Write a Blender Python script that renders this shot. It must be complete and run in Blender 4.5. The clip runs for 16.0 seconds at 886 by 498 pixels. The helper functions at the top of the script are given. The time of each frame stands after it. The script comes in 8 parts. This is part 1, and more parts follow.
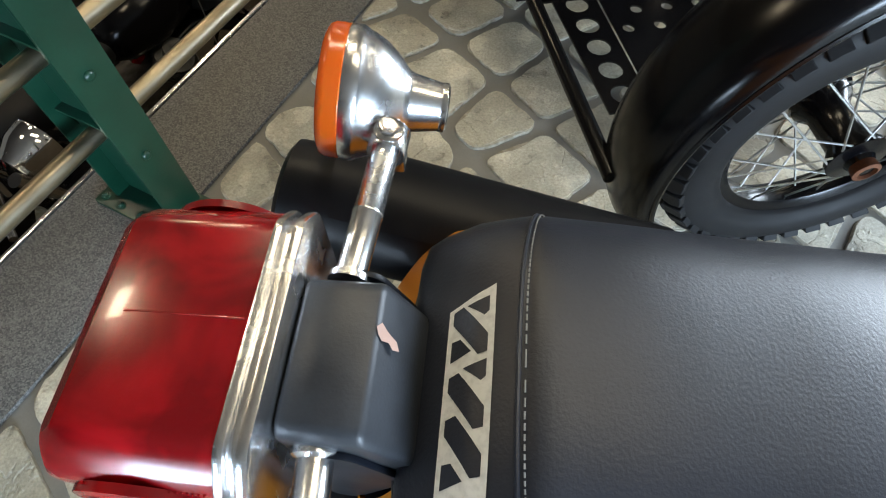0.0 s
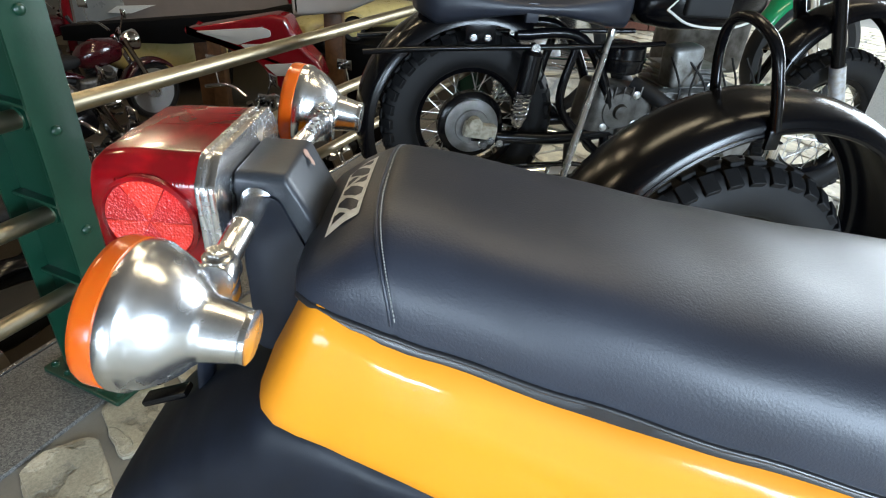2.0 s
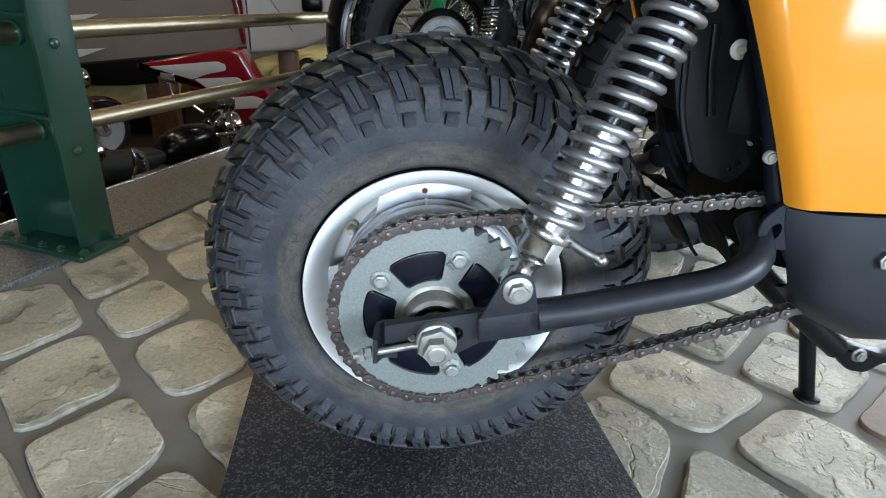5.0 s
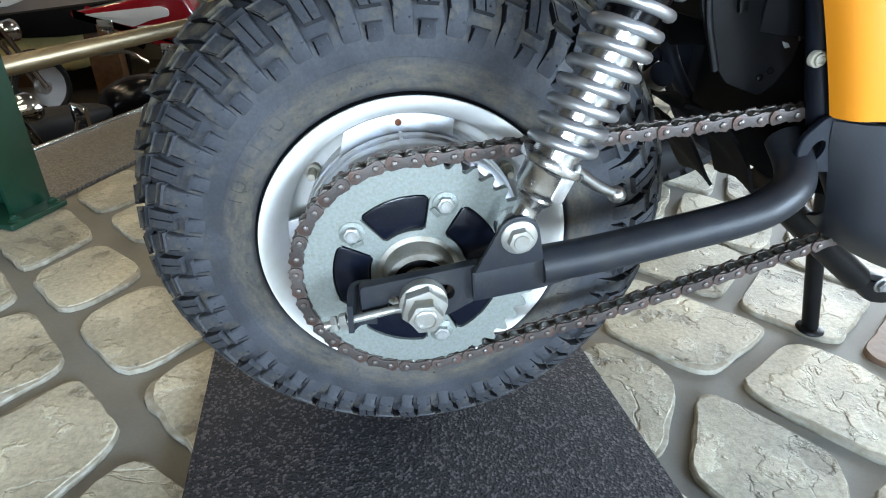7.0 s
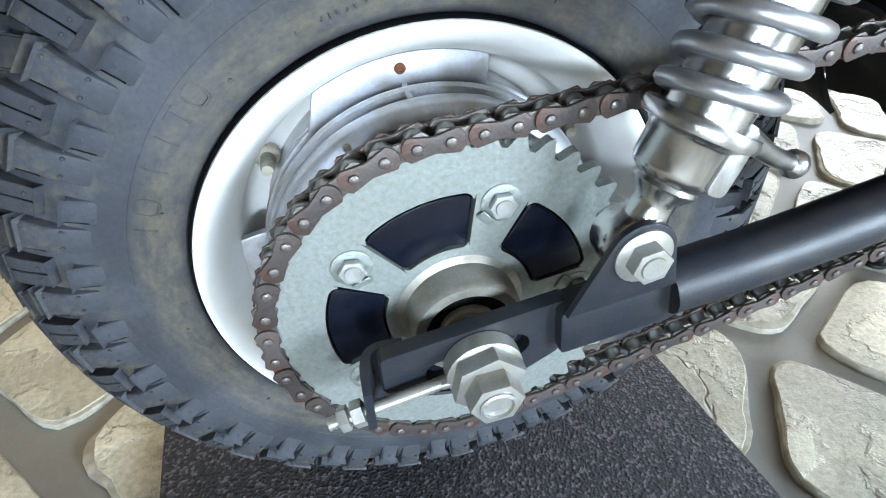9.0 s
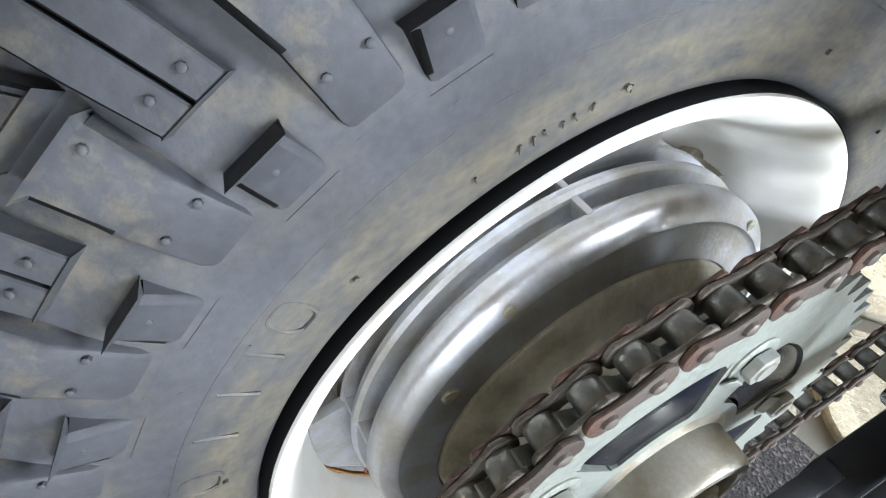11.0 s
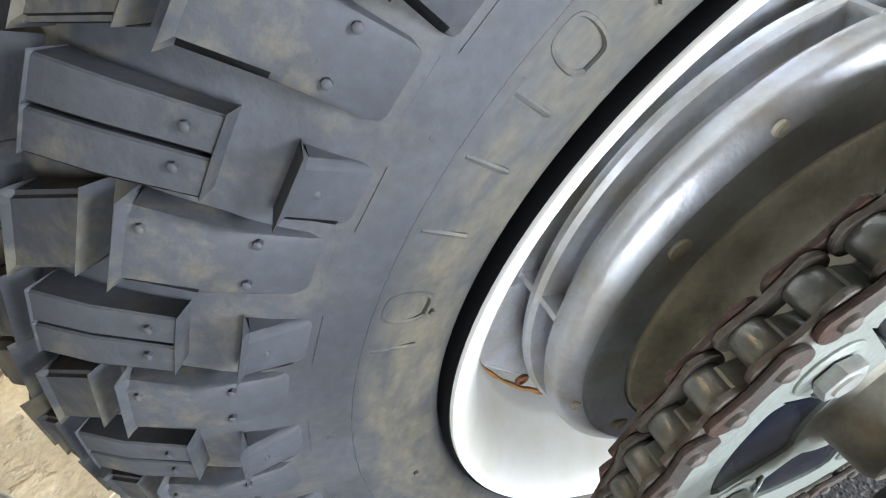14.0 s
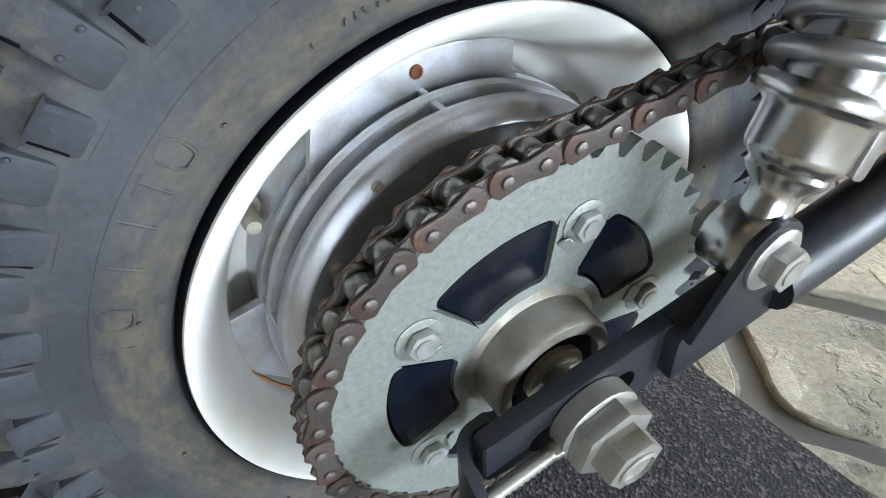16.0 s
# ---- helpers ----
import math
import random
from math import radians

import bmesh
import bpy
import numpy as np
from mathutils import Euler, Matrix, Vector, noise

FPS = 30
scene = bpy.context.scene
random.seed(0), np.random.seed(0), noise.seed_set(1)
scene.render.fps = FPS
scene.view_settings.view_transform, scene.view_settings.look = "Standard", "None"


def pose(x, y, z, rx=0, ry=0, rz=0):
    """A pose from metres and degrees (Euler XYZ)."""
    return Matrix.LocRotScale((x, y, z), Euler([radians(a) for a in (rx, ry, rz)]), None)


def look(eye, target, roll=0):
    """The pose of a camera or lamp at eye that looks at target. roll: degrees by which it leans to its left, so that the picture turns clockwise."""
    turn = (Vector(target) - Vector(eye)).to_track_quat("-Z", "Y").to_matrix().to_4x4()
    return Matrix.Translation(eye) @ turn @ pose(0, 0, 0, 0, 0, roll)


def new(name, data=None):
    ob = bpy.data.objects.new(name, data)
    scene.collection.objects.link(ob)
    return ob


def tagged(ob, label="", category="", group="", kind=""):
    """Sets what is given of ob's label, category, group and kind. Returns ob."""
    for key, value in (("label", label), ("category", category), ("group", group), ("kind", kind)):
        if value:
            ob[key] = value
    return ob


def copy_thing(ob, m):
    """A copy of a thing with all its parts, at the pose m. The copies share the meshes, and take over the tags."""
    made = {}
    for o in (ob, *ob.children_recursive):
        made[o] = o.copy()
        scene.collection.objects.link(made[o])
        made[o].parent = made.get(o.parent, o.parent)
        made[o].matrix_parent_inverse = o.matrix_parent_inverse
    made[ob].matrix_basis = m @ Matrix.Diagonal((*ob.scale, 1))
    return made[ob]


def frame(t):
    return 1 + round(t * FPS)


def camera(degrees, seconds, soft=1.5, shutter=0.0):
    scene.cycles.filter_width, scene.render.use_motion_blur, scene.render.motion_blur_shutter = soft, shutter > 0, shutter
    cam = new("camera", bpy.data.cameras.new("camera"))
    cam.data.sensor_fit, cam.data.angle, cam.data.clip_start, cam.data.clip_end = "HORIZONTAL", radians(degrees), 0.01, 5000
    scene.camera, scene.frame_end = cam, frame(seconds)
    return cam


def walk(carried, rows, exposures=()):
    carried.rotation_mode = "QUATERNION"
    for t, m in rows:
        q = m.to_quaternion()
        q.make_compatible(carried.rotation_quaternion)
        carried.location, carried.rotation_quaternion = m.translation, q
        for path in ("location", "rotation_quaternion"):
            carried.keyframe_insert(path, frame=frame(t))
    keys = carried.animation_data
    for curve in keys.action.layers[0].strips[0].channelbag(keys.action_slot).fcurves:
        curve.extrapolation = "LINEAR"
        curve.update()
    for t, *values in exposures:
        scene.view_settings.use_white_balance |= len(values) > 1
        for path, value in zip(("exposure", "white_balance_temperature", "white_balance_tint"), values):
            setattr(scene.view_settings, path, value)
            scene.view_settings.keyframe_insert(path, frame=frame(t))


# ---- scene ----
cam = camera(75.7, 16.0, soft=1.1)
PATH = [
    (0, (-0.041, -0.005, 0.964), (-0.141, 0.978, -0.775), -0.6),
    (0.5, (-0.034, -0.084, 0.964), (-0.176, 1.104, -0.639), 2.1),
    (1, (-0.022, -0.187, 0.981), (-0.081, 1.245, -0.414), 3.0),
    (1.5, (0.009, -0.235, 0.966), (0.0, 1.374, -0.221), 3.8),
    (2, (0.024, -0.272, 0.905), (0.007, 1.433, -0.141), 4.0),
    (2.5, (0.018, -0.314, 0.833), (0.071, 1.448, -0.112), 3.3),
    (3, (0.011, -0.354, 0.751), (0.094, 1.494, -0.01), 2.5),
    (3.5, (0.011, -0.39, 0.664), (0.095, 1.525, 0.092), 2.2),
    (4, (-0.002, -0.42, 0.592), (0.093, 1.515, 0.095), 1.3),
    (4.5, (-0.014, -0.439, 0.523), (0.103, 1.461, -0.088), 2.3),
    (5, (-0.022, -0.45, 0.488), (0.102, 1.365, -0.342), 3.2),
    (5.2, (-0.021, -0.452, 0.483), (0.094, 1.341, -0.397), 3.3),
    (7.3, (-0.028, -0.356, 0.446), (0.216, 1.361, -0.55), 1.1),
    (7.5, (-0.031, -0.338, 0.44), (0.204, 1.378, -0.56), 0.1),
    (8, (-0.034, -0.288, 0.422), (0.182, 1.401, -0.629), -1.1),
    (8.2, (-0.031, -0.273, 0.418), (0.175, 1.394, -0.668), -1.1),
    (10.3, (-0.086, -0.132, 0.415), (0.521, 1.184, -0.963), -3.0),
    (10.5, (-0.09, -0.115, 0.414), (0.521, 1.184, -0.978), -2.7),
    (11, (-0.094, -0.076, 0.424), (0.537, 1.164, -1.013), -0.8),
    (11.5, (-0.089, -0.063, 0.427), (0.53, 1.154, -1.034), -0.1),
    (12, (-0.089, -0.062, 0.426), (0.542, 1.155, -1.03), 0.6),
    (12.5, (-0.091, -0.062, 0.426), (0.537, 1.162, -1.026), 0.5),
    (13, (-0.107, -0.061, 0.41), (0.484, 1.209, -1.018), -1.4),
    (13.5, (-0.126, -0.066, 0.391), (0.386, 1.255, -1.021), -3.6),
    (14, (-0.138, -0.069, 0.374), (0.355, 1.256, -1.041), -3.5),
    (14.5, (-0.139, -0.087, 0.346), (0.344, 1.263, -1.048), -3.4),
    (15, (-0.127, -0.101, 0.351), (0.34, 1.203, -1.092), -4.3),
    (15.5, (-0.109, -0.126, 0.381), (0.46, 1.211, -0.993), -3.4),
    (16, (-0.089, -0.146, 0.409), (0.606, 1.194, -0.902), -3.1),
]
walk(cam, [(t, look(eye, target, roll)) for t, eye, target, roll in PATH], exposures=[(0, 0.22, 6200, 10), (1.5, 0.14, 6450, 10), (2.5, 0.0, 6400, 10), (4.5, -0.38, 6400, 14), (5.2, -0.3, 6400, 12), (7.3, 0.2, 6300, 10), (8.2, 0.27, 6300, 10), (10.3, 0.62, 7200, 14), (11.5, 0.88, 7500, 16), (13.5, 0.75, 7500, 16), (14.5, 0.62, 7300, 15), (15.5, 0.22, 7100, 14), (16, 0.05, 7100, 14)])

# ---------------------------------------------------------------- light
world = bpy.data.worlds.new("sky")
scene.world = world
world.use_nodes = True
_wn = world.node_tree.nodes
_sky = _wn.new("ShaderNodeTexSky")
_sky.sky_type, _sky.sun_disc, _sky.sun_elevation, _sky.sun_rotation = "NISHITA", False, radians(40), radians(150)
world.node_tree.links.new(_sky.outputs["Color"], _wn["Background"].inputs["Color"])
_wn["Background"].inputs["Strength"].default_value = 0.10


def area_lamp(name, m, sx, sy, watts, colour):
    d = bpy.data.lights.new(name, "AREA")
    d.shape, d.size, d.size_y, d.energy, d.color = "RECTANGLE", sx, sy, watts, colour
    ob = new(name, d)
    ob.matrix_world = m
    return ob


# daylight standing in the window openings, added fill lights, and the hall's ceiling lamps
area_lamp("window_and_fill_light", look((3.2, -3.9, 1.45), (0.3, 0, 0.40)), 1.7, 1.5, 450, (0.66, 0.83, 1.0))
# these two small ones are added fill on the wheel, not known windows
area_lamp("window_and_fill_light", look((-2.0, -3.9, 0.85), (-0.1, 0, 0.35)), 1.0, 0.9, 75, (0.68, 0.84, 1.0))
area_lamp("window_and_fill_light", look((-0.35, -3.9, 0.50), (-0.1, 0, 0.4)), 0.55, 0.45, 105, (0.68, 0.84, 1.0))
area_lamp("window_and_fill_light", look((6.3, 4.5, 2.0), (3, 3.5, 0)), 4.0, 2.6, 800, (0.80, 0.91, 1.0))
for lx, ly, watts in ((1.05, 0.85, 20), (-0.4, 1.8, 24), (2.4, 3.2, 10)):
    area_lamp("lamp_light", look((lx, ly, 3.05), (lx, ly, 0)), 1.4, 0.35, watts, (1.0, 0.84, 0.56))
for lx, ly, watts in ((-2.6, 1.2, 16), (-2.0, 3.2, 14), (-3.2, 4.6, 22), (-1.4, 6.0, 22), (-4.8, 6.4, 22)):
    area_lamp("lamp_light", look((lx, ly, 3.05), (lx, ly, 0)), 0.32, 0.32, watts, (1.0, 0.80, 0.52))

# ---------------------------------------------------------------- materials


def nodes_of(name):
    m = bpy.data.materials.new(name)
    m.use_nodes = True
    return m, m.node_tree.nodes, m.node_tree.links, m.node_tree.nodes["Principled BSDF"]


def surface(name, colour, rough=0.5, metal=0.0, vary=0.15, scale=40, bump=0.0, bump_scale=300, other=None, spots=0.5, coat=0.0, spec=0.5, rvary=0.1, rnd=0.0):
    """A surface with stains at one scale, grain at another, and fine relief."""
    m, n, l, p = nodes_of(name)
    co = n.new("ShaderNodeTexCoord")
    big = n.new("ShaderNodeTexNoise")
    big.inputs["Scale"].default_value, big.inputs["Detail"].default_value = scale, 5
    l.new(co.outputs["Object"], big.inputs["Vector"])
    fine = n.new("ShaderNodeTexNoise")
    fine.inputs["Scale"].default_value, fine.inputs["Detail"].default_value = bump_scale, 4
    l.new(co.outputs["Object"], fine.inputs["Vector"])
    ramp = n.new("ShaderNodeValToRGB")
    ramp.color_ramp.elements[0].position, ramp.color_ramp.elements[1].position = spots - 0.15, spots + 0.2
    dark = other or tuple(c * (1 - vary) for c in colour)
    ramp.color_ramp.elements[0].color, ramp.color_ramp.elements[1].color = (*dark, 1), (*colour, 1)
    l.new(big.outputs["Fac"], ramp.inputs["Fac"])
    mix = n.new("ShaderNodeMix")
    mix.data_type, mix.blend_type = "RGBA", "MULTIPLY"
    mix.inputs["Factor"].default_value = vary
    l.new(ramp.outputs["Color"], mix.inputs[6])
    l.new(fine.outputs["Fac"], mix.inputs[7])
    col = mix.outputs[2]
    if rnd:
        info, hsv, mr = n.new("ShaderNodeObjectInfo"), n.new("ShaderNodeHueSaturation"), n.new("ShaderNodeMapRange")
        mr.inputs["To Min"].default_value, mr.inputs["To Max"].default_value = 1 - rnd, 1 + rnd
        l.new(info.outputs["Random"], mr.inputs["Value"])
        l.new(mr.outputs["Result"], hsv.inputs["Value"])
        l.new(col, hsv.inputs["Color"])
        col = hsv.outputs["Color"]
    l.new(col, p.inputs["Base Color"])
    rr = n.new("ShaderNodeMapRange")
    rr.inputs["To Min"].default_value, rr.inputs["To Max"].default_value = max(rough - rvary, 0.02), min(rough + rvary, 1)
    l.new(big.outputs["Fac"], rr.inputs["Value"])
    l.new(rr.outputs["Result"], p.inputs["Roughness"])
    p.inputs["Metallic"].default_value = metal
    p.inputs["Coat Weight"].default_value = coat
    p.inputs["Coat Roughness"].default_value = 0.04
    p.inputs["Specular IOR Level"].default_value = spec
    if bump:
        b = n.new("ShaderNodeBump")
        b.inputs["Strength"].default_value, b.inputs["Distance"].default_value = bump, 0.001
        l.new(fine.outputs["Fac"], b.inputs["Height"])
        l.new(b.outputs["Normal"], p.inputs["Normal"])
    return m


ORANGE = surface("orange_paint", (0.765, 0.268, 0.009), 0.60, 0, 0.03, 12, coat=0.45, rvary=0.05, spec=0.25)
ORANGE.node_tree.nodes["Principled BSDF"].inputs["Coat Roughness"].default_value = 0.11
VINYL = surface("black_vinyl", (0.019, 0.023, 0.036), 0.42, 0, 0.2, 14, bump=0.23, bump_scale=620, rvary=0.06, spec=0.47)
PIPING = surface("black_piping", (0.02, 0.02, 0.022), 0.35, 0, 0.2, 60)
SATIN = surface("satin_black_paint", (0.0075, 0.010, 0.0175), 0.46, 0, 0.25, 30, bump=0.08, bump_scale=900, spec=0.28)
DUSTBLACK = surface("dusty_black_paint", (0.0135, 0.0165, 0.024), 0.44, 0, 0.3, 55, bump=0.15, bump_scale=700, other=(0.030, 0.031, 0.033), spots=0.38)
BEIGEZINC = surface("yellowed_zinc", (0.50, 0.50, 0.475), 0.36, 0.6, 0.3, 120, bump=0.12, bump_scale=900, other=(0.44, 0.41, 0.33), spots=0.40)
GREYBLACK = surface("dark_grey_plastic", (0.010, 0.013, 0.020), 0.46, 0, 0.2, 40, bump=0.1, bump_scale=700)
WORNGREY = surface("worn_grey_plastic", (0.034, 0.039, 0.048), 0.42, 0, 0.25, 45, bump=0.1, bump_scale=700, other=(0.022, 0.025, 0.031), spots=0.45)
GLOSS = surface("gloss_black_enamel", (0.003, 0.003, 0.004), 0.20, 0, 0.2, 10, coat=0.0, rvary=0.05, spec=0.24)
RUBBER2 = surface("old_tyre_rubber", (0.009, 0.009, 0.010), 0.62, 0, 0.3, 30, bump=0.3, bump_scale=350, spec=0.3)
WHITE = surface("white_rim_paint", (0.82, 0.81, 0.78), 0.5, 0, 0.06, 35, other=(0.70, 0.67, 0.58), spots=0.34, bump=0.05, spec=0.3)
ALLOY = surface("cast_aluminium", (0.64, 0.66, 0.72), 0.38, 0.74, 0.25, 70, bump=0.16, bump_scale=600, other=(0.46, 0.43, 0.37), spots=0.40)
GREYALLOY = surface("grey_engine_alloy", (0.30, 0.30, 0.30), 0.42, 0.6, 0.35, 25, bump=0.25, bump_scale=300, other=(0.17, 0.16, 0.14), spots=0.42)
BLACKPIPE = surface("heatproof_black_paint", (0.007, 0.007, 0.008), 0.40, 0, 0.3, 30, bump=0.1, bump_scale=600, spec=0.16)
CASTALLOY = surface("dull_cast_alloy", (0.27, 0.27, 0.26), 0.45, 0.6, 0.4, 25, bump=0.3, bump_scale=260, other=(0.11, 0.10, 0.085), spots=0.44)
DARKALLOY = surface("dark_engine_casting", (0.14, 0.135, 0.125), 0.45, 0.7, 0.4, 25, bump=0.3, bump_scale=260, other=(0.05, 0.045, 0.04), spots=0.45)
DIRTY = surface("dusty_casting", (0.62, 0.58, 0.47), 0.7, 0.1, 0.3, 70, bump=0.4, bump_scale=500, other=(0.30, 0.27, 0.20), spots=0.42)
ZINC = surface("zinc_plated_steel", (0.30, 0.33, 0.32), 0.46, 0.40, 0.14, 420, bump=0.3, bump_scale=700, other=(0.245, 0.26, 0.225), spots=0.46)
HUBSTEEL = surface("oil_stained_hub_steel", (0.40, 0.38, 0.335), 0.40, 0.55, 0.3, 90, bump=0.15, bump_scale=800, other=(0.24, 0.20, 0.14), spots=0.36)
ZINCBOLT = surface("worn_zinc_bolt", (0.56, 0.57, 0.56), 0.36, 0.6, 0.25, 160, bump=0.12, bump_scale=900, other=(0.42, 0.41, 0.37), spots=0.40)
STEEL = surface("bright_steel", (0.60, 0.60, 0.59), 0.32, 1.0, 0.3, 90, bump=0.08, bump_scale=900, other=(0.40, 0.40, 0.38), spots=0.38)
CHROME = surface("chrome", (0.82, 0.82, 0.83), 0.07, 1.0, 0.08, 50, rvary=0.04)
DULLCHROME = surface("brushed_chrome", (0.72, 0.72, 0.72), 0.24, 1.0, 0.15, 80, bump=0.05, bump_scale=900)
CHAINM = surface("rusty_chain_plate", (0.095, 0.080, 0.074), 0.44, 0.3, 0.4, 55, bump=0.35, bump_scale=800, other=(0.135, 0.060, 0.040), spots=0.42, rnd=0.3)
CHAINR = surface("oiled_chain_plate", (0.20, 0.18, 0.16), 0.40, 0.45, 0.4, 120, bump=0.3, bump_scale=900, other=(0.10, 0.08, 0.065), spots=0.46, rnd=0.2)
ROLLER = surface("bright_chain_roller", (0.36, 0.37, 0.36), 0.34, 0.7, 0.3, 160, bump=0.15, bump_scale=900, other=(0.22, 0.22, 0.20), spots=0.40)
PINHEAD = surface("worn_pin_head", (0.20, 0.175, 0.16), 0.38, 0.5, 0.3, 200, bump=0.2, bump_scale=900)
RUST = surface("rust", (0.24, 0.085, 0.035), 0.75, 0.2, 0.4, 200, bump=0.4, bump_scale=900)
RUSTRUN = surface("orange_rust_run", (0.42, 0.19, 0.04), 0.6, 0, 0.4, 150, bump=0.4, bump_scale=600, other=(0.22, 0.09, 0.02))
PAD = surface("dark_rubber_pad", (0.006, 0.008, 0.016), 0.22, 0, 0.3, 90, bump=0.1, bump_scale=600, spec=0.3)
DARK = surface("dark_interior", (0.006, 0.006, 0.007), 0.6, 0, 0.3, 30, spec=0.12)
GREEN = surface("green_post_paint", (0.0055, 0.044, 0.024), 0.34, 0, 0.25, 14, bump=0.16, bump_scale=160, coat=0.2)
BRASS = surface("satin_brass_rail", (0.43, 0.37, 0.26), 0.38, 1.0, 0.2, 25, bump=0.04, bump_scale=900, rvary=0.04)
JOINT = surface("grey_mortar", (0.222, 0.216, 0.196), 0.62, 0, 0.18, 9, bump=0.12, bump_scale=260)


def flagstone(name):
    """Riven stone: flaking layers, pits and pale worn edges."""
    m, n, l, p = nodes_of(name)
    co = n.new("ShaderNodeTexCoord")
    lay = n.new("ShaderNodeTexNoise")
    lay.inputs["Scale"].default_value, lay.inputs["Detail"].default_value, lay.inputs["Roughness"].default_value = 12, 8, 0.57
    grit = n.new("ShaderNodeTexNoise")
    grit.inputs["Scale"].default_value, grit.inputs["Detail"].default_value, grit.inputs["Roughness"].default_value = 200, 7, 0.62
    tone = n.new("ShaderNodeTexNoise")
    tone.inputs["Scale"].default_value, tone.inputs["Detail"].default_value = 6, 3
    crack = n.new("ShaderNodeTexNoise")
    crack.inputs["Scale"].default_value, crack.inputs["Detail"].default_value, crack.inputs["Distortion"].default_value = 5.5, 5, 0.6
    for t in (lay, grit, tone, crack):
        l.new(co.outputs["Object"], t.inputs["Vector"])
    steps = n.new("ShaderNodeValToRGB")
    e = steps.color_ramp.elements
    e[0].position, e[1].position = 0.36, 0.41
    e[0].color, e[1].color = (0.0, 0.0, 0.0, 1), (0.55, 0.55, 0.55, 1)
    for pos, v in ((0.55, 0.60), (0.585, 0.92), (0.75, 1.0)):
        q = e.new(pos)
        q.color = (v, v, v, 1)
    l.new(lay.outputs["Fac"], steps.inputs["Fac"])
    # split lines and the thin layers that end along them
    split = n.new("ShaderNodeValToRGB")
    e = split.color_ramp.elements
    e[0].position, e[1].position = 0.47, 0.53
    e[0].color, e[1].color = (0.45, 0.45, 0.45, 1), (1, 1, 1, 1)
    for pos, v in ((0.496, 0.50), (0.502, 0.0), (0.508, 0.95)):
        q = e.new(pos)
        q.color = (v, v, v, 1)
    l.new(crack.outputs["Fac"], split.inputs["Fac"])
    ramp = n.new("ShaderNodeValToRGB")
    ramp.color_ramp.elements[0].position, ramp.color_ramp.elements[1].position = 0.36, 0.64
    ramp.color_ramp.elements[0].color, ramp.color_ramp.elements[1].color = (0.375, 0.342, 0.262, 1), (0.575, 0.532, 0.412, 1)
    l.new(tone.outputs["Fac"], ramp.inputs["Fac"])
    mul = n.new("ShaderNodeMix")
    mul.data_type, mul.blend_type = "RGBA", "MULTIPLY"
    mul.inputs["Factor"].default_value = 0.42
    l.new(ramp.outputs["Color"], mul.inputs[6])
    l.new(steps.outputs["Color"], mul.inputs[7])
    mul2 = n.new("ShaderNodeMix")
    mul2.data_type, mul2.blend_type = "RGBA", "OVERLAY"
    mul2.inputs["Factor"].default_value = 0.6
    l.new(mul.outputs[2], mul2.inputs[6])
    l.new(grit.outputs["Fac"], mul2.inputs[7])
    info, hsv, mr = n.new("ShaderNodeObjectInfo"), n.new("ShaderNodeHueSaturation"), n.new("ShaderNodeMapRange")
    mr.inputs["To Min"].default_value, mr.inputs["To Max"].default_value = 0.85, 1.15
    l.new(info.outputs["Random"], mr.inputs["Value"])
    l.new(mr.outputs["Result"], hsv.inputs["Value"])
    l.new(mul2.outputs[2], hsv.inputs["Color"])
    l.new(hsv.outputs["Color"], p.inputs["Base Color"])
    p.inputs["Roughness"].default_value = 0.55
    b1, b2 = n.new("ShaderNodeBump"), n.new("ShaderNodeBump")
    b1.inputs["Strength"].default_value, b1.inputs["Distance"].default_value = 1.0, 0.006
    b2.inputs["Strength"].default_value, b2.inputs["Distance"].default_value = 0.78, 0.0016
    b0 = n.new("ShaderNodeBump")
    b0.inputs["Strength"].default_value, b0.inputs["Distance"].default_value = 0.8, 0.0035
    l.new(split.outputs["Color"], b0.inputs["Height"])
    l.new(b0.outputs["Normal"], b1.inputs["Normal"])
    l.new(steps.outputs["Color"], b1.inputs["Height"])
    l.new(grit.outputs["Fac"], b2.inputs["Height"])
    l.new(b1.outputs["Normal"], b2.inputs["Normal"])
    l.new(b2.outputs["Normal"], p.inputs["Normal"])
    return m


def speckled(name, colours, scale, rough, bump):
    """Grains of a few colours, each its own cell."""
    m, n, l, p = nodes_of(name)
    co, v, ramp, b = n.new("ShaderNodeTexCoord"), n.new("ShaderNodeTexVoronoi"), n.new("ShaderNodeValToRGB"), n.new("ShaderNodeBump")
    v.inputs["Scale"].default_value = scale
    l.new(co.outputs["Object"], v.inputs["Vector"])
    e = ramp.color_ramp.elements
    ramp.color_ramp.interpolation = "CONSTANT"
    e[0].color, e[1].color = (*colours[0], 1), (*colours[-1], 1)
    e[1].position = 1 - 0.22
    for k, c in enumerate(colours[1:-1]):
        q = e.new((k + 1) / len(colours))
        q.color = (*c, 1)
    sep = n.new("ShaderNodeSeparateColor")
    l.new(v.outputs["Color"], sep.inputs["Color"])
    l.new(sep.outputs["Red"], ramp.inputs["Fac"])
    l.new(ramp.outputs["Color"], p.inputs["Base Color"])
    p.inputs["Roughness"].default_value = rough
    b.inputs["Strength"].default_value, b.inputs["Distance"].default_value = bump, 0.0015
    l.new(v.outputs["Distance"], b.inputs["Height"])
    l.new(b.outputs["Normal"], p.inputs["Normal"])
    return m


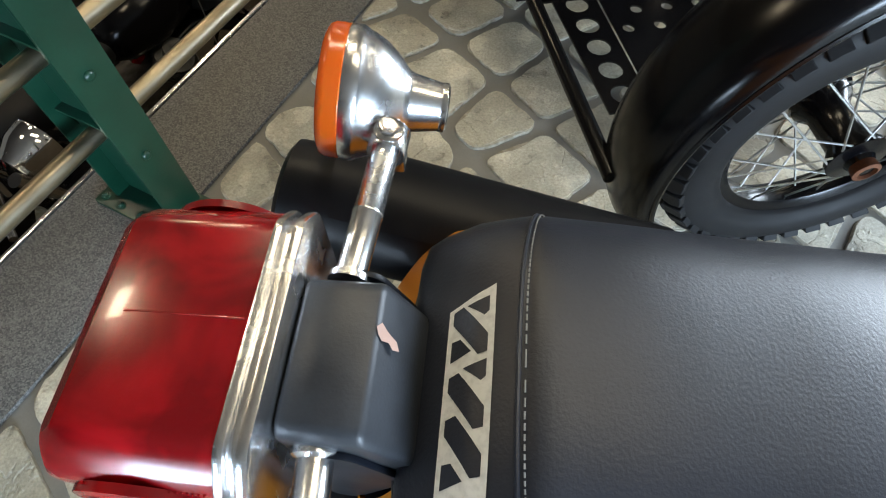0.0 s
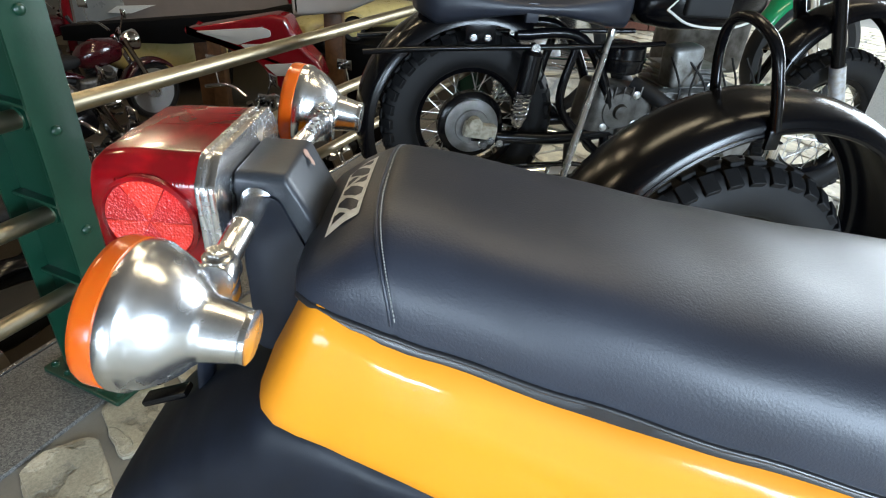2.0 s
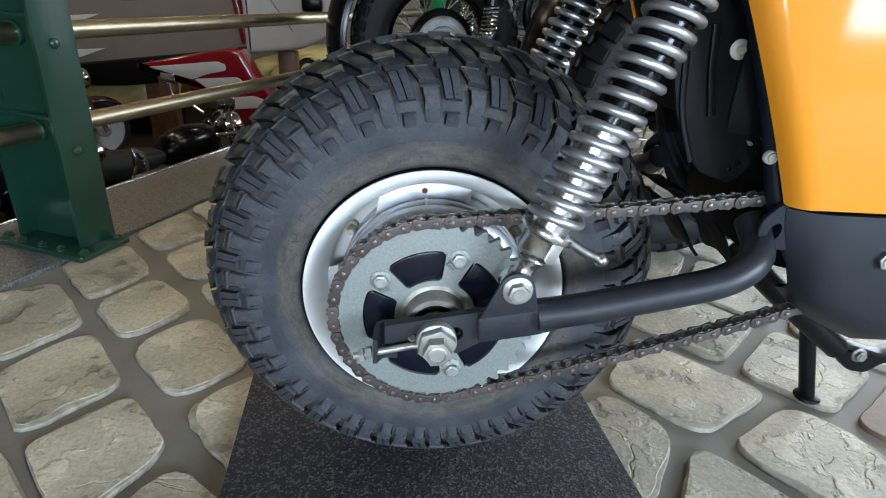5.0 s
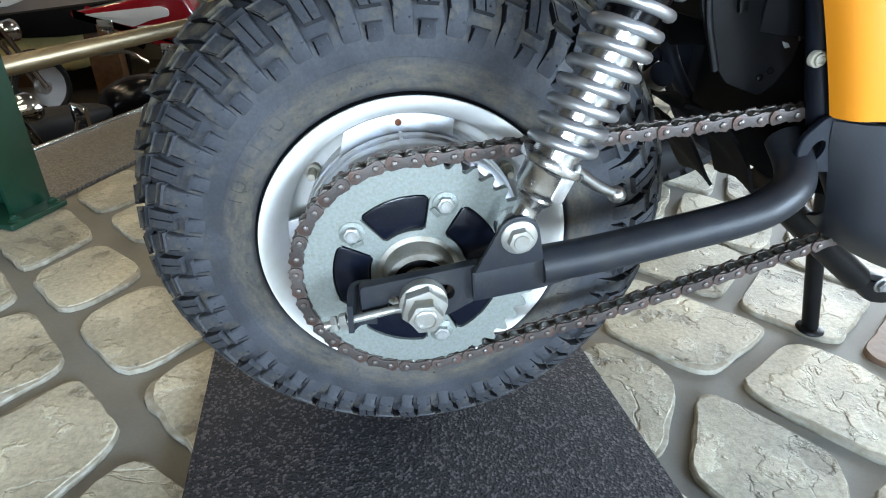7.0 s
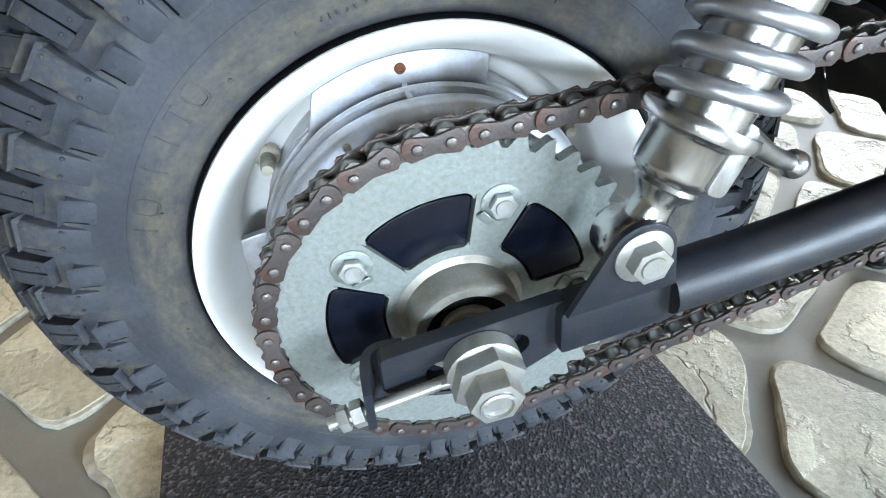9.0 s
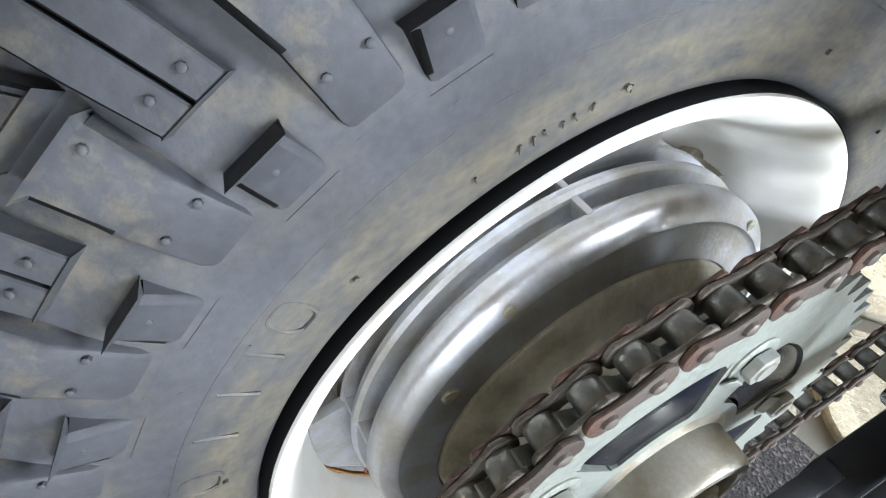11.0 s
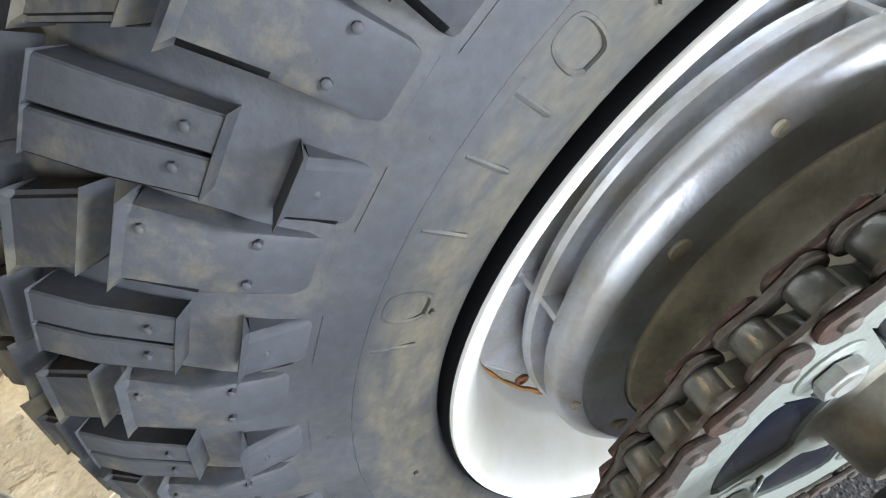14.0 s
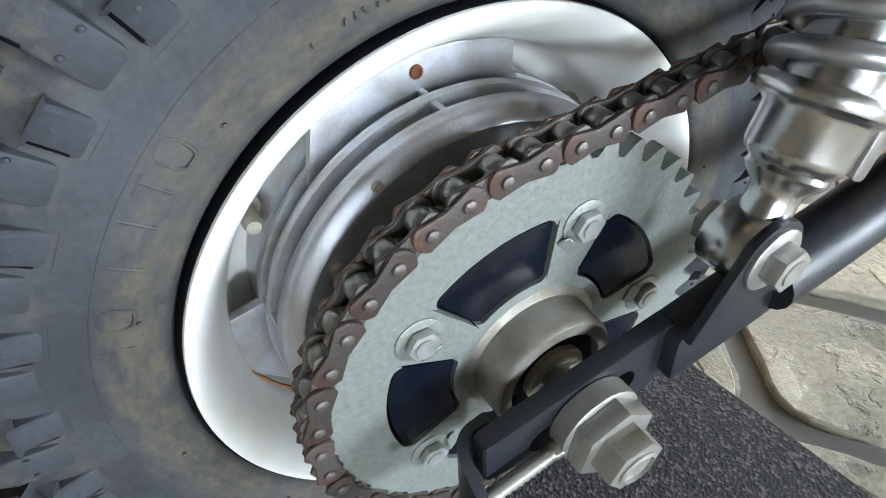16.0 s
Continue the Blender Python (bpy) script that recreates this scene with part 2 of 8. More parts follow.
def dusty_rubber(name):
    """Grey tyre rubber with bluish worn faces, tan dust in patches, a dusty ring near the bead and crown shade in the
    colour.
    """
    m, n, l, p = nodes_of(name)
    co, sep = n.new("ShaderNodeTexCoord"), n.new("ShaderNodeSeparateXYZ")
    l.new(co.outputs["Object"], sep.inputs["Vector"])

    def noise(scale, detail, rough=0.55):
        t = n.new("ShaderNodeTexNoise")
        t.inputs["Scale"].default_value, t.inputs["Detail"].default_value, t.inputs["Roughness"].default_value = scale, detail, rough
        l.new(co.outputs["Object"], t.inputs["Vector"])
        return t.outputs["Fac"]

    def maths(op, a, b=0.0):
        q = n.new("ShaderNodeMath")
        q.operation = op
        for k, v in enumerate((a, b)):
            if isinstance(v, (int, float)):
                q.inputs[k].default_value = v
            else:
                l.new(v, q.inputs[k])
        return q.outputs[0]

    def ranged(v, a, b, c=0.0, d=1.0):
        q = n.new("ShaderNodeMapRange")
        q.inputs["From Min"].default_value, q.inputs["From Max"].default_value = a, b
        q.inputs["To Min"].default_value, q.inputs["To Max"].default_value = c, d
        l.new(v, q.inputs["Value"])
        return q.outputs["Result"]

    def mixed(f, a, b, mode="MIX"):
        q = n.new("ShaderNodeMix")
        q.data_type, q.blend_type = "RGBA", mode
        for k, v in ((0, f), (6, a), (7, b)):
            if isinstance(v, tuple):
                q.inputs[k].default_value = (*v, 1)
            elif isinstance(v, float):
                q.inputs[k].default_value = v
            else:
                l.new(v, q.inputs[k])
        return q.outputs[2]

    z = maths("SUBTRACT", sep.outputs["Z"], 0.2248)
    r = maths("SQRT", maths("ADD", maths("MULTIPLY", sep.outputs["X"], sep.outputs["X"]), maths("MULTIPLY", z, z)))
    turn, cv = n.new("ShaderNodeMath"), n.new("ShaderNodeCombineXYZ")
    turn.operation = "ARCTAN2"
    l.new(z, turn.inputs[0])
    l.new(sep.outputs["X"], turn.inputs[1])
    l.new(maths("MULTIPLY", r, 3.0), cv.inputs["X"])
    l.new(maths("MULTIPLY", turn.outputs[0], 0.14), cv.inputs["Y"])
    l.new(sep.outputs["Y"], cv.inputs["Z"])
    streak = n.new("ShaderNodeTexNoise")
    streak.inputs["Scale"].default_value, streak.inputs["Detail"].default_value, streak.inputs["Roughness"].default_value = 60, 7, 0.65
    l.new(cv.outputs["Vector"], streak.inputs["Vector"])
    ring = maths("MULTIPLY", ranged(r, 0.118, 0.122), ranged(maths("ADD", r, maths("MULTIPLY", noise(30, 4), 0.012)), 0.149, 0.140))
    patch = ranged(noise(48, 7, 0.68), 0.49, 0.64)
    dust = maths("MAXIMUM", maths("MULTIPLY", ring, ranged(streak.outputs["Fac"], 0.30, 0.74)), maths("MULTIPLY", patch, ranged(r, 0.148, 0.170, 0.10, 0.72)))
    base = mixed(ranged(noise(17, 4), 0.38, 0.62), (0.026, 0.028, 0.034), (0.048, 0.051, 0.060))
    # cleaner, darker tread; the shade under the mudguard is put into this colour too
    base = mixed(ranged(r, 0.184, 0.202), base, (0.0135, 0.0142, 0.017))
    col = mixed(maths("MULTIPLY", dust, 0.54), base, (0.165, 0.136, 0.080))
    col = mixed(0.35, col, noise(420, 4), "OVERLAY")
    l.new(col, p.inputs["Base Color"])
    l.new(ranged(noise(40, 4), 0.3, 0.7, 0.55, 0.80), p.inputs["Roughness"])
    p.inputs["Specular IOR Level"].default_value = 0.4
    b = n.new("ShaderNodeBump")
    b.inputs["Strength"].default_value, b.inputs["Distance"].default_value = 0.3, 0.001
    l.new(noise(300, 5), b.inputs["Height"])
    l.new(b.outputs["Normal"], p.inputs["Normal"])
    return m


RUBBER = dusty_rubber("tyre_rubber")
BEAD = surface("black_bead_rubber", (0.004, 0.004, 0.005), 0.7, 0, 0.2, 60, spec=0.1)
# rubber darkened to paint the shade on one flank of each block
FLANKSHADE = surface("shaded_flank_rubber", (0.0065, 0.0068, 0.0080), 0.6, 0, 0.3, 60, bump=0.2, bump_scale=400, spec=0.15)
POLISHED = surface("polished_aluminium", (0.82, 0.82, 0.83), 0.26, 1.0, 0.14, 60, bump=0.015, bump_scale=800, rvary=0.06)
SPRING = surface("satin_silver_spring", (0.62, 0.63, 0.65), 0.36, 0.9, 0.15, 60, bump=0.06, bump_scale=700, rvary=0.05)
STONE = flagstone("cream_flagstone")
STONEEDGE = surface("chalky_lit_stone_edge", (0.52, 0.49, 0.42), 0.75, 0, 0.4, 60, bump=1.0, bump_scale=160, other=(0.32, 0.285, 0.21), spots=0.54)
REDSTONE = surface("reddish_brown_stone", (0.24, 0.155, 0.105), 0.6, 0, 0.3, 22, bump=0.9, bump_scale=90, other=(0.17, 0.105, 0.07), spots=0.46)
LOWFLOOR = surface("brown_lower_floor", (0.085, 0.070, 0.052), 0.5, 0, 0.3, 3)
MARBLE = surface("cream_marble", (0.46, 0.38, 0.26), 0.35, 0, 0.25, 2.5, other=(0.30, 0.23, 0.15), spots=0.40)
PLASTER = surface("tan_plaster", (0.23, 0.20, 0.155), 0.8, 0, 0.15, 4, bump=0.2, bump_scale=90)
CEIL = surface("dark_unseen_ceiling", (0.13, 0.105, 0.08), 0.9, 0, 0.1, 3)
WOOD = surface("brown_wood", (0.20, 0.10, 0.045), 0.4, 0, 0.4, 18, bump=0.1)
GREYFILM = surface("grey_board", (0.25, 0.205, 0.18), 0.6, 0, 0.12, 6)
REDPAINT = surface("dark_red_lacquer", (0.24, 0.006, 0.012), 0.15, 0, 0.2, 6, coat=1.0)
SILVERP = surface("silver_grey_paint", (0.36, 0.38, 0.38), 0.3, 0.2, 0.12, 8)
SILVERB = surface("pale_silver_paint", (0.55, 0.55, 0.55), 0.35, 0, 0.1, 5, coat=0.3)
CREAMP = surface("cream_paint", (0.74, 0.62, 0.26), 0.3, 0, 0.1, 8, coat=0.4)
PAPER = surface("cream_card", (0.66, 0.56, 0.38), 0.8, 0, 0.1, 30)
WHITEINK = surface("white_print", (0.74, 0.75, 0.73), 0.55, 0, 0.15, 300, other=(0.58, 0.59, 0.58), spots=0.36)
PAPERWHITE = surface("pale_plastic", (0.62, 0.60, 0.64), 0.5, 0, 0.1, 40)
THREAD = surface("grey_thread", (0.27, 0.27, 0.26), 0.7)
BRICK = surface("dark_red_brick", (0.20, 0.075, 0.05), 0.8, 0, 0.3, 30, bump=0.4, bump_scale=120, rnd=0.2)
TEAL = surface("teal_hose", (0.03, 0.26, 0.24), 0.4)
BLUEGREY = surface("blue_grey_fabric", (0.20, 0.30, 0.42), 0.7)


GRANITE = speckled("grey_granite", ((0.052, 0.052, 0.050), (0.082, 0.081, 0.077), (0.108, 0.105, 0.099), (0.145, 0.141, 0.132)), 380, 0.5, 0.12)
MATM = speckled("granulated_rubber_mat", ((0.014, 0.013, 0.015), (0.026, 0.024, 0.027), (0.019, 0.018, 0.020), (0.082, 0.071, 0.074)), 430, 0.8, 0.60)


def plastic_lens(name, colour, rough=0.2, deep=None):
    m, n, l, p = nodes_of(name)
    if deep:
        # brighter noise patches paint the glow of bulbs and moulded bars inside
        c2, t2, r2 = n.new("ShaderNodeTexCoord"), n.new("ShaderNodeTexNoise"), n.new("ShaderNodeValToRGB")
        t2.inputs["Scale"].default_value, t2.inputs["Detail"].default_value, t2.inputs["Distortion"].default_value = 26, 3, 0.6
        l.new(c2.outputs["Object"], t2.inputs["Vector"])
        l.new(t2.outputs["Fac"], r2.inputs["Fac"])
        r2.color_ramp.elements[0].position, r2.color_ramp.elements[1].position = 0.45, 0.68
        r2.color_ramp.elements[0].color, r2.color_ramp.elements[1].color = (*colour, 1), (*deep, 1)
        l.new(r2.outputs["Color"], p.inputs["Base Color"])
    p.inputs["Base Color"].default_value = (*colour, 1)
    p.inputs["Roughness"].default_value = rough
    p.inputs["Subsurface Weight"].default_value = 0.35
    p.inputs["Subsurface Radius"].default_value = (0.02, 0.004, 0.002)
    p.inputs["Subsurface Scale"].default_value = 0.3
    p.inputs["Coat Weight"].default_value = 0.3
    co, w, b = n.new("ShaderNodeTexCoord"), n.new("ShaderNodeTexNoise"), n.new("ShaderNodeBump")
    w.inputs["Scale"].default_value = 60
    b.inputs["Strength"].default_value, b.inputs["Distance"].default_value = 0.06, 0.001
    l.new(co.outputs["Object"], w.inputs["Vector"])
    l.new(w.outputs["Fac"], b.inputs["Height"])
    l.new(b.outputs["Normal"], p.inputs["Normal"])
    return m


REDLENS = plastic_lens("red_lens", (0.165, 0.002, 0.004), deep=(0.36, 0.005, 0.009))
AMBER = plastic_lens("amber_lens", (0.60, 0.10, 0.006))


def reflex(name, colour):
    """A reflector's moulded prisms: small cells that mirror at odd angles."""
    m, n, l, p = nodes_of(name)
    co, v, b = n.new("ShaderNodeTexCoord"), n.new("ShaderNodeTexVoronoi"), n.new("ShaderNodeBump")
    v.inputs["Scale"].default_value = 700
    l.new(co.outputs["Object"], v.inputs["Vector"])
    b.inputs["Strength"].default_value, b.inputs["Distance"].default_value = 0.6, 0.001
    l.new(v.outputs["Distance"], b.inputs["Height"])
    l.new(b.outputs["Normal"], p.inputs["Normal"])
    p.inputs["Base Color"].default_value, p.inputs["Roughness"].default_value, p.inputs["Metallic"].default_value = (*colour, 1), 0.25, 0.1
    return m


REFLEX = reflex("red_reflector", (0.85, 0.025, 0.012))
REFLEX2 = reflex("deep_red_reflector", (0.60, 0.010, 0.008))

# ---------------------------------------------------------------- mesh helpers


def mesh_of(name, bm, mat, smooth=40):
    bmesh.ops.recalc_face_normals(bm, faces=bm.faces)
    me = bpy.data.meshes.new(name)
    bm.to_mesh(me)
    bm.free()
    me.materials.append(mat)
    me.polygons.foreach_set("use_smooth", [True] * len(me.polygons))
    me.set_sharp_from_angle(angle=radians(smooth))
    return me


def root_at(name, x, y, z, label, category, group="", rz=0.0):
    ob = new(name)
    ob.empty_display_size = 0.05
    ob.matrix_world = pose(x, y, z, 0, 0, rz)
    return tagged(ob, label, category, group)


def base_of(ob):
    while ob.parent:
        ob = ob.parent
    return ob


def part(name, bm, mat, parent, label="", smooth=40):
    """Links a bmesh, built in the world's own metres, as one mesh under a thing or a part."""
    top = base_of(parent)
    bm.transform(top.matrix_basis.inverted())
    ob = new(name, mesh_of(name, bm, mat, smooth))
    ob.parent = parent
    return tagged(ob, label)


def lone(name, bm, mat, label="", category="", group="", kind="", smooth=40):
    return tagged(new(name, mesh_of(name, bm, mat, smooth)), label, category, group, kind)


def add_ring_strip(bm, rings, closed_rings=True, closed_path=False, cap=True):
    """Rings of equally many points, joined one to the next."""
    vs = [[bm.verts.new(p) for p in ring] for ring in rings]
    k = len(vs[0])
    pairs = list(zip(vs, vs[1:])) + ([(vs[-1], vs[0])] if closed_path else [])
    for a, b in pairs:
        for i in range(k if closed_rings else k - 1):
            j = (i + 1) % k
            try:
                bm.faces.new((a[i], a[j], b[j], b[i]))
            except ValueError:
                pass
    if cap and closed_rings and not closed_path:
        bm.faces.new(vs[0][::-1])
        bm.faces.new(vs[-1])
    return vs


def smooth_line(points, steps=8):
    """A Catmull-Rom line through the points."""
    p = [Vector(q) for q in points]
    p = [2 * p[0] - p[1]] + p + [2 * p[-1] - p[-2]]
    out = []
    for i in range(1, len(p) - 2):
        for s in range(steps):
            t = s / steps
            a, b, c, d = p[i - 1], p[i], p[i + 1], p[i + 2]
            out.append(0.5 * ((2 * b) + (c - a) * t + (2 * a - 5 * b + 4 * c - d) * t * t + (3 * b - a - 3 * c + d) * t ** 3))
    return out + [p[-2]]


def tube(bm, points, r, seg=12, closed=False, flat=1.0, r_end=None):
    """A round bar along a line of points."""
    pts = [Vector(q) for q in points]
    rings, side = [], None
    for i, q in enumerate(pts):
        a = pts[i - 1] if (i or closed) else q
        b = pts[(i + 1) % len(pts)] if (i < len(pts) - 1 or closed) else q
        d = (b - a).normalized()
        if side is None:
            side = d.orthogonal().normalized()
        side = (side - d * side.dot(d)).normalized()
        up = d.cross(side)
        rad = r if r_end is None else r + (r_end - r) * i / (len(pts) - 1)
        rings.append([q + rad * (math.cos(2 * math.pi * k / seg) * side + flat * math.sin(2 * math.pi * k / seg) * up) for k in range(seg)])
    add_ring_strip(bm, rings, closed_path=closed)


def lathe(bm, profile, origin, axis, seg=32, close=False):
    """Profile points (radius, along) turned round an axis."""
    o, d = Vector(origin), Vector(axis).normalized()
    s = d.orthogonal().normalized()
    u = d.cross(s)
    rings = [[o + d * h + max(r, 1e-5) * (math.cos(2 * math.pi * k / seg) * s + math.sin(2 * math.pi * k / seg) * u) for k in range(seg)] for r, h in profile]
    add_ring_strip(bm, rings, cap=not close, closed_path=close)


def rod(bm, a, b, r, r2=None, seg=16, bevel=0.0):
    a, b = Vector(a), Vector(b)
    h, r2 = (b - a).length, r if r2 is None else r2
    e = min(bevel, h / 3, r / 2)
    prof = [(r - e, 0), (r, e), (r2, h - e), (r2 - e, h)] if e else [(r, 0), (r2, h)]
    lathe(bm, prof, a, b - a, seg)


def block(bm, c, size, m=None, bevel=0.0, seg=2):
    """A box with worn edges, about c."""
    t = bmesh.new()
    bmesh.ops.create_cube(t, size=1.0, matrix=Matrix.Diagonal((*size, 1)))
    if bevel:
        bmesh.ops.bevel(t, geom=t.edges[:], offset=bevel, segments=seg, affect="EDGES", profile=0.6)
    t.transform(Matrix.Translation(c) @ (m or Matrix()))
    tmp = bpy.data.meshes.new("t")
    t.to_mesh(tmp)
    t.free()
    bm.from_mesh(tmp)
    bpy.data.meshes.remove(tmp)


def slab(bm, outline, depth, place, bevel=0.0, seg=2):
    """An outline in the plane, made depth thick, laid by place(u, v, w)."""
    t = bmesh.new()
    f = t.faces.new([t.verts.new((u, v, 0)) for u, v in outline])
    g = bmesh.ops.extrude_face_region(t, geom=[f])
    bmesh.ops.translate(t, verts=[e for e in g["geom"] if isinstance(e, bmesh.types.BMVert)], vec=(0, 0, depth))
    if bevel:
        flat = [e for e in t.edges if abs(e.verts[0].co.z - e.verts[1].co.z) < 1e-7]
        bmesh.ops.bevel(t, geom=flat, offset=bevel, segments=seg, affect="EDGES", profile=0.6)
    for v in t.verts:
        v.co = Vector(place(*v.co))
    tmp = bpy.data.meshes.new("t")
    t.to_mesh(tmp)
    t.free()
    bm.from_mesh(tmp)
    bpy.data.meshes.remove(tmp)


def rounded(outline, r, n=4):
    """An outline with its corners cut to arcs."""
    out = []
    k = len(outline)
    for i in range(k):
        p, a, b = Vector(outline[i]), Vector(outline[i - 1]), Vector(outline[(i + 1) % k])
        da, db = (a - p), (b - p)
        t = min(r, da.length * 0.45, db.length * 0.45)
        s, e = p + da.normalized() * t, p + db.normalized() * t
        for j in range(n + 1):
            q = j / n
            out.append(tuple((1 - q) ** 2 * s + 2 * q * (1 - q) * p + q * q * e))
    return out


def xz(y):
    return lambda u, v, w: (u, y + w, v)


def hexagon(r, turn=0.0):
    return [(r * math.cos(math.pi / 3 * k + turn), r * math.sin(math.pi / 3 * k + turn)) for k in range(6)]


def hex_bolt(bm, c, axis, r, h, washer=0.0, turn=0.2):
    """A hexagon head with its washer, standing on c along axis."""
    c, d = Vector(c), Vector(axis).normalized()
    s = d.orthogonal().normalized()
    u = d.cross(s)
    if washer:
        lathe(bm, [(washer, 0), (washer, 0.0012), (washer - 0.0008, 0.0018)], c, d, 24)
    t0 = 0.0016 if washer else 0.0
    slab(bm, hexagon(r, turn), h, lambda a, b, w: c + d * (t0 + w) + s * a + u * b, bevel=r * 0.12)
    lathe(bm, [(r * 0.62, t0 + h), (r * 0.58, t0 + h + 0.0006), (0.0, t0 + h + 0.0006)], c, d, 16)


def lerp_table(table, x):
    """Piecewise smooth value from rows (x, value, ...)."""
    if x <= table[0][0]:
        return table[0][1:]
    for a, b in zip(table, table[1:]):
        if x <= b[0]:
            t = (x - a[0]) / (b[0] - a[0])
            t = t * t * (3 - 2 * t) * 0.35 + t * 0.65
            return tuple(p + (q - p) * t for p, q in zip(a[1:], b[1:]))
    return table[-1][1:]


def sheet(bm, grid, thick):
    """A curved sheet from rows of points, given thickness inwards."""
    rows = [[Vector(p) for p in r] for r in grid]
    n, k = len(rows), len(rows[0])
    back = []
    for i in range(n):
        br = []
        for j in range(k):
            du = rows[min(i + 1, n - 1)][j] - rows[max(i - 1, 0)][j]
            dv = rows[i][min(j + 1, k - 1)] - rows[i][max(j - 1, 0)]
            q = du.cross(dv)
            br.append(rows[i][j] + (q.normalized() if q.length > 1e-12 else Vector((0, 0, 1))) * thick)
        back.append(br)
    A = [[bm.verts.new(p) for p in r] for r in rows]
    B = [[bm.verts.new(p) for p in r] for r in back]
    for i in range(n - 1):
        for j in range(k - 1):
            bm.faces.new((A[i][j], A[i + 1][j], A[i + 1][j + 1], A[i][j + 1]))
            bm.faces.new((B[i][j], B[i][j + 1], B[i + 1][j + 1], B[i + 1][j]))
    for i in range(n - 1):
        for j in (0, k - 1):
            bm.faces.new((A[i][j], B[i][j], B[i + 1][j], A[i + 1][j]))
    for j in range(k - 1):
        for i in (0, n - 1):
            bm.faces.new((A[i][j], A[i][j + 1], B[i][j + 1], B[i][j]))

# ---------------------------------------------------------------- the hall
# the gallery's edge runs along RUN; the lower hall lies beyond it, to the left
RUN, OUT = Vector((0.373, 0.928, 0)).normalized(), Vector((-0.928, 0.373, 0)).normalized()
EDGE = Vector((-0.775, 0.83, 0))
LOW = -1.42


def along(s, o, z=0.0):
    """A place s metres along the gallery's edge and o metres out over the lower hall."""
    return EDGE + RUN * s + OUT * o + Vector((0, 0, z))


bm = bmesh.new()
slab(bm, [(-6, -9.0), (9, -9.0), (9, 0.0), (-6, 0.0)], 0.2, lambda s, o, w: along(s, o, -0.205 + w))
tagged(lone("floor", bm, JOINT), "grey mortar bed under the cream flagstones of the gallery", "floor", "", "structure")
bm = bmesh.new()
slab(bm, [(-6, -0.235), (9, -0.235), (9, 0.0), (-6, 0.0)], 0.028, lambda s, o, w: along(s, o, -0.024 + w), bevel=0.003)
tagged(lone("granite_kerb", bm, GRANITE), "speckled grey granite strip along the gallery edge", "kerb", "", "structure")
bm = bmesh.new()
slab(bm, [(-6, 0.002), (9, 0.002), (9, 0.012), (-6, 0.012)], 0.06, lambda s, o, w: along(s, o, -0.052 + w), bevel=0.002)
tagged(lone("edge_trim", bm, DULLCHROME), "metal trim along the edge of the gallery", "trim", "", "structure")
bm = bmesh.new()
slab(bm, [(-6, -0.05), (9, -0.05), (9, 9), (-6, 9)], 0.1, lambda s, o, w: along(s, o, LOW - 0.1 + w))
tagged(lone("lower_floor", bm, LOWFLOOR), "dim brown floor of the lower exhibition hall", "floor", "", "structure")
bm = bmesh.new()
slab(bm, [(-6, -0.05), (9, -0.05), (9, 0.0), (-6, 0.0)], -LOW - 0.2, lambda s, o, w: along(s, o, LOW + w))
tagged(lone("gallery_face", bm, PLASTER), "plastered face below the gallery edge", "wall", "", "structure")

# walls that close the place, with the window openings behind the camera; two small ones are added for fill lights
def wall(name, a, b, holes, z0, z1, mat, label, thick=0.2):
    """A wall from a to b; holes are (from, to, sill, head) along it."""
    a, b = Vector((*a, 0)), Vector((*b, 0))
    d = (b - a).normalized()
    n = Vector((d.y, -d.x, 0))
    bm = bmesh.new()
    at, length = 0.0, (b - a).length
    def piece(s0, s1, lo, hi):
        if s1 - s0 > 1e-4 and hi - lo > 1e-4:
            slab(bm, [(s0, lo), (s1, lo), (s1, hi), (s0, hi)], thick, lambda u, v, w: a + d * u + n * w + Vector((0, 0, v)))
    for s0, s1, lo, hi in holes:
        piece(at, s0, z0, z1)
        piece(s0, s1, z0, lo)
        piece(s0, s1, hi, z1)
        at = s1
    piece(at, length, z0, z1)
    return tagged(lone(name, bm, mat), label, "wall", "", "structure")


wall("wall_south", (7.5, -4.1), (-4.5, -4.1), [(3.3, 5.3, 0.60, 2.3), (7.5, 8.2, 0.2, 0.8), (8.95, 10.05, 0.35, 1.35)], LOW, 3.2, PLASTER, "plastered wall with one tall window and two added openings for fill")
wall("wall_east", (7.5, 9.0), (7.5, -4.1), [(1.5, 8.0, 0.3, 3.0)], LOW, 3.2, PLASTER, "plastered wall with a wide opening to daylight")
wall("wall_north", (-8.5, 9.0), (7.5, 9.0), [], LOW, 3.2, PLASTER, "tan plastered wall")
wall("wall_west", (-8.5, -4.1), (-8.5, 9.0), [], LOW, 3.2, PLASTER, "cream plastered wall of the lower hall")
wall("wall_south_low", (-4.5, -4.1), (-8.5, -4.1), [], LOW, 3.2, PLASTER, "cream plastered wall of the lower hall")
# unseen ceiling; its dark colour keeps bounced light low
bm = bmesh.new()
block(bm, (-0.5, 2.45, 3.3), (16.4, 13.6, 0.16))
tagged(lone("ceiling", bm, CEIL), "unseen hall ceiling, kept dark to cut bounced light", "ceiling", "", "structure")

# ---------------------------------------------------------------- railing


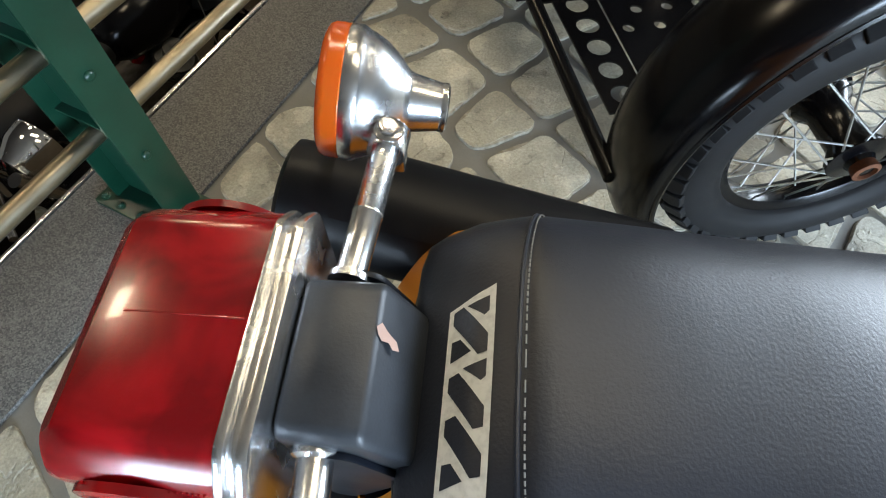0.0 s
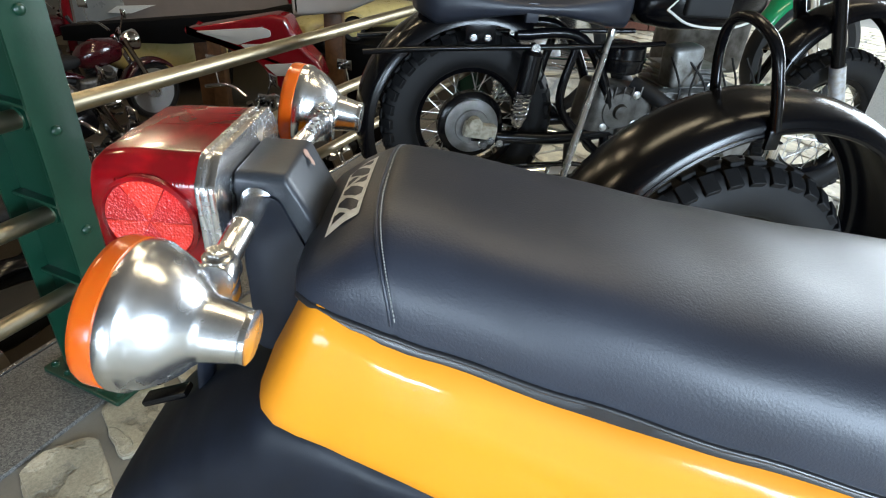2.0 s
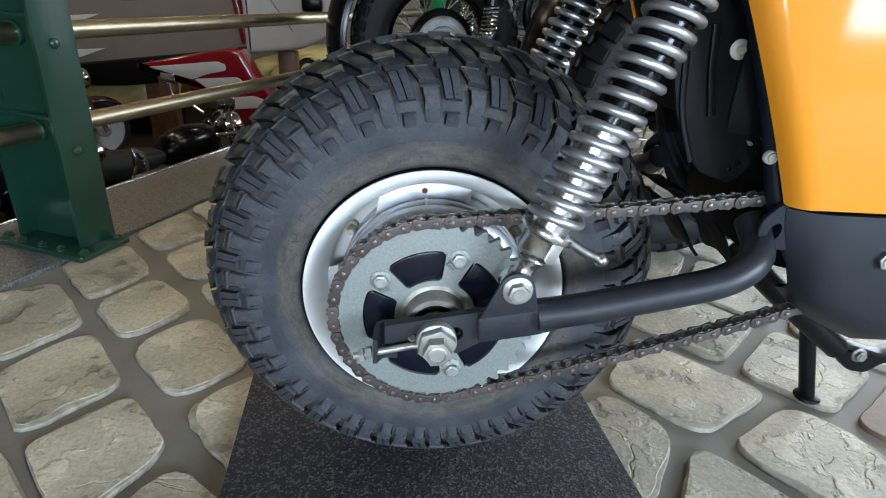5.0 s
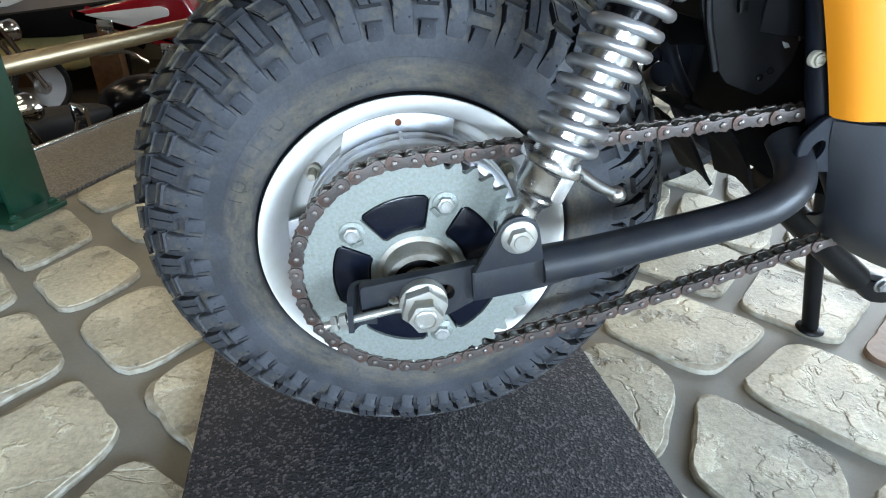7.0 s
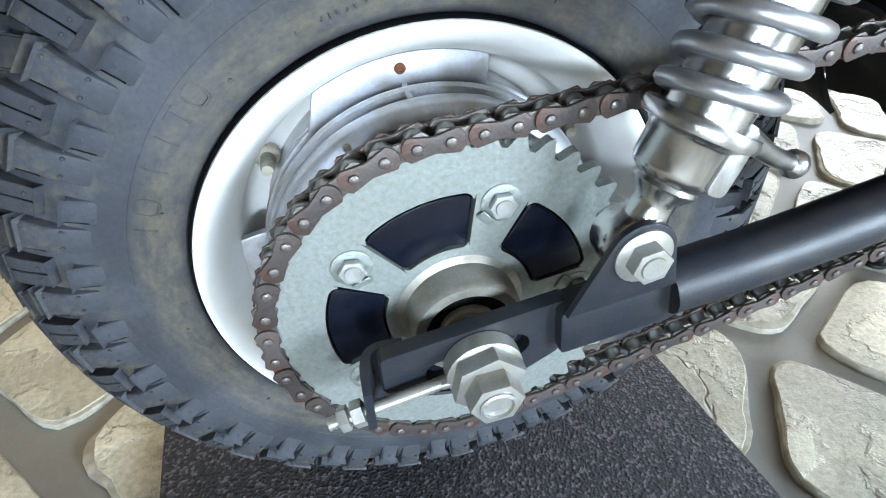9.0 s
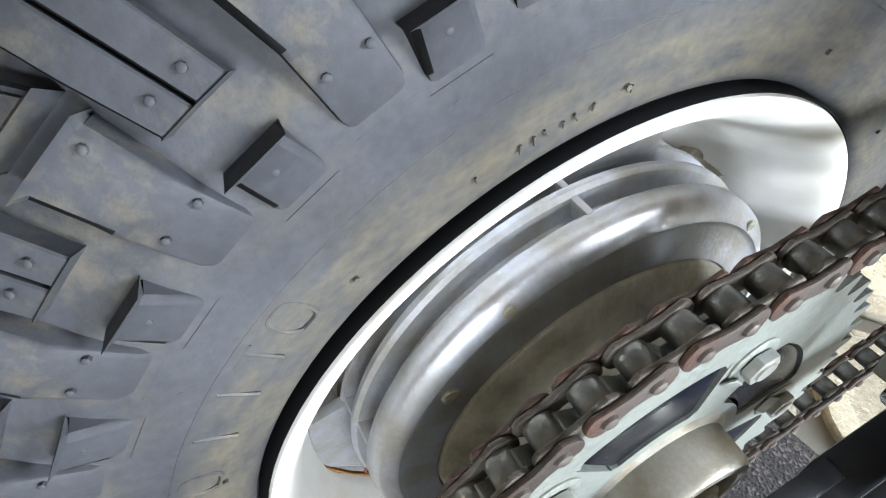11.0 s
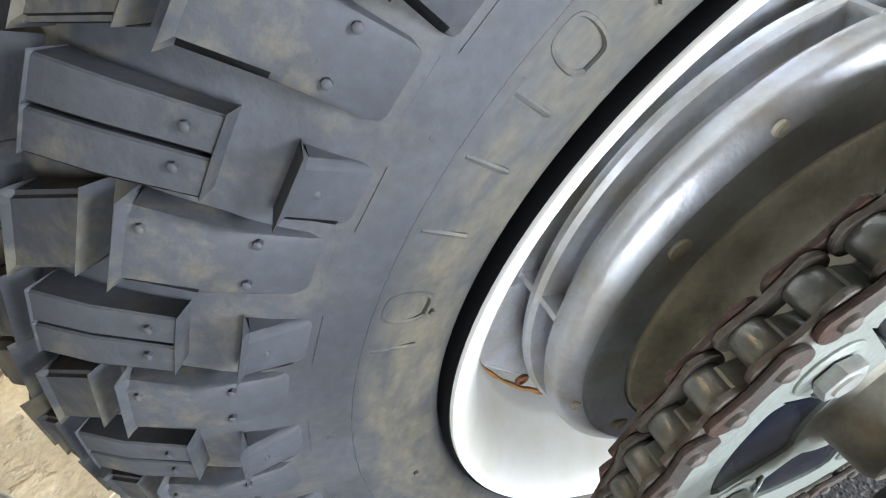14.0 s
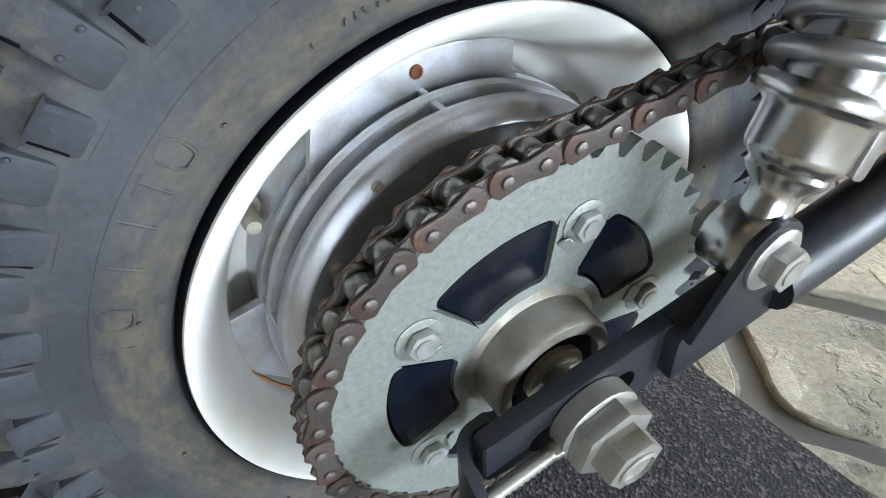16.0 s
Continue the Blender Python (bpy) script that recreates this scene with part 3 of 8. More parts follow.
def green_post(s):
    """A riveted steel post of two flanges and a web with stiffeners, on a bolted foot plate."""
    c = along(s, -0.170)
    top = root_at("railing_post", *c, "dark green riveted steel railing post on a bolted foot plate", "post", "railing posts")
    W, D, H = 0.074, 0.158, 1.05
    bm = bmesh.new()
    slab(bm, rounded([(-0.066, -0.108), (0.044, -0.108), (0.044, 0.11), (-0.066, 0.11)], 0.006), 0.010, lambda a, b, w: c + RUN * a + OUT * b + Vector((0, 0, 0.004 + w)), bevel=0.002)
    plate = part("foot_plate", bm, GREEN, top)
    for o in (-D / 2, D / 2 - 0.008):
        bm = bmesh.new()
        slab(bm, [(-W / 2, 0.014), (W / 2, 0.014), (W / 2, H), (-W / 2, H)], 0.008, lambda a, b, w: c + RUN * a + OUT * (o + w) + Vector((0, 0, b)), bevel=0.0015)
        fl = part("flange", bm, GREEN, top)
        if o < 0:
            for z in (0.194, 0.374, 0.555, 0.735, 0.915):
                bm = bmesh.new()
                q = c + RUN * -0.004 + OUT * (o - 0.0002) + Vector((0, 0, z))
                lathe(bm, [(0.0088, 0), (0.0088, 0.002), (0.007, 0.0048), (0.0035, 0.006), (0, 0.0063)], q, -OUT, 16)
                part("rivet", bm, GREEN, fl)
    bm = bmesh.new()
    slab(bm, [(-D / 2 + 0.007, 0.014), (D / 2 - 0.007, 0.014), (D / 2 - 0.007, H), (-D / 2 + 0.007, H)], 0.010, lambda a, b, w: c + OUT * a + RUN * (w - 0.005) + Vector((0, 0, b)))
    web = part("web", bm, GREEN, top)
    for z in (0.22, 0.385, 0.56, 0.745, 0.925):
        bm = bmesh.new()
        block(bm, c + Vector((0, 0, z + 0.030)), (0.044, D - 0.018, 0.006), Matrix.Rotation(math.atan2(RUN.y, RUN.x), 4, "Z"), 0.001)
        part("stiffener", bm, GREEN, web)
        bm = bmesh.new()
        lathe(bm, [(0.020, -0.012), (0.020, 0.012)], c + Vector((0, 0, z)), RUN, 20)
        part("rail_socket", bm, GREEN, web)
    for a in (-0.052, 0.030):
        for b in (-0.095, -0.045, 0.0, 0.05, 0.095):
            bm = bmesh.new()
            q = c + RUN * (a if abs(b) < 0.09 else a * 0.9) + OUT * b + Vector((0, 0, 0.0138))
            hex_bolt(bm, q, (0, 0, 1), 0.0075, 0.006, 0.010)
            rod(bm, q + Vector((0, 0, 0.006)), q + Vector((0, 0, 0.010)), 0.0042, seg=10)
            part("anchor_bolt", bm, GREEN, plate)
    return top


for s in (-2.25, -0.176, 1.90, 3.97, 6.05):
    green_post(s)
for z in (0.22, 0.385, 0.56, 0.745, 0.925):
    bm = bmesh.new()
    rod(bm, along(-5, -0.167, z), along(8, -0.167, z), 0.0165, seg=20)
    tagged(lone("handrail", bm, BRASS), "satin brass-coloured round bar of the gallery railing", "railing", "railing bars")

# ---------------------------------------------------------------- mat
bm = bmesh.new()
slab(bm, rounded([(-0.178, -0.34), (0.268, -0.34), (0.198, 0.24), (-0.225, 0.24)], 0.006), 0.012, lambda u, v, w: (u, v, 0.004 + w), bevel=0.002)
tagged(lone("rubber_mat", bm, MATM), "black granulated rubber mat under the rear wheel", "mat")

# ---------------------------------------------------------------- the orange motorcycle
AX, AZ, MID = 0.0026, 0.2368, 0.065
bike = root_at("motorcycle", AX, MID, 0.012, "orange and black fat-tyred trail motorcycle on a rubber mat", "motorcycle")


def other_side(p):
    return Vector((p[0], 2 * MID - p[1], p[2]))


def polar(r, deg, y):
    a = radians(deg)
    return Vector((AX + r * math.cos(a), y, AZ + r * math.sin(a)))


# tyre: carcass first, then its tread blocks laid on the carcass profile
SIDE = [(0.1166, 0.0560), (0.1174, 0.0600), (0.1184, 0.0625), (0.1196, 0.0640), (0.1218, 0.0653), (0.1270, 0.0662), (0.1360, 0.0670), (0.1480, 0.0672), (0.1630, 0.0650), (0.1775, 0.0585), (0.1912, 0.0478), (0.2034, 0.0320), (0.2104, 0.0160), (0.2128, 0.0)]
low = [(r - 0.0012 * min(1.0, max(0.0, (r - 0.180) / 0.02)), d - (0.0006 if 0.17 < r < 0.205 else 0.0)) for r, d in SIDE]
prof = [(r, -d) for r, d in low] + [(r, d) for r, d in low[-2::-1]]
fine = [(p.x, p.y) for p in smooth_line([(r, y, 0) for r, y in prof], 4)]
bm = bmesh.new()
lathe(bm, fine + [(0.112, 0.050), (0.112, -0.050)], (AX, MID, AZ), (0, 1, 0), 144, close=True)
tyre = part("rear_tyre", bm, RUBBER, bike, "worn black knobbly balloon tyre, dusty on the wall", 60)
_tread = [(Vector((r, d, 0))) for r, d in SIDE[7:]]
_len = [0.0]
for a, b in zip(_tread, _tread[1:]):
    _len.append(_len[-1] + (b - a).length)


def on_tread(u):
    """Point and outward normal of the carcass at arc length u from the wall to the crown (and past it)."""
    flip = u > _len[-1]
    if flip:
        u = 2 * _len[-1] - u
    for i in range(len(_len) - 1):
        if u <= _len[i + 1] or i == len(_len) - 2:
            t = (u - _len[i]) / (_len[i + 1] - _len[i])
            p = _tread[i].lerp(_tread[i + 1], t)
            def nrm(j):
                q = _tread[min(j + 1, len(_tread) - 1)] - _tread[max(j - 1, 0)]
                if j == len(_tread) - 1:
                    q = Vector((0, -1, 0))
                return Vector((-q.y, q.x, 0)).normalized()
            n = nrm(i).lerp(nrm(i + 1), t).normalized()
            break
    if flip:
        p, n = Vector((p.x, -p.y, 0)), Vector((n.x, -n.y, 0))
    return p, n


PITCH = 360 / 30


def lug(strip, side, draft=0.0010, edge=0.022, dots=()):
    """A tread block: strip rows (u, from, to, height) in arc length and shares of the pitch."""
    bm = bmesh.new()
    rows = []
    for k, (u, a, b, h) in enumerate(strip):
        p, n = on_tread(u)
        ends = (k == 0) - (k == len(strip) - 1)
        p2, n2 = on_tread(u + ends * draft)
        row = []
        for lift, ang, pp, nn in ((-0.0045, a, p, n), (h, a + min(edge, abs(h) * 4), p2, n2), (h, b - min(edge, abs(h) * 4), p2, n2), (-0.0045, b, p, n)):
            q = pp + nn * lift
            row.append(polar(q.x, ang * PITCH, MID - side * q.y))
        rows.append(row)
    vs = [[bm.verts.new(q) for q in row] for row in rows]
    for a, b in zip(vs, vs[1:]):
        for i in range(3):
            bm.faces.new((a[i], a[i + 1], b[i + 1], b[i]))
    bm.faces.new(vs[0])
    bm.faces.new(vs[-1][::-1])
    bmesh.ops.remove_doubles(bm, verts=bm.verts, dist=1e-6)
    sharp = [e for e in bm.edges if len(e.link_faces) == 2 and e.calc_face_angle(0) > 0.5]
    bmesh.ops.bevel(bm, geom=sharp, offset=min(0.0012, edge * 0.06), segments=2, affect="EDGES", profile=0.6)
    # the trailing flank of each block gets near-black rubber, its shade put into the colour
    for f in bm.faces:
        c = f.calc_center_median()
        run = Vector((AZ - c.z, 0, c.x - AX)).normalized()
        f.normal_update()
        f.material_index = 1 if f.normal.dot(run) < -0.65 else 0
    # vent nubs
    for u, a, h in dots:
        p, n = on_tread(u)
        q = p + n * h
        c, o = polar(q.x, a * PITCH, MID - side * q.y), polar(q.x + n.x, a * PITCH, MID - side * (q.y + n.y))
        lathe(bm, [(0.0008, -0.001), (0.0008, 0.0001), (0.0005, 0.0003), (0.0, 0.0003)], c, (o - c).normalized(), 7)
    return bm


def ring_of(name, strip, side, shift=0.0, edge=0.022, dots=()):
    """The same block all round: one mesh, turned about the axle."""
    strip = [(u, a + shift, b + shift, h) for u, a, b, h in strip]
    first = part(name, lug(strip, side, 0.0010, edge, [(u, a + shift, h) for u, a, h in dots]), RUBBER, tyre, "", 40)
    first.data.materials.append(FLANKSHADE)
    for k in range(1, 30):
        o = first.copy()
        scene.collection.objects.link(o)
        c = Vector((0, 0, AZ - 0.012))
        o.matrix_basis = Matrix.Translation(c) @ Matrix.Rotation(-radians(PITCH * k), 4, "Y") @ Matrix.Translation(-c)
    return first


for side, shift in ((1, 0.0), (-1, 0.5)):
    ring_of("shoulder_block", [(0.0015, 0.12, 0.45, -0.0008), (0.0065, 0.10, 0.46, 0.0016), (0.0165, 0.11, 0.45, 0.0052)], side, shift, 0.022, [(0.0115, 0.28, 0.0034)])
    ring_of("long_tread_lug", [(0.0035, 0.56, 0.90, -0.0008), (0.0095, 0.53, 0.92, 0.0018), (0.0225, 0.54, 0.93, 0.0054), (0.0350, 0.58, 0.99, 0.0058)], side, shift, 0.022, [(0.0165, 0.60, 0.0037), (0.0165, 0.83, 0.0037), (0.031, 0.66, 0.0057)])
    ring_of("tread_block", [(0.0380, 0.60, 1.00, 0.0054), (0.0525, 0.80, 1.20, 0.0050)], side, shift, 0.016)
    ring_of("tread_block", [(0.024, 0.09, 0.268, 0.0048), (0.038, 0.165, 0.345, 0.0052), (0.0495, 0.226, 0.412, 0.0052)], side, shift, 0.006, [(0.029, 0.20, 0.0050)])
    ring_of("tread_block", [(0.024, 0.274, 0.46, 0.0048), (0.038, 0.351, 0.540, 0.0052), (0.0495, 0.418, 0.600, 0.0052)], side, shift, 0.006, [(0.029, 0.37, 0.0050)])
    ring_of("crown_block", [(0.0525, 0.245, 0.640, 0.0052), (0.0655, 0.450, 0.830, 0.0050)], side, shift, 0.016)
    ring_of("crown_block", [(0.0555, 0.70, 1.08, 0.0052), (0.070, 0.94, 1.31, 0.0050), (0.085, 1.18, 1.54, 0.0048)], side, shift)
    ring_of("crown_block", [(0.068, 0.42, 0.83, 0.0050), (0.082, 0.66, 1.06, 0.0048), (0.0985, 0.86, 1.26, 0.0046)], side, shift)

# raised marks on the tyre wall, too worn to read
def wall_mark(deg, r, lines, thick=0.0006, tilt=0.0):
    """Raised strokes on the wall; lines hold places (along, outward) in millimetres."""
    bm = bmesh.new()
    c = polar(r, deg, MID - 0.0668)
    m = Matrix.Rotation(-radians(deg - 90), 4, "Y") @ Matrix.Rotation(tilt, 4, "X")
    for line in lines:
        tube(bm, smooth_line([c + m @ Vector((u / 1000, 0, v / 1000)) for u, v in line], 4) if len(line) > 2 else [c + m @ Vector((u / 1000, 0, v / 1000)) for u, v in line], thick, 6)
    part("wall_mark", bm, RUBBER, tyre)


OVAL = [[(-2.2, -4.5), (-3.6, -2), (-3.6, 2), (-2.2, 4.5), (2.2, 4.5), (3.6, 2), (3.6, -2), (2.2, -4.5), (-2.2, -4.5)]]
BAR, CROSSED = [[(0, -4.8), (0, 4.8)]], [[(-3.4, 4.5), (3.4, 4.5)], [(0.8, 4.5), (0.8, -4.5)]]
for turn in (0, 180):
    for deg, shape in ((133.2, OVAL), (138.1, CROSSED), (142.8, BAR), (149.0, BAR), (156.7, OVAL), (161.6, BAR)):
        wall_mark(deg + turn, 0.1345, shape)
random.seed(3)
for base, n in ((97, 12),):
    for k in range(n):
        if random.random() > 0.15:
            wall_mark(base + 1.5 * (k + random.uniform(-0.2, 0.2)), 0.1275, [[(0, -random.uniform(0.5, 1.2)), (random.uniform(-0.8, 0.8), random.uniform(0.5, 1.2))]], 0.0003)
# bead rib, moulding line and vent nubs round the wall; the rib's black paints the shaded rim gap
bm = bmesh.new()
lathe(bm, [(0.1160, MID - 0.060), (0.1165, MID - 0.0662), (0.1169, MID - 0.0666), (0.1175, MID - 0.0656), (0.1177, MID - 0.0636), (0.1177, MID - 0.060)], (AX, 0, AZ), (0, 1, 0), 128, close=True)
part("bead_rib", bm, BEAD, tyre, "bead rib, blackened for the shade of the rim gap")
bm = bmesh.new()
lathe(bm, [(0.1405, MID - 0.0668), (0.1414, MID - 0.0674), (0.1424, MID - 0.0668)], (AX, 0, AZ), (0, 1, 0), 144, close=True)
part("moulding_line", bm, RUBBER, tyre)
for k in range(24):
    bm = bmesh.new()
    lathe(bm, [(0.0008, -0.001), (0.0007, 0.0007), (0.0, 0.0008)], polar(0.1285 + 0.018 * (k % 2), 15 * k + 7.5, MID - 0.0666), (0, -1, 0), 7)
    part("vent_nub", bm, RUBBER, tyre)

# rim: a rolled lip and a deep bowl
bm = bmesh.new()
Y0 = MID - 0.065
lathe(bm, [(0.1140, Y0 + 0.010), (0.1160, Y0 + 0.004), (0.1164, Y0 - 0.0012), (0.1160, Y0 - 0.0022), (0.1150, Y0 - 0.0025), (0.1125, Y0 - 0.0015), (0.1092, Y0 + 0.0012), (0.1058, Y0 + 0.0056), (0.1028, Y0 + 0.0118), (0.1002, Y0 + 0.0180), (0.0982, Y0 + 0.0222), (0.0972, Y0 + 0.0245), (0.0962, Y0 + 0.032), (0.0945, Y0 + 0.042), (0.0905, Y0 + 0.048), (0.080, Y0 + 0.050), (0.060, Y0 + 0.052), (0.060, Y0 + 0.060), (0.098, Y0 + 0.060), (0.1125, Y0 + 0.030)], (AX, 0, AZ), (0, 1, 0), 128, close=True)
rim = part("wheel_rim", bm, WHITE, bike, "white painted steel wheel rim with rust spots", 50)
bm = bmesh.new()
lathe(bm, [(0.1165, 0.008), (0.1186, 0.003), (0.1174, -0.0032), (0.1142, -0.0008), (0.107, 0.012), (0.0975, 0.030), (0.060, 0.040), (0.060, 0.045), (0.098, 0.045), (0.1125, 0.030)], (AX, 2 * MID, AZ), (0, -1, 0), 96, close=True)
part("wheel_rim", bm, WHITE, bike)
# drum with cooling fins, and its stepped face
bm = bmesh.new()
lathe(bm, [(0.084, Y0 + 0.060), (0.084, Y0 + 0.0330), (0.0780, Y0 + 0.0320), (0.0780, Y0 + 0.0276), (0.0850, Y0 + 0.0270), (0.0855, Y0 + 0.0262), (0.0850, Y0 + 0.0248), (0.0770, Y0 + 0.0240), (0.0770, Y0 + 0.0196), (0.0842, Y0 + 0.0188), (0.0850, Y0 + 0.0174), (0.0850, Y0 + 0.0160), (0.0838, Y0 + 0.0146), (0.0765, Y0 + 0.0138), (0.0765, Y0 + 0.0086), (0.0830, Y0 + 0.0079), (0.0837, Y0 + 0.0068), (0.0837, Y0 + 0.0040), (0.0830, Y0 + 0.0018), (0.0815, Y0 + 0.0004), (0.0776, Y0 - 0.0024), (0.0766, Y0 - 0.0027), (0.0758, Y0 - 0.0022), (0.0745, Y0 - 0.0020), (0.0690, Y0 - 0.0030), (0.0634, Y0 - 0.0042), (0.0630, Y0 - 0.0020)], (AX, 0, AZ), (0, 1, 0), 144)
drum = part("brake_drum", bm, ALLOY, bike, "finned cast aluminium brake drum, stained", 35)
bm = bmesh.new()
lathe(bm, [(0.0630, Y0 + 0.000), (0.0625, Y0 - 0.0046), (0.0618, Y0 - 0.0054), (0.0560, Y0 - 0.0075), (0.0500, Y0 - 0.0100), (0.0480, Y0 - 0.0130), (0.0470, Y0 - 0.0290), (0.020, Y0 - 0.030)], (AX, 0, AZ), (0, 1, 0), 96)
part("sprocket_carrier", bm, DIRTY, drum, "dusty brown cast carrier")
for k in range(5):
    for z0, z1, rr in ((Y0 + 0.0186, Y0 + 0.0252, 0.0812), (Y0 + 0.0074, Y0 + 0.0150, 0.0806)):
        bm = bmesh.new()
        deg = 96.5 + 72 * k
        block(bm, polar(rr, deg, (z0 + z1) / 2), (0.0024, z1 - z0 + 0.001, 0.0066), Matrix.Rotation(-radians(deg - 90), 4, "Y"), 0.0005)
        part("fin_bridge", bm, ALLOY, drum)
# plugs and scallops in the drum's face
for deg, rr, rad, yy in ((120, 0.0787, 0.0020, -0.0014), (144.4, 0.0705, 0.0031, -0.0024), (47, 0.0787, 0.0020, -0.0014), (216, 0.0705, 0.0031, -0.0024), (192, 0.0787, 0.0020, -0.0014)):
    bm = bmesh.new()
    lathe(bm, [(rad, 0), (rad, 0.0010), (rad * 0.7, 0.0014), (0, 0.0008)], polar(rr, deg, Y0 + yy), (0, -1, 0), 14)
    part("plug", bm, DIRTY, drum, "dull plug")
# three cast flange sectors bolt the drum to the rim; threaded studs stand in the gaps
for o0, o1, i0, i1, rivet, stud in ((72, 121, 69, 133, (0.0912, 96.8), 149), (172, 191, 168, 226, (0.0880, 204), 268), (310, 358, 300, 366, (0.0912, 336), 30)):
    bm = bmesh.new()
    out = [polar(0.0974, o0 + (o1 - o0) * q / 16, 0) for q in range(17)] + [polar(0.0815, i1 + (i0 - i1) * q / 18, 0) for q in range(19)]
    slab(bm, [(p.x, p.z) for p in out], 0.0045, xz(Y0 + 0.0228), bevel=0.0008)
    fl = part("drum_flange", bm, ALLOY, drum, "grey cast flange sector with a rusty rivet")
    bm = bmesh.new()
    lathe(bm, [(0.0026, 0), (0.0026, 0.0006), (0.0022, 0.0011), (0.0015, 0.0012), (0.0013, 0.0004), (0, 0.0004)], polar(*rivet, Y0 + 0.0228), (0, -1, 0), 16)
    part("rivet", bm, RUST, fl, "rusty rivet")
    bm = bmesh.new()
    lathe(bm, [(0.0062, 0), (0.0062, 0.007), (0.0052, 0.008), (0.0036, 0.008)] + [(0.0036 - 0.0004 * (q % 2), 0.009 + q * 0.0011) for q in range(10)] + [(0.0028, 0.021), (0, 0.021)], polar(0.0895, stud, Y0 + 0.050), (0, -1, 0), 16)
    part("rim_stud", bm, DIRTY, rim, "threaded stud with a brown nut")
# rust run along the lower edge of one flange
random.seed(11)
bm = bmesh.new()
one = [polar(0.0974 - 0.0009 * q, 189.6 + 2.1 * q + 0.5 * math.sin(q * 1.7), 0) for q in range(16)]
two = [polar(0.0974 - 0.0009 * q, 190.8 + 2.2 * q + random.uniform(0.2, 1.4) + (1.8 if q > 9 else 0), 0) for q in range(15, -1, -1)]
slab(bm, [(p.x, p.z) for p in one + two], 0.0012, xz(Y0 + 0.0221))
part("rust_run", bm, RUSTRUN, drum, "orange rust run")

# rear sprocket: a plate with five windows and a toothed rim, dark pads set back in the windows
YS, TEETH, RP = -0.0350, 42, 0.0850


def window(deg):
    """Inner and outer radius of the window at this angle, or None on the spokes."""
    d = (deg - 36 + 36) % 72 - 36
    half = 24.5
    if abs(d) > half:
        return None
    e = min(1.0, (half - abs(d)) / 4.5)
    e = math.sqrt(max(0.0, 1 - (1 - e) ** 2))
    return 0.0455 - 0.0115 * (0.55 + 0.45 * e), 0.0455 + 0.0150 * (0.62 + 0.38 * e)


bm = bmesh.new()
N = TEETH * 10
cols = []
for k in range(N):
    deg = 360 * k / N
    win = window(deg)
    a, b = win if win else (0.0340, 0.0600)
    ph = (k % 10) / 10
    tooth = (0.0, 0.0, 0.25, 0.62, 0.92, 1.0, 0.92, 0.62, 0.25, 0.0)[k % 10]
    rr = (0.0225, a, b, 0.0770, 0.0800 + 0.0068 * tooth)
    cols.append((bool(win), [[bm.verts.new(polar(r, deg, y)) for r in rr] for y in (YS - 0.0027, YS + 0.0027)]))
for k in range(N):
    w0, (f0, g0) = cols[k]
    w1, (f1, g1) = cols[(k + 1) % N]
    for i in range(4):
        if i == 1 and (w0 or w1):
            continue
        bm.faces.new((f0[i], f0[i + 1], f1[i + 1], f1[i]))
        bm.faces.new((g0[i], g1[i], g1[i + 1], g0[i + 1]))
    bm.faces.new((f0[4], g0[4], g1[4], f1[4]))
    bm.faces.new((f0[0], f1[0], g1[0], g0[0]))
    if w0 or w1:
        for i in (1, 2):
            bm.faces.new((f0[i], f1[i], g1[i], g0[i]))
        if w0 != w1:
            f, g = (f0, g0) if not w0 else (f1, g1)
            bm.faces.new((f[1], f[2], g[2], g[1]))
sprocket = part("rear_sprocket", bm, ZINC, bike, "zinc-plated steel sprocket with five windows", 30)
# added ring behind the plate, blocks light leaking past the pads
bm = bmesh.new()
lathe(bm, [(0.0310, YS + 0.0030), (0.0630, YS + 0.0030), (0.0630, YS + 0.0050), (0.0310, YS + 0.0050)], (AX, 0, AZ), (0, 1, 0), 64, close=True)
part("pad_light_stop", bm, PAD, sprocket, "added dark ring that stops light round the pads")
for k in range(5):
    out = []
    for q in range(-23, 24, 2):
        w = window(36 + 72 * k + q)
        out.append((q, w[1] - 0.0012))
    inn = [(q, window(36 + 72 * k + q)[0] + 0.0012) for q in range(23, -24, -2)]
    bm = bmesh.new()
    ring = [polar(r, 36 + 72 * k + q, 0) for q, r in out + inn]
    slab(bm, [(p.x, p.z) for p in ring], 0.005, xz(YS - 0.0021), bevel=0.0008)
    part("rubber_pad", bm, PAD, sprocket, "glossy blue-black rubber pad")
    bm = bmesh.new()
    p = polar(0.0563, 72 * k, YS - 0.0028)
    lathe(bm, [(0.0088, 0.0), (0.0087, 0.0004), (0.0082, 0.0007), (0.0, 0.0007)], p, (0, -1, 0), 24)
    ear = Matrix.Rotation(-radians(72 * k + 150), 4, "Y")
    block(bm, p + ear @ Vector((0.0088, -0.0012, 0)), (0.0044, 0.0009, 0.0080), ear @ Matrix.Rotation(0.45, 4, "Z"), 0.0003, 1)
    part("lock_washer", bm, ZINC, sprocket, "flat lock washer with a bent tab")
    bm = bmesh.new()
    hex_bolt(bm, p + Vector((0, -0.0010, 0)), (0, -1, 0), 0.0060, 0.0032, 0, 0.3 + k)
    part("sprocket_bolt", bm, ZINCBOLT, sprocket, "zinc hexagon bolt head")
bm = bmesh.new()
lathe(bm, [(0.0300, -0.028), (0.0300, -0.0375), (0.0262, -0.0390), (0.0255, -0.0510), (0.0240, -0.0530), (0.0195, -0.0530), (0.0190, -0.0450), (0.0120, -0.0450)], (AX, 0, AZ), (0, 1, 0), 64)
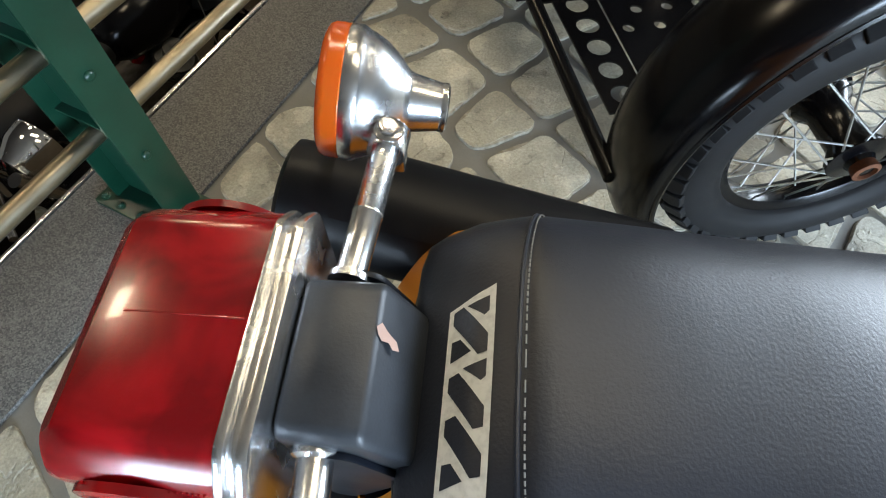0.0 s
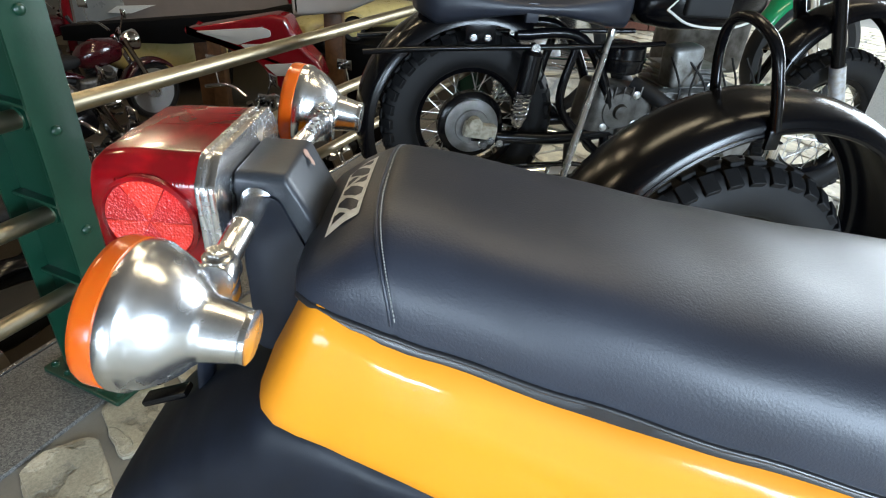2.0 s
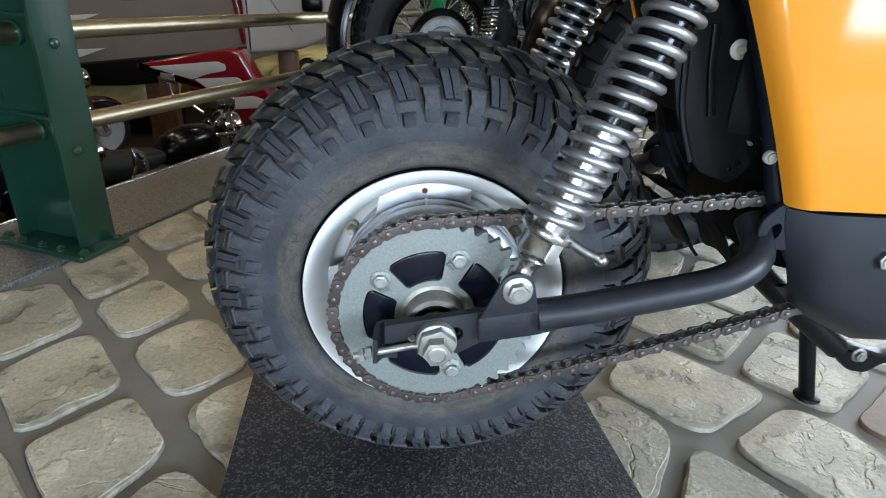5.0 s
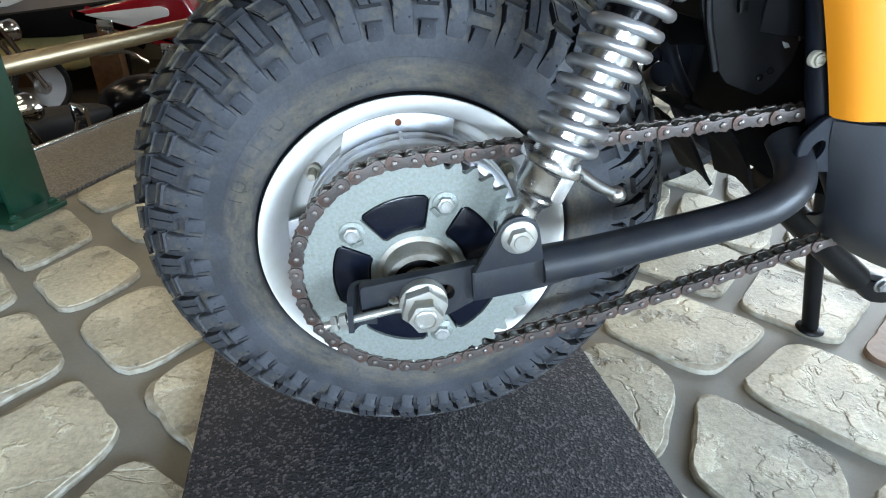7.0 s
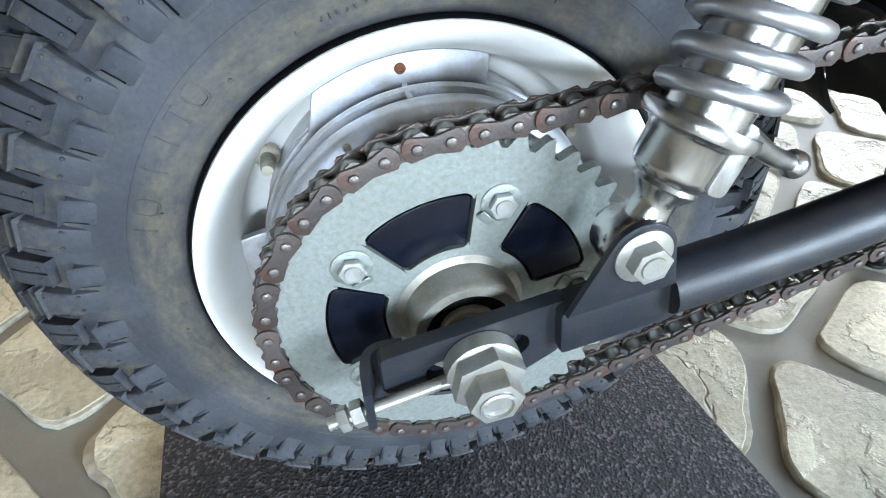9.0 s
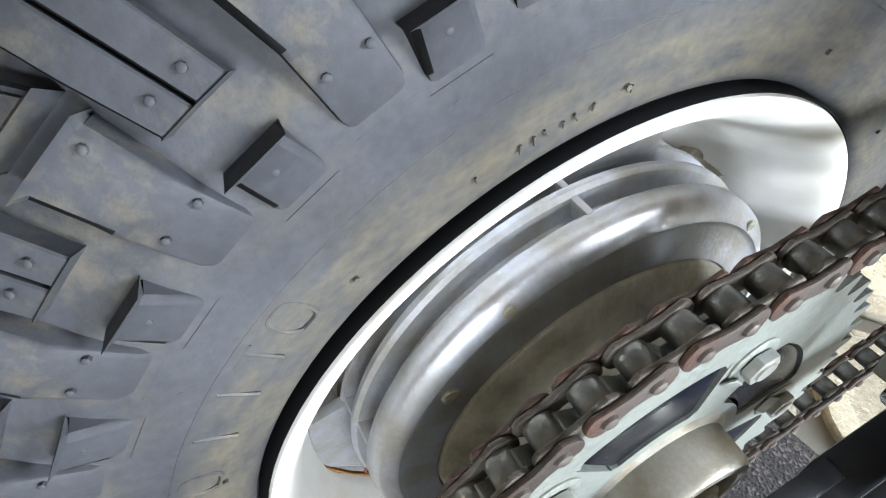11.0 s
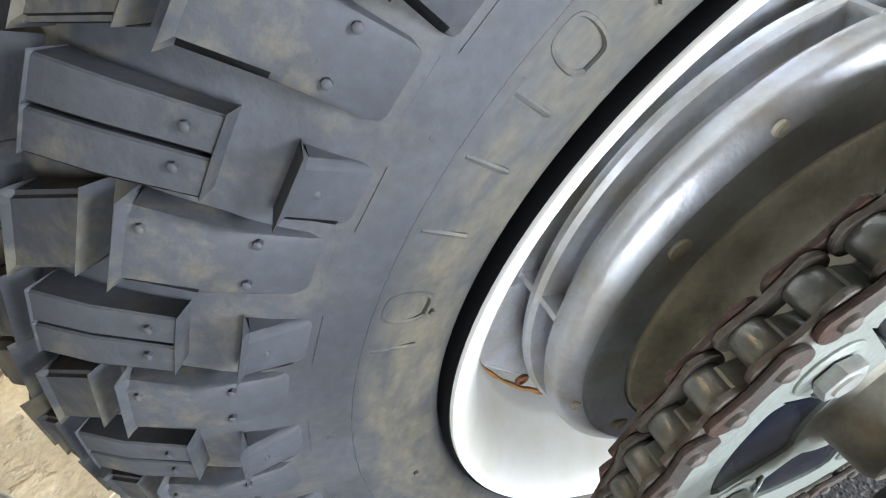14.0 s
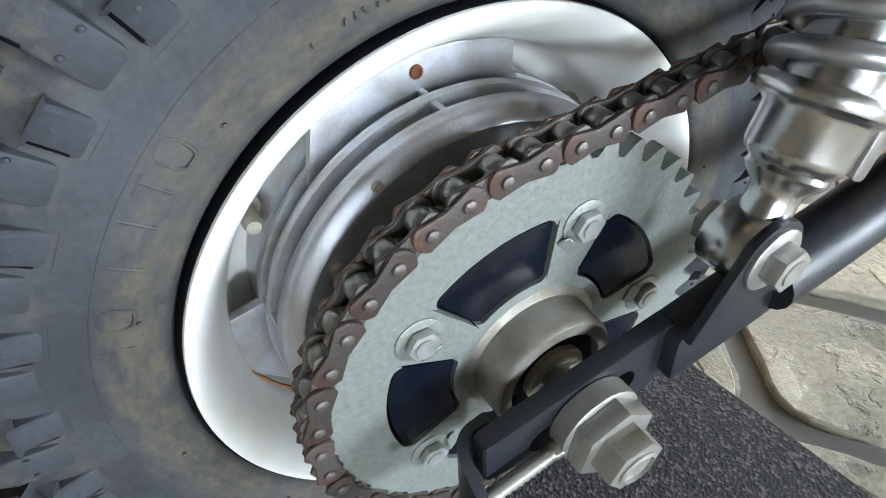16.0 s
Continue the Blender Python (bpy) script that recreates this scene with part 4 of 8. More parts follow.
hub = part("hub_boss", bm, HUBSTEEL, sprocket, "machined steel hub boss")
bm = bmesh.new()
lathe(bm, [(0.0192, -0.0460), (0.0192, -0.0496), (0.0180, -0.0504), (0.0128, -0.0504), (0.0120, -0.0460)], (AX, 0, AZ), (0, 1, 0), 40)
part("bearing_seal", bm, DARK, hub, "black bearing seal")
bm = bmesh.new()
lathe(bm, [(0.0126, -0.0440), (0.0126, -0.0525), (0.0116, -0.0536), (0.0078, -0.0536), (0.0070, -0.0526), (0.0, -0.0526)], (AX, 0, AZ), (0, 1, 0), 32)
block(bm, (AX + 0.007, -0.0538, AZ + 0.003), (0.006, 0.002, 0.003), None, 0.0005)
part("spacer", bm, DIRTY, hub, "dusty spacer collar")
bm = bmesh.new()
rod(bm, (AX, -0.0300, AZ), (AX, -0.0800, AZ), 0.0060, seg=20)
part("axle", bm, STEEL, bike, "wheel axle")

# chain: outer and inner links round the sprocket and along both runs
UP, DN = radians(7.0), radians(19.5)


def chain_centres():
    """Pin places (x, z) from the front end of the upper run, back round the sprocket, and forward below."""
    step = 2 * math.asin(0.0127 / 2 / RP)
    a0 = math.pi / 2 + UP
    pts = []
    top = Vector((AX + RP * math.cos(a0), AZ + RP * math.sin(a0)))
    d = Vector((math.cos(UP), math.sin(UP)))
    for k in range(38, 0, -1):
        s = (k - 1) * 0.0127 + 0.0068
        pts.append(top + d * s + Vector((0, -0.004 * math.sin(math.pi * k / 38))))
    a, end = a0 + radians(3.8), 3 * math.pi / 2 + DN
    while a < end:
        pts.append(Vector((AX + RP * math.cos(a), AZ + RP * math.sin(a))))
        a += step
    last = pts[-1]
    d = Vector((math.cos(DN), math.sin(DN)))
    for k in range(1, 30):
        pts.append(last + d * k * 0.0127 + Vector((0, -0.007 * math.sin(math.pi * min(k / 36, 1)))))
    return pts


def link_outline(r, waist):
    """The figure-of-eight outline of a chain plate, 12.7 mm between its holes."""
    h = 0.00635
    out = []
    for k in range(9):
        a = radians(-60 + 15 * k)
        out.append((h + r * math.cos(a), r * math.sin(a)))
    out.append((0, waist))
    for k in range(9):
        a = radians(120 + 15 * k)
        out.append((-h + r * math.cos(a), r * math.sin(a)))
    out.append((0, -waist))
    return out


def link_mesh(outer):
    """A chain link: two plates, with riveted pins (outer) or bushes and rollers (inner) in a second material."""
    bm = bmesh.new()
    ys = (-0.0057, 0.0058) if outer else (-0.0040, 0.0041)
    for y in ys:
        slab(bm, link_outline(0.0059 if outer else 0.0061, 0.0034 if outer else 0.0038), 0.0015, lambda u, v, w: (u, y + w, v), bevel=0.0005, seg=2)
    plates = len(bm.faces)
    for x in (-0.00635, 0.00635):
        if outer:
            lathe(bm, [(0.0, -0.0071), (0.0012, -0.0070), (0.0020, -0.0066), (0.0023, -0.0058), (0.0023, 0.0072), (0.0020, 0.0080), (0.0, 0.0084)], (x, 0, 0), (0, 1, 0), 12)
        else:
            lathe(bm, [(0.0030, -0.0030), (0.0040, -0.0026), (0.0043, -0.0020), (0.0043, 0.0034), (0.0040, 0.0040), (0.0030, 0.0044)], (x, 0, 0), (0, 1, 0), 18)
    bm.faces.ensure_lookup_table()
    second = range(plates, len(bm.faces))
    for k in second:
        bm.faces[k].material_index = 1
    me = mesh_of("chain_link", bm, CHAINM if outer else CHAINR, 35)
    me.materials.append(PINHEAD if outer else ROLLER)
    return me


LINKS = (link_mesh(True), link_mesh(False))
pins = chain_centres()
bm = bmesh.new()
for p in pins:
    lathe(bm, [(0.0020, -0.0060), (0.0020, 0.0060)], (p.x, YS, p.y), (0, 1, 0), 6)
chain = part("drive_chain", bm, CHAINR, bike, "rusty oiled roller chain")
for k, (a, b) in enumerate(zip(pins, pins[1:])):
    o = new("chain_link", LINKS[(k + 1) % 2])
    o.parent = chain
    m = (a + b) / 2
    ang = math.atan2(a.y - b.y, a.x - b.x)
    o.matrix_basis = bike.matrix_basis.inverted() @ Matrix.Translation((m.x, YS, m.y)) @ Matrix.Rotation(-ang, 4, "Y")


def slotted_plate(bm, outer, inner, centre, place, depth):
    """A plate between an outline and a hole round centre, depth thick, laid by place(u, v, w)."""
    def reach(poly, ang):
        d, best = Vector((math.cos(ang), math.sin(ang))), 1.0
        for p, q in zip(poly, list(poly[1:]) + [poly[0]]):
            p, e = Vector(p) - centre, Vector(q) - Vector(p)
            k = d.x * e.y - d.y * e.x
            if abs(k) > 1e-9:
                r, f = (p.x * e.y - p.y * e.x) / k, (p.x * d.y - p.y * d.x) / k
                if r > 0 and -1e-6 <= f <= 1 + 1e-6:
                    best = min(best, r)
        return centre + d * best
    angs = sorted({round(math.atan2(p[1] - centre.y, p[0] - centre.x), 4) for p in list(outer) + list(inner)})
    rows = []
    for ang in angs:
        o, i = reach(outer, ang), reach(inner, ang)
        c = o + (i - o).normalized() * 0.0008
        rows.append([bm.verts.new(place(*p)) for p in ((i.x, i.y, depth), (i.x, i.y, 0), (c.x, c.y, 0), (o.x, o.y, 0.0008), (o.x, o.y, depth))])
    for a, b in zip(rows, rows[1:] + rows[:1]):
        for k in range(5):
            bm.faces.new((a[k], a[(k + 1) % 5], b[(k + 1) % 5], b[k]))
    bmesh.ops.recalc_face_normals(bm, faces=bm.faces[:])


# swing arm: bent tube, flattened fork end with slot, and the shock absorber's lug
for side in (0, 1):
    def sd(p):
        return other_side(p) if side else Vector(p)
    YA = -0.0700
    bm = bmesh.new()
    tube(bm, [sd(p) for p in smooth_line([(0.080, YA, 0.2600), (0.120, YA, 0.2670), (0.170, YA, 0.2790), (0.212, YA, 0.2900), (0.232, YA + 0.001, 0.2985), (0.2470, YA + 0.007, 0.3085), (0.2550, YA + 0.022, 0.3180), (0.2560, YA + 0.040, 0.3300)], 6)], 0.0128, 18)
    arm = part("swing_arm", bm, DUSTBLACK, bike, "satin black tubular swing arm")
    # bar with a slot for the axle, the wider box behind it and the lug on its face
    bar = [(-0.0390, 0.2468), (-0.0385, 0.2262), (0.0200, 0.2215), (0.0385, 0.2330), (0.0385, 0.2618)]
    mid, along = Vector((AX - 0.001, AZ)), Vector((0.974, 0.225))
    slot = [mid + along * (e * 0.0165 + 0.0062 * math.cos(q)) + Vector((-along.y, along.x)) * 0.0062 * math.sin(q) for e, q in [(1, radians(-90 + 22.5 * k)) for k in range(9)] + [(-1, radians(90 + 22.5 * k)) for k in range(9)]]
    bm = bmesh.new()
    slotted_plate(bm, rounded(bar, 0.0030), slot, mid, lambda a, b, w: sd((a, -0.0695 + w, b)), 0.0068)
    part("fork_end", bm, DUSTBLACK, arm)
    bm = bmesh.new()
    slab(bm, rounded([(0.0335, 0.2590), (0.0790, 0.2690), (0.1000, 0.2735), (0.1020, 0.2515), (0.0810, 0.2445), (0.0355, 0.2360)], 0.0025), 0.0140, lambda a, b, w: sd((a, -0.0755 + w, b)), bevel=0.0014)
    part("box_section", bm, DUSTBLACK, arm)
    eye = (0.0610, 0.2858)
    crown = [(eye[0] + 0.0138 * math.cos(radians(q)), eye[1] + 0.0138 * math.sin(radians(q))) for q in range(25, 146, 15)]
    bm = bmesh.new()
    slab(bm, [(0.0345, 0.2600), (0.0790, 0.2680)] + crown, 0.0034, lambda a, b, w: sd((a, -0.0788 + w, b)), bevel=0.0008)
    part("shock_lug", bm, DUSTBLACK, arm)
    # axle nut and chain adjuster
    bm = bmesh.new()
    c = sd((AX, -0.0730, AZ))
    ax = Vector((0, 1 if side else -1, 0))
    lathe(bm, [(0.0160, -0.0030), (0.0160, 0.0040), (0.0152, 0.0046)], c, ax, 28)
    slab(bm, hexagon(0.0156, 0.35), 0.0075, lambda a, b, w: c + ax * (0.0045 + w) + Vector((a, 0, b)), bevel=0.0012)
    slab(bm, hexagon(0.0112, 0.1), 0.0095, lambda a, b, w: c + ax * (0.0115 + w) + Vector((a, 0, b)), bevel=0.0012)
    lathe(bm, [(0.0074, 0.0205), (0.0074, 0.0217), (0.0062, 0.0222), (0.0050, 0.0180), (0, 0.0180)], c, ax, 20)
    part("axle_nut", bm, BEIGEZINC, bike, "zinc hexagon axle nut")
    bm = bmesh.new()
    lathe(bm, [(0.0145, 0), (0.0145, 0.0042), (0.0085, 0.0042), (0.0085, 0)], sd((AX, -0.0730, AZ)) - ax * 0.003, ax, 28, close=True)
    a, b = sd((AX - 0.010, -0.0745, 0.2345)), sd((-0.062, -0.0745, 0.2215))
    d = (b - a).normalized()
    L = (b - a).length
    lathe(bm, [(0.0036, 0), (0.0030, 0.008)] + [(0.0030 - 0.00045 * (k % 2), 0.008 + (L - 0.008) * k / 40) for k in range(41)], a, d, 12)
    slab(bm, hexagon(0.0058, 0.2), 0.0050, lambda u, v, w: a + d * (0.041 + w) + Vector((0, 1, 0)) * u + d.cross(Vector((0, 1, 0))) * v, bevel=0.0006)
    slab(bm, hexagon(0.0054, 0.5), 0.0042, lambda u, v, w: a + d * (0.0475 + w) + Vector((0, 1, 0)) * u + d.cross(Vector((0, 1, 0))) * v, bevel=0.0006)
    part("chain_adjuster", bm, BEIGEZINC, arm, "threaded chain adjuster with nut")
    bm = bmesh.new()
    hook = smooth_line([(-0.028, -0.0615, 0), (-0.036, -0.0610, 0), (-0.0405, -0.0630, 0), (-0.0425, -0.0670, 0), (-0.0432, -0.0720, 0), (-0.0432, -0.0785, 0)], 5)
    rows = []
    for i, p in enumerate(hook):
        q = max(0.0, (i / (len(hook) - 1) - 0.45) / 0.55) ** 1.6 * 0.0065
        rows.append([sd((p.x, p.y, z)) for z in (0.2110 + q, 0.2190 + q * 0.4, 0.2290, 0.2390 - q * 0.4, 0.2455 - q)])
    sheet(bm, rows, -0.0036 if side else 0.0036)
    part("adjuster_plate", bm, DUSTBLACK, arm, "end plate bent round the swing arm")

    # shock absorber
    lo, hi = sd((0.0610, -0.0695, 0.2858)), sd((0.1660, -0.0480, 0.5170))
    d = (hi - lo).normalized()
    L = (hi - lo).length
    bm = bmesh.new()
    lathe(bm, [(0.0118, -0.0060), (0.0126, -0.0050), (0.0130, 0.0), (0.0126, 0.0090), (0.0118, 0.0100)] if not side else [(0.0118, -0.0100), (0.0126, -0.0090), (0.0130, 0.0), (0.0126, 0.0050), (0.0118, 0.0060)], lo, (0, 1, 0), 24)
    lathe(bm, [(0.0085, 0.008), (0.0078, 0.0155), (0.0082, 0.0195), (0.0112, 0.0225), (0.0124, 0.0245), (0.0120, 0.0262), (0.0146, 0.0285), (0.0155, 0.0310), (0.0158, 0.0425), (0.0175, 0.0445), (0.0208, 0.0455), (0.0216, 0.0480), (0.0208, 0.0505), (0.0140, 0.0510)], lo, d, 32)
    lathe(bm, [(0.0146, 0.048), (0.0146, 0.124), (0.0150, 0.126), (0.0150, 0.132)], lo, d, 32)
    shock = part("shock_absorber", bm, DULLCHROME, bike, "chromed shock absorber with an exposed coil spring")
    bm = bmesh.new()
    lathe(bm, [(0.0150, 0.130), (0.0157, 0.134), (0.0157, L - 0.030), (0.0130, L - 0.022), (0.0110, L - 0.010)], lo, d, 32)
    lathe(bm, [(0.0130, -0.010), (0.0130, 0.010)], hi, (0, 1, 0), 20)
    part("damper_sleeve", bm, GLOSS, shock, "gloss black upper sleeve")
    s = d.orthogonal().normalized()
    s = Vector((1, 0, 0)) - d * d.x
    s.normalize()
    u = d.cross(s)
    turns, h0, h1 = 15.5, 0.0535, L - 0.019
    pts = []
    for k in range(int(turns * 22) + 1):
        q = k / (turns * 22)
        ang = 2 * math.pi * turns * q + 0.6
        e = min(1.0, q * turns / 0.8, (1 - q) * turns / 0.8)
        h = h0 + (h1 - h0) * q
        pts.append(lo + d * h + (s * math.cos(ang) + u * math.sin(ang)) * 0.0186)
    bm = bmesh.new()
    tube(bm, pts, 0.0034, 10)
    part("coil_spring", bm, SPRING, shock, "chromed coil spring")
    bm = bmesh.new()
    lathe(bm, [(0.0205, L - 0.0185), (0.0205, L - 0.0145), (0.0120, L - 0.012)], lo, d, 28)
    part("spring_seat", bm, GLOSS, shock)
    bm = bmesh.new()
    hex_bolt(bm, lo + ax * 0.0092, ax, 0.0080, 0.0062, 0.0115, 0.5)
    hex_bolt(bm, lo - ax * 0.0100, -ax, 0.0080, 0.0060, 0, 0.2)
    part("mounting_bolt", bm, BEIGEZINC, shock, "zinc hexagon bolt with washer")
    bm = bmesh.new()
    hex_bolt(bm, hi + ax * 0.0115, ax, 0.0070, 0.0050, 0.0105, 0.1)
    part("mounting_bolt", bm, BEIGEZINC, shock, "zinc hexagon bolt with washer")
    if not side:
        a, b = lo + d * 0.046 + Vector((0.012, -0.010, 0)), Vector((0.124, -0.068, 0.308))
        bm = bmesh.new()
        tube(bm, smooth_line([a, a.lerp(b, 0.5) + Vector((0, 0, -0.0015)), b], 5), 0.0042, 12, r_end=0.0034)
        lathe(bm, [(0.0, -0.0056), (0.0030, -0.0048), (0.0054, -0.0020), (0.0056, 0.001), (0.0040, 0.0044), (0, 0.0056)], b, (b - a), 16)
        part("preload_lever", bm, STEEL, shock, "steel preload lever with a round end")
        bm = bmesh.new()
        c = lo + d * 0.036 + Vector((0.0075, -0.0145, 0.0))
        slab(bm, rounded([(-0.004, -0.009), (0.004, -0.009), (0.004, 0.009), (-0.004, 0.009)], 0.003), 0.0016, lambda p, q, w: c + s * p + d * q - Vector((0, w, 0)), bevel=0.0004)
        part("cam_plate", bm, STEEL, shock)

# bodywork: orange tail panels that wrap round the seat's end
def plan_y(x):
    """Half width of the bodywork at x."""
    return lerp_table([(-0.085, 0.040), (-0.0846, 0.066), (-0.0832, 0.082), (-0.0795, 0.0915), (-0.072, 0.0970), (-0.060, 0.0995), (-0.045, 0.1015), (-0.02, 0.106), (0.05, 0.113), (0.16, 0.126), (0.26, 0.137), (0.45, 0.146)], x)[0]


def panel_top(x):
    return lerp_table([(-0.085, 0.7070), (-0.06, 0.7040), (-0.03, 0.6965), (0.005, 0.6870), (0.14, 0.6515), (0.29, 0.6235), (0.45, 0.600)], x)[0]


def panel_low(x):
    return lerp_table([(-0.085, 0.6330), (-0.080, 0.6270), (-0.072, 0.6215), (-0.055, 0.6150), (0.065, 0.5690), (0.175, 0.5300), (0.1925, 0.5168), (0.203, 0.5200), (0.218, 0.5255), (0.231, 0.5288), (0.240, 0.5290), (0.45, 0.5255)], x)[0]


XS = [-0.085, -0.0838, -0.082, -0.0795, -0.076, -0.072, -0.066, -0.059, -0.05, -0.04, -0.028, -0.012] + [0.005 + 0.0125 * k for k in range(36)]
for side in (0, 1):
    def sd(p):
        return other_side(p) if side else Vector(p)
    bm = bmesh.new()
    grid = []
    for x in XS:
        lo, hi, w = panel_low(x), panel_top(x), plan_y(x)
        row = []
        for j in range(15):
            v = j / 14
            z = lo + (hi - lo) * v
            roll = 0.003 * (1 - min(1.0, v / 0.10)) ** 2 + 0.008 * (max(0.0, v - 0.90) / 0.10) ** 2
            fold = 0.0022 * math.exp(-((v - 0.66) / 0.05) ** 2) * min(1.0, max(0.0, (x + 0.02) / 0.08))
            lean = 0.010 * v * v
            rake = 0.036 * (v - 0.10) * max(0.0, 1 - (x + 0.085) / 0.10) ** 1.5
            row.append(sd((x + rake, MID - (w - roll - lean + fold + 0.003 * math.sin(math.pi * v)), z)))
        for inset in (0.004, 0.014, 0.026):
            row.append(sd((x + rake + inset * 0.8 * max(0.0, 1 - (x + 0.085) / 0.03), MID - max(0.002, w - 0.018 - inset), hi + 0.0012)))
        grid.append(row)
    sheet(bm, grid, 0.003 * (-1 if side else 1))
    body = part("tail_panel", bm, ORANGE, bike, "glossy orange plastic tail panel")
    bm = bmesh.new()
    grid = []
    for v in [0.985 * k / 20 for k in range(21)] + [1.0]:
        row = []
        for j in range(18):
            u = j / 17
            z = 0.3535 + (panel_low(0.19 + 0.26 * u ** 1.6) - 0.0038 - 0.3535) * v
            x0 = 0.2640 - (z - 0.3535) * (0.0740 / 0.160)
            x = x0 + (0.45 - x0) * u ** 1.6
            edge = 0.012 * (1 - min(1.0, (x - x0) / 0.012)) ** 2
            row.append(sd((x, MID - (plan_y(x) - edge + 0.004 * math.sin(math.pi * v) - 0.006), z)))
        grid.append(row)
    sheet(bm, grid, 0.003 * (1 if side else -1))
    part("side_cover", bm, ORANGE, bike, "glossy orange side cover")
    # black cover below it
    bm = bmesh.new()
    grid = []
    for k in range(16):
        v = k / 15
        row = []
        for j in range(14):
            u = j / 13
            lowz = 0.270 - 0.040 * min(1.0, u * 2.2) ** 0.7
            z = lowz + (0.3505 - lowz) * v
            x0 = 0.2660 + 0.034 * (1 - v) ** 1.4
            x = x0 + (0.45 - x0) * u
            bulge = 0.010 * (1 - (1 - v) ** 2.5)
            row.append(sd((x, MID - (0.121 + bulge + 0.05 * (x - 0.26) - 0.012 * (1 - min(1, u / 0.15)) ** 2 - 0.020 * (1 - min(1, v / 0.22)) ** 2), z)))
        grid.append(row)
    sheet(bm, grid, 0.004 * (1 if side else -1))
    cover = part("engine_cover", bm, GREYBLACK, bike, "dark grey plastic engine cover")
    if not side:
        bm = bmesh.new()
        hex_bolt(bm, (0.343, -0.0705, 0.317), (0, -1, 0), 0.008, 0.005, 0.011)
        part("cover_bolt", bm, STEEL, cover)
    # frame plate that carries the shock absorber
    bm = bmesh.new()
    slab(bm, rounded([(0.062, 0.572), (0.176, 0.534), (0.1900, 0.514), (0.186, 0.502), (0.170, 0.4985), (0.146, 0.5055), (0.102, 0.5280), (0.077, 0.5460)], 0.007), 0.006, lambda a, b, w: sd((a, -0.0525 + w, b)), bevel=0.0015)
    part("frame_plate", bm, SATIN, bike, "satin black frame plate")
    bm = bmesh.new()
    tube(bm, [sd(p) for p in smooth_line([(0.05, -0.030, 0.585), (0.16, -0.035, 0.53), (0.204, -0.037, 0.50), (0.240, -0.041, 0.42), (0.267, -0.043, 0.345), (0.305, -0.040, 0.29)], 6)], 0.0080, 14)
    part("frame_tube", bm, SATIN, bike)
    # tab with a hole
    bm = bmesh.new()
    tab = [(0.2465, 0.3260), (0.2475, 0.3390), (0.2600, 0.3540), (0.2960, 0.3540), (0.2960, 0.3150), (0.2570, 0.3150)]
    hole = [(0.2600 + 0.0050 * math.cos(radians(q)) + 0.0016 * math.sin(radians(q)), 0.3300 + 0.0075 * math.sin(radians(q))) for q in range(0, 360, 20)]
    slotted_plate(bm, rounded(tab, 0.006), hole, Vector((0.2600, 0.3300)), lambda a, b, w: sd((a, -0.0570 + w, b)), 0.004)
    part("footrest_tab", bm, SATIN, bike, "satin black tab with an oval hole")

# airbox and inner guard behind the shock absorber
bm = bmesh.new()
plate = [(0.176, 0.500), (0.206, 0.490), (0.2215, 0.4765), (0.2265, 0.468), (0.2400, 0.433), (0.2575, 0.389), (0.2560, 0.376), (0.2480, 0.3620), (0.2400, 0.3545), (0.2130, 0.3630), (0.1990, 0.3780), (0.1830, 0.410), (0.172, 0.450)]
slab(bm, rounded(plate, 0.003, 3), 0.0030, xz(-0.013), bevel=0.0007)
guard = part("inner_guard", bm, BLACKPIPE, bike, "black plastic inner mudguard plate")
for line, wide in (([(0.199, 0.475), (0.203, 0.444), (0.211, 0.409)], 0.0052), ([(0.181, 0.455), (0.188, 0.410), (0.203, 0.372)], 0.0040)):
    bm = bmesh.new()
    tube(bm, smooth_line([(x, -0.0125, z) for x, z in line], 5), wide, 10, flat=0.6)
    part("stiffening_ridge", bm, BLACKPIPE, guard)
bm = bmesh.new()
tube(bm, smooth_line([(x - 0.0004, -0.0135, z) for x, z in ((0.2225, 0.4750), (0.2265, 0.468), (0.2400, 0.433), (0.2570, 0.391))], 5), 0.0006, 6)
part("worn_edge", bm, GREYALLOY, guard, "pale scuffed edge")
bm = bmesh.new()
lathe(bm, [(0.0075, 0), (0.0075, 0.0008), (0.0066, 0.0013), (0.0036, 0.0014), (0.0034, 0.0040), (0.0026, 0.0050), (0, 0.0052)], (0.2205, -0.0130, 0.458), (0, -1, 0), 20)
part("guard_bolt", bm, DIRTY, guard, "dull yellowed bolt with washer")
bm = bmesh.new()
slab(bm, [(0.2446, 0.3905), (0.2490, 0.3895), (0.2510, 0.3870), (0.2480, 0.3862), (0.2462, 0.3878)], -0.0006, xz(-0.0131))
part("paint_chip", bm, SILVERP, guard, "pale paint chip")
for x, z in ((0.236, 0.367), (0.2425, 0.3715)):
    bm = bmesh.new()
    lathe(bm, [(0.0024, 0), (0.0022, 0.0010), (0, 0.0012)], (x, -0.0130, z), (0, -1, 0), 10)
    part("guard_rivet", bm, GLOSS, guard)
bm = bmesh.new()
lathe(bm, [(0.0052, -0.002), (0.0052, 0.0015), (0.0048, 0.0020), (0.0038, 0.0022), (0.0036, 0.0040), (0.0024, 0.0043), (0.0020, 0.0028), (0, 0.0028)], (0.2450, -0.0485, 0.3865), (0, -1, 0), 20)
part("frame_nut", bm, DIRTY, bike, "dull zinc nut with a brown washer")
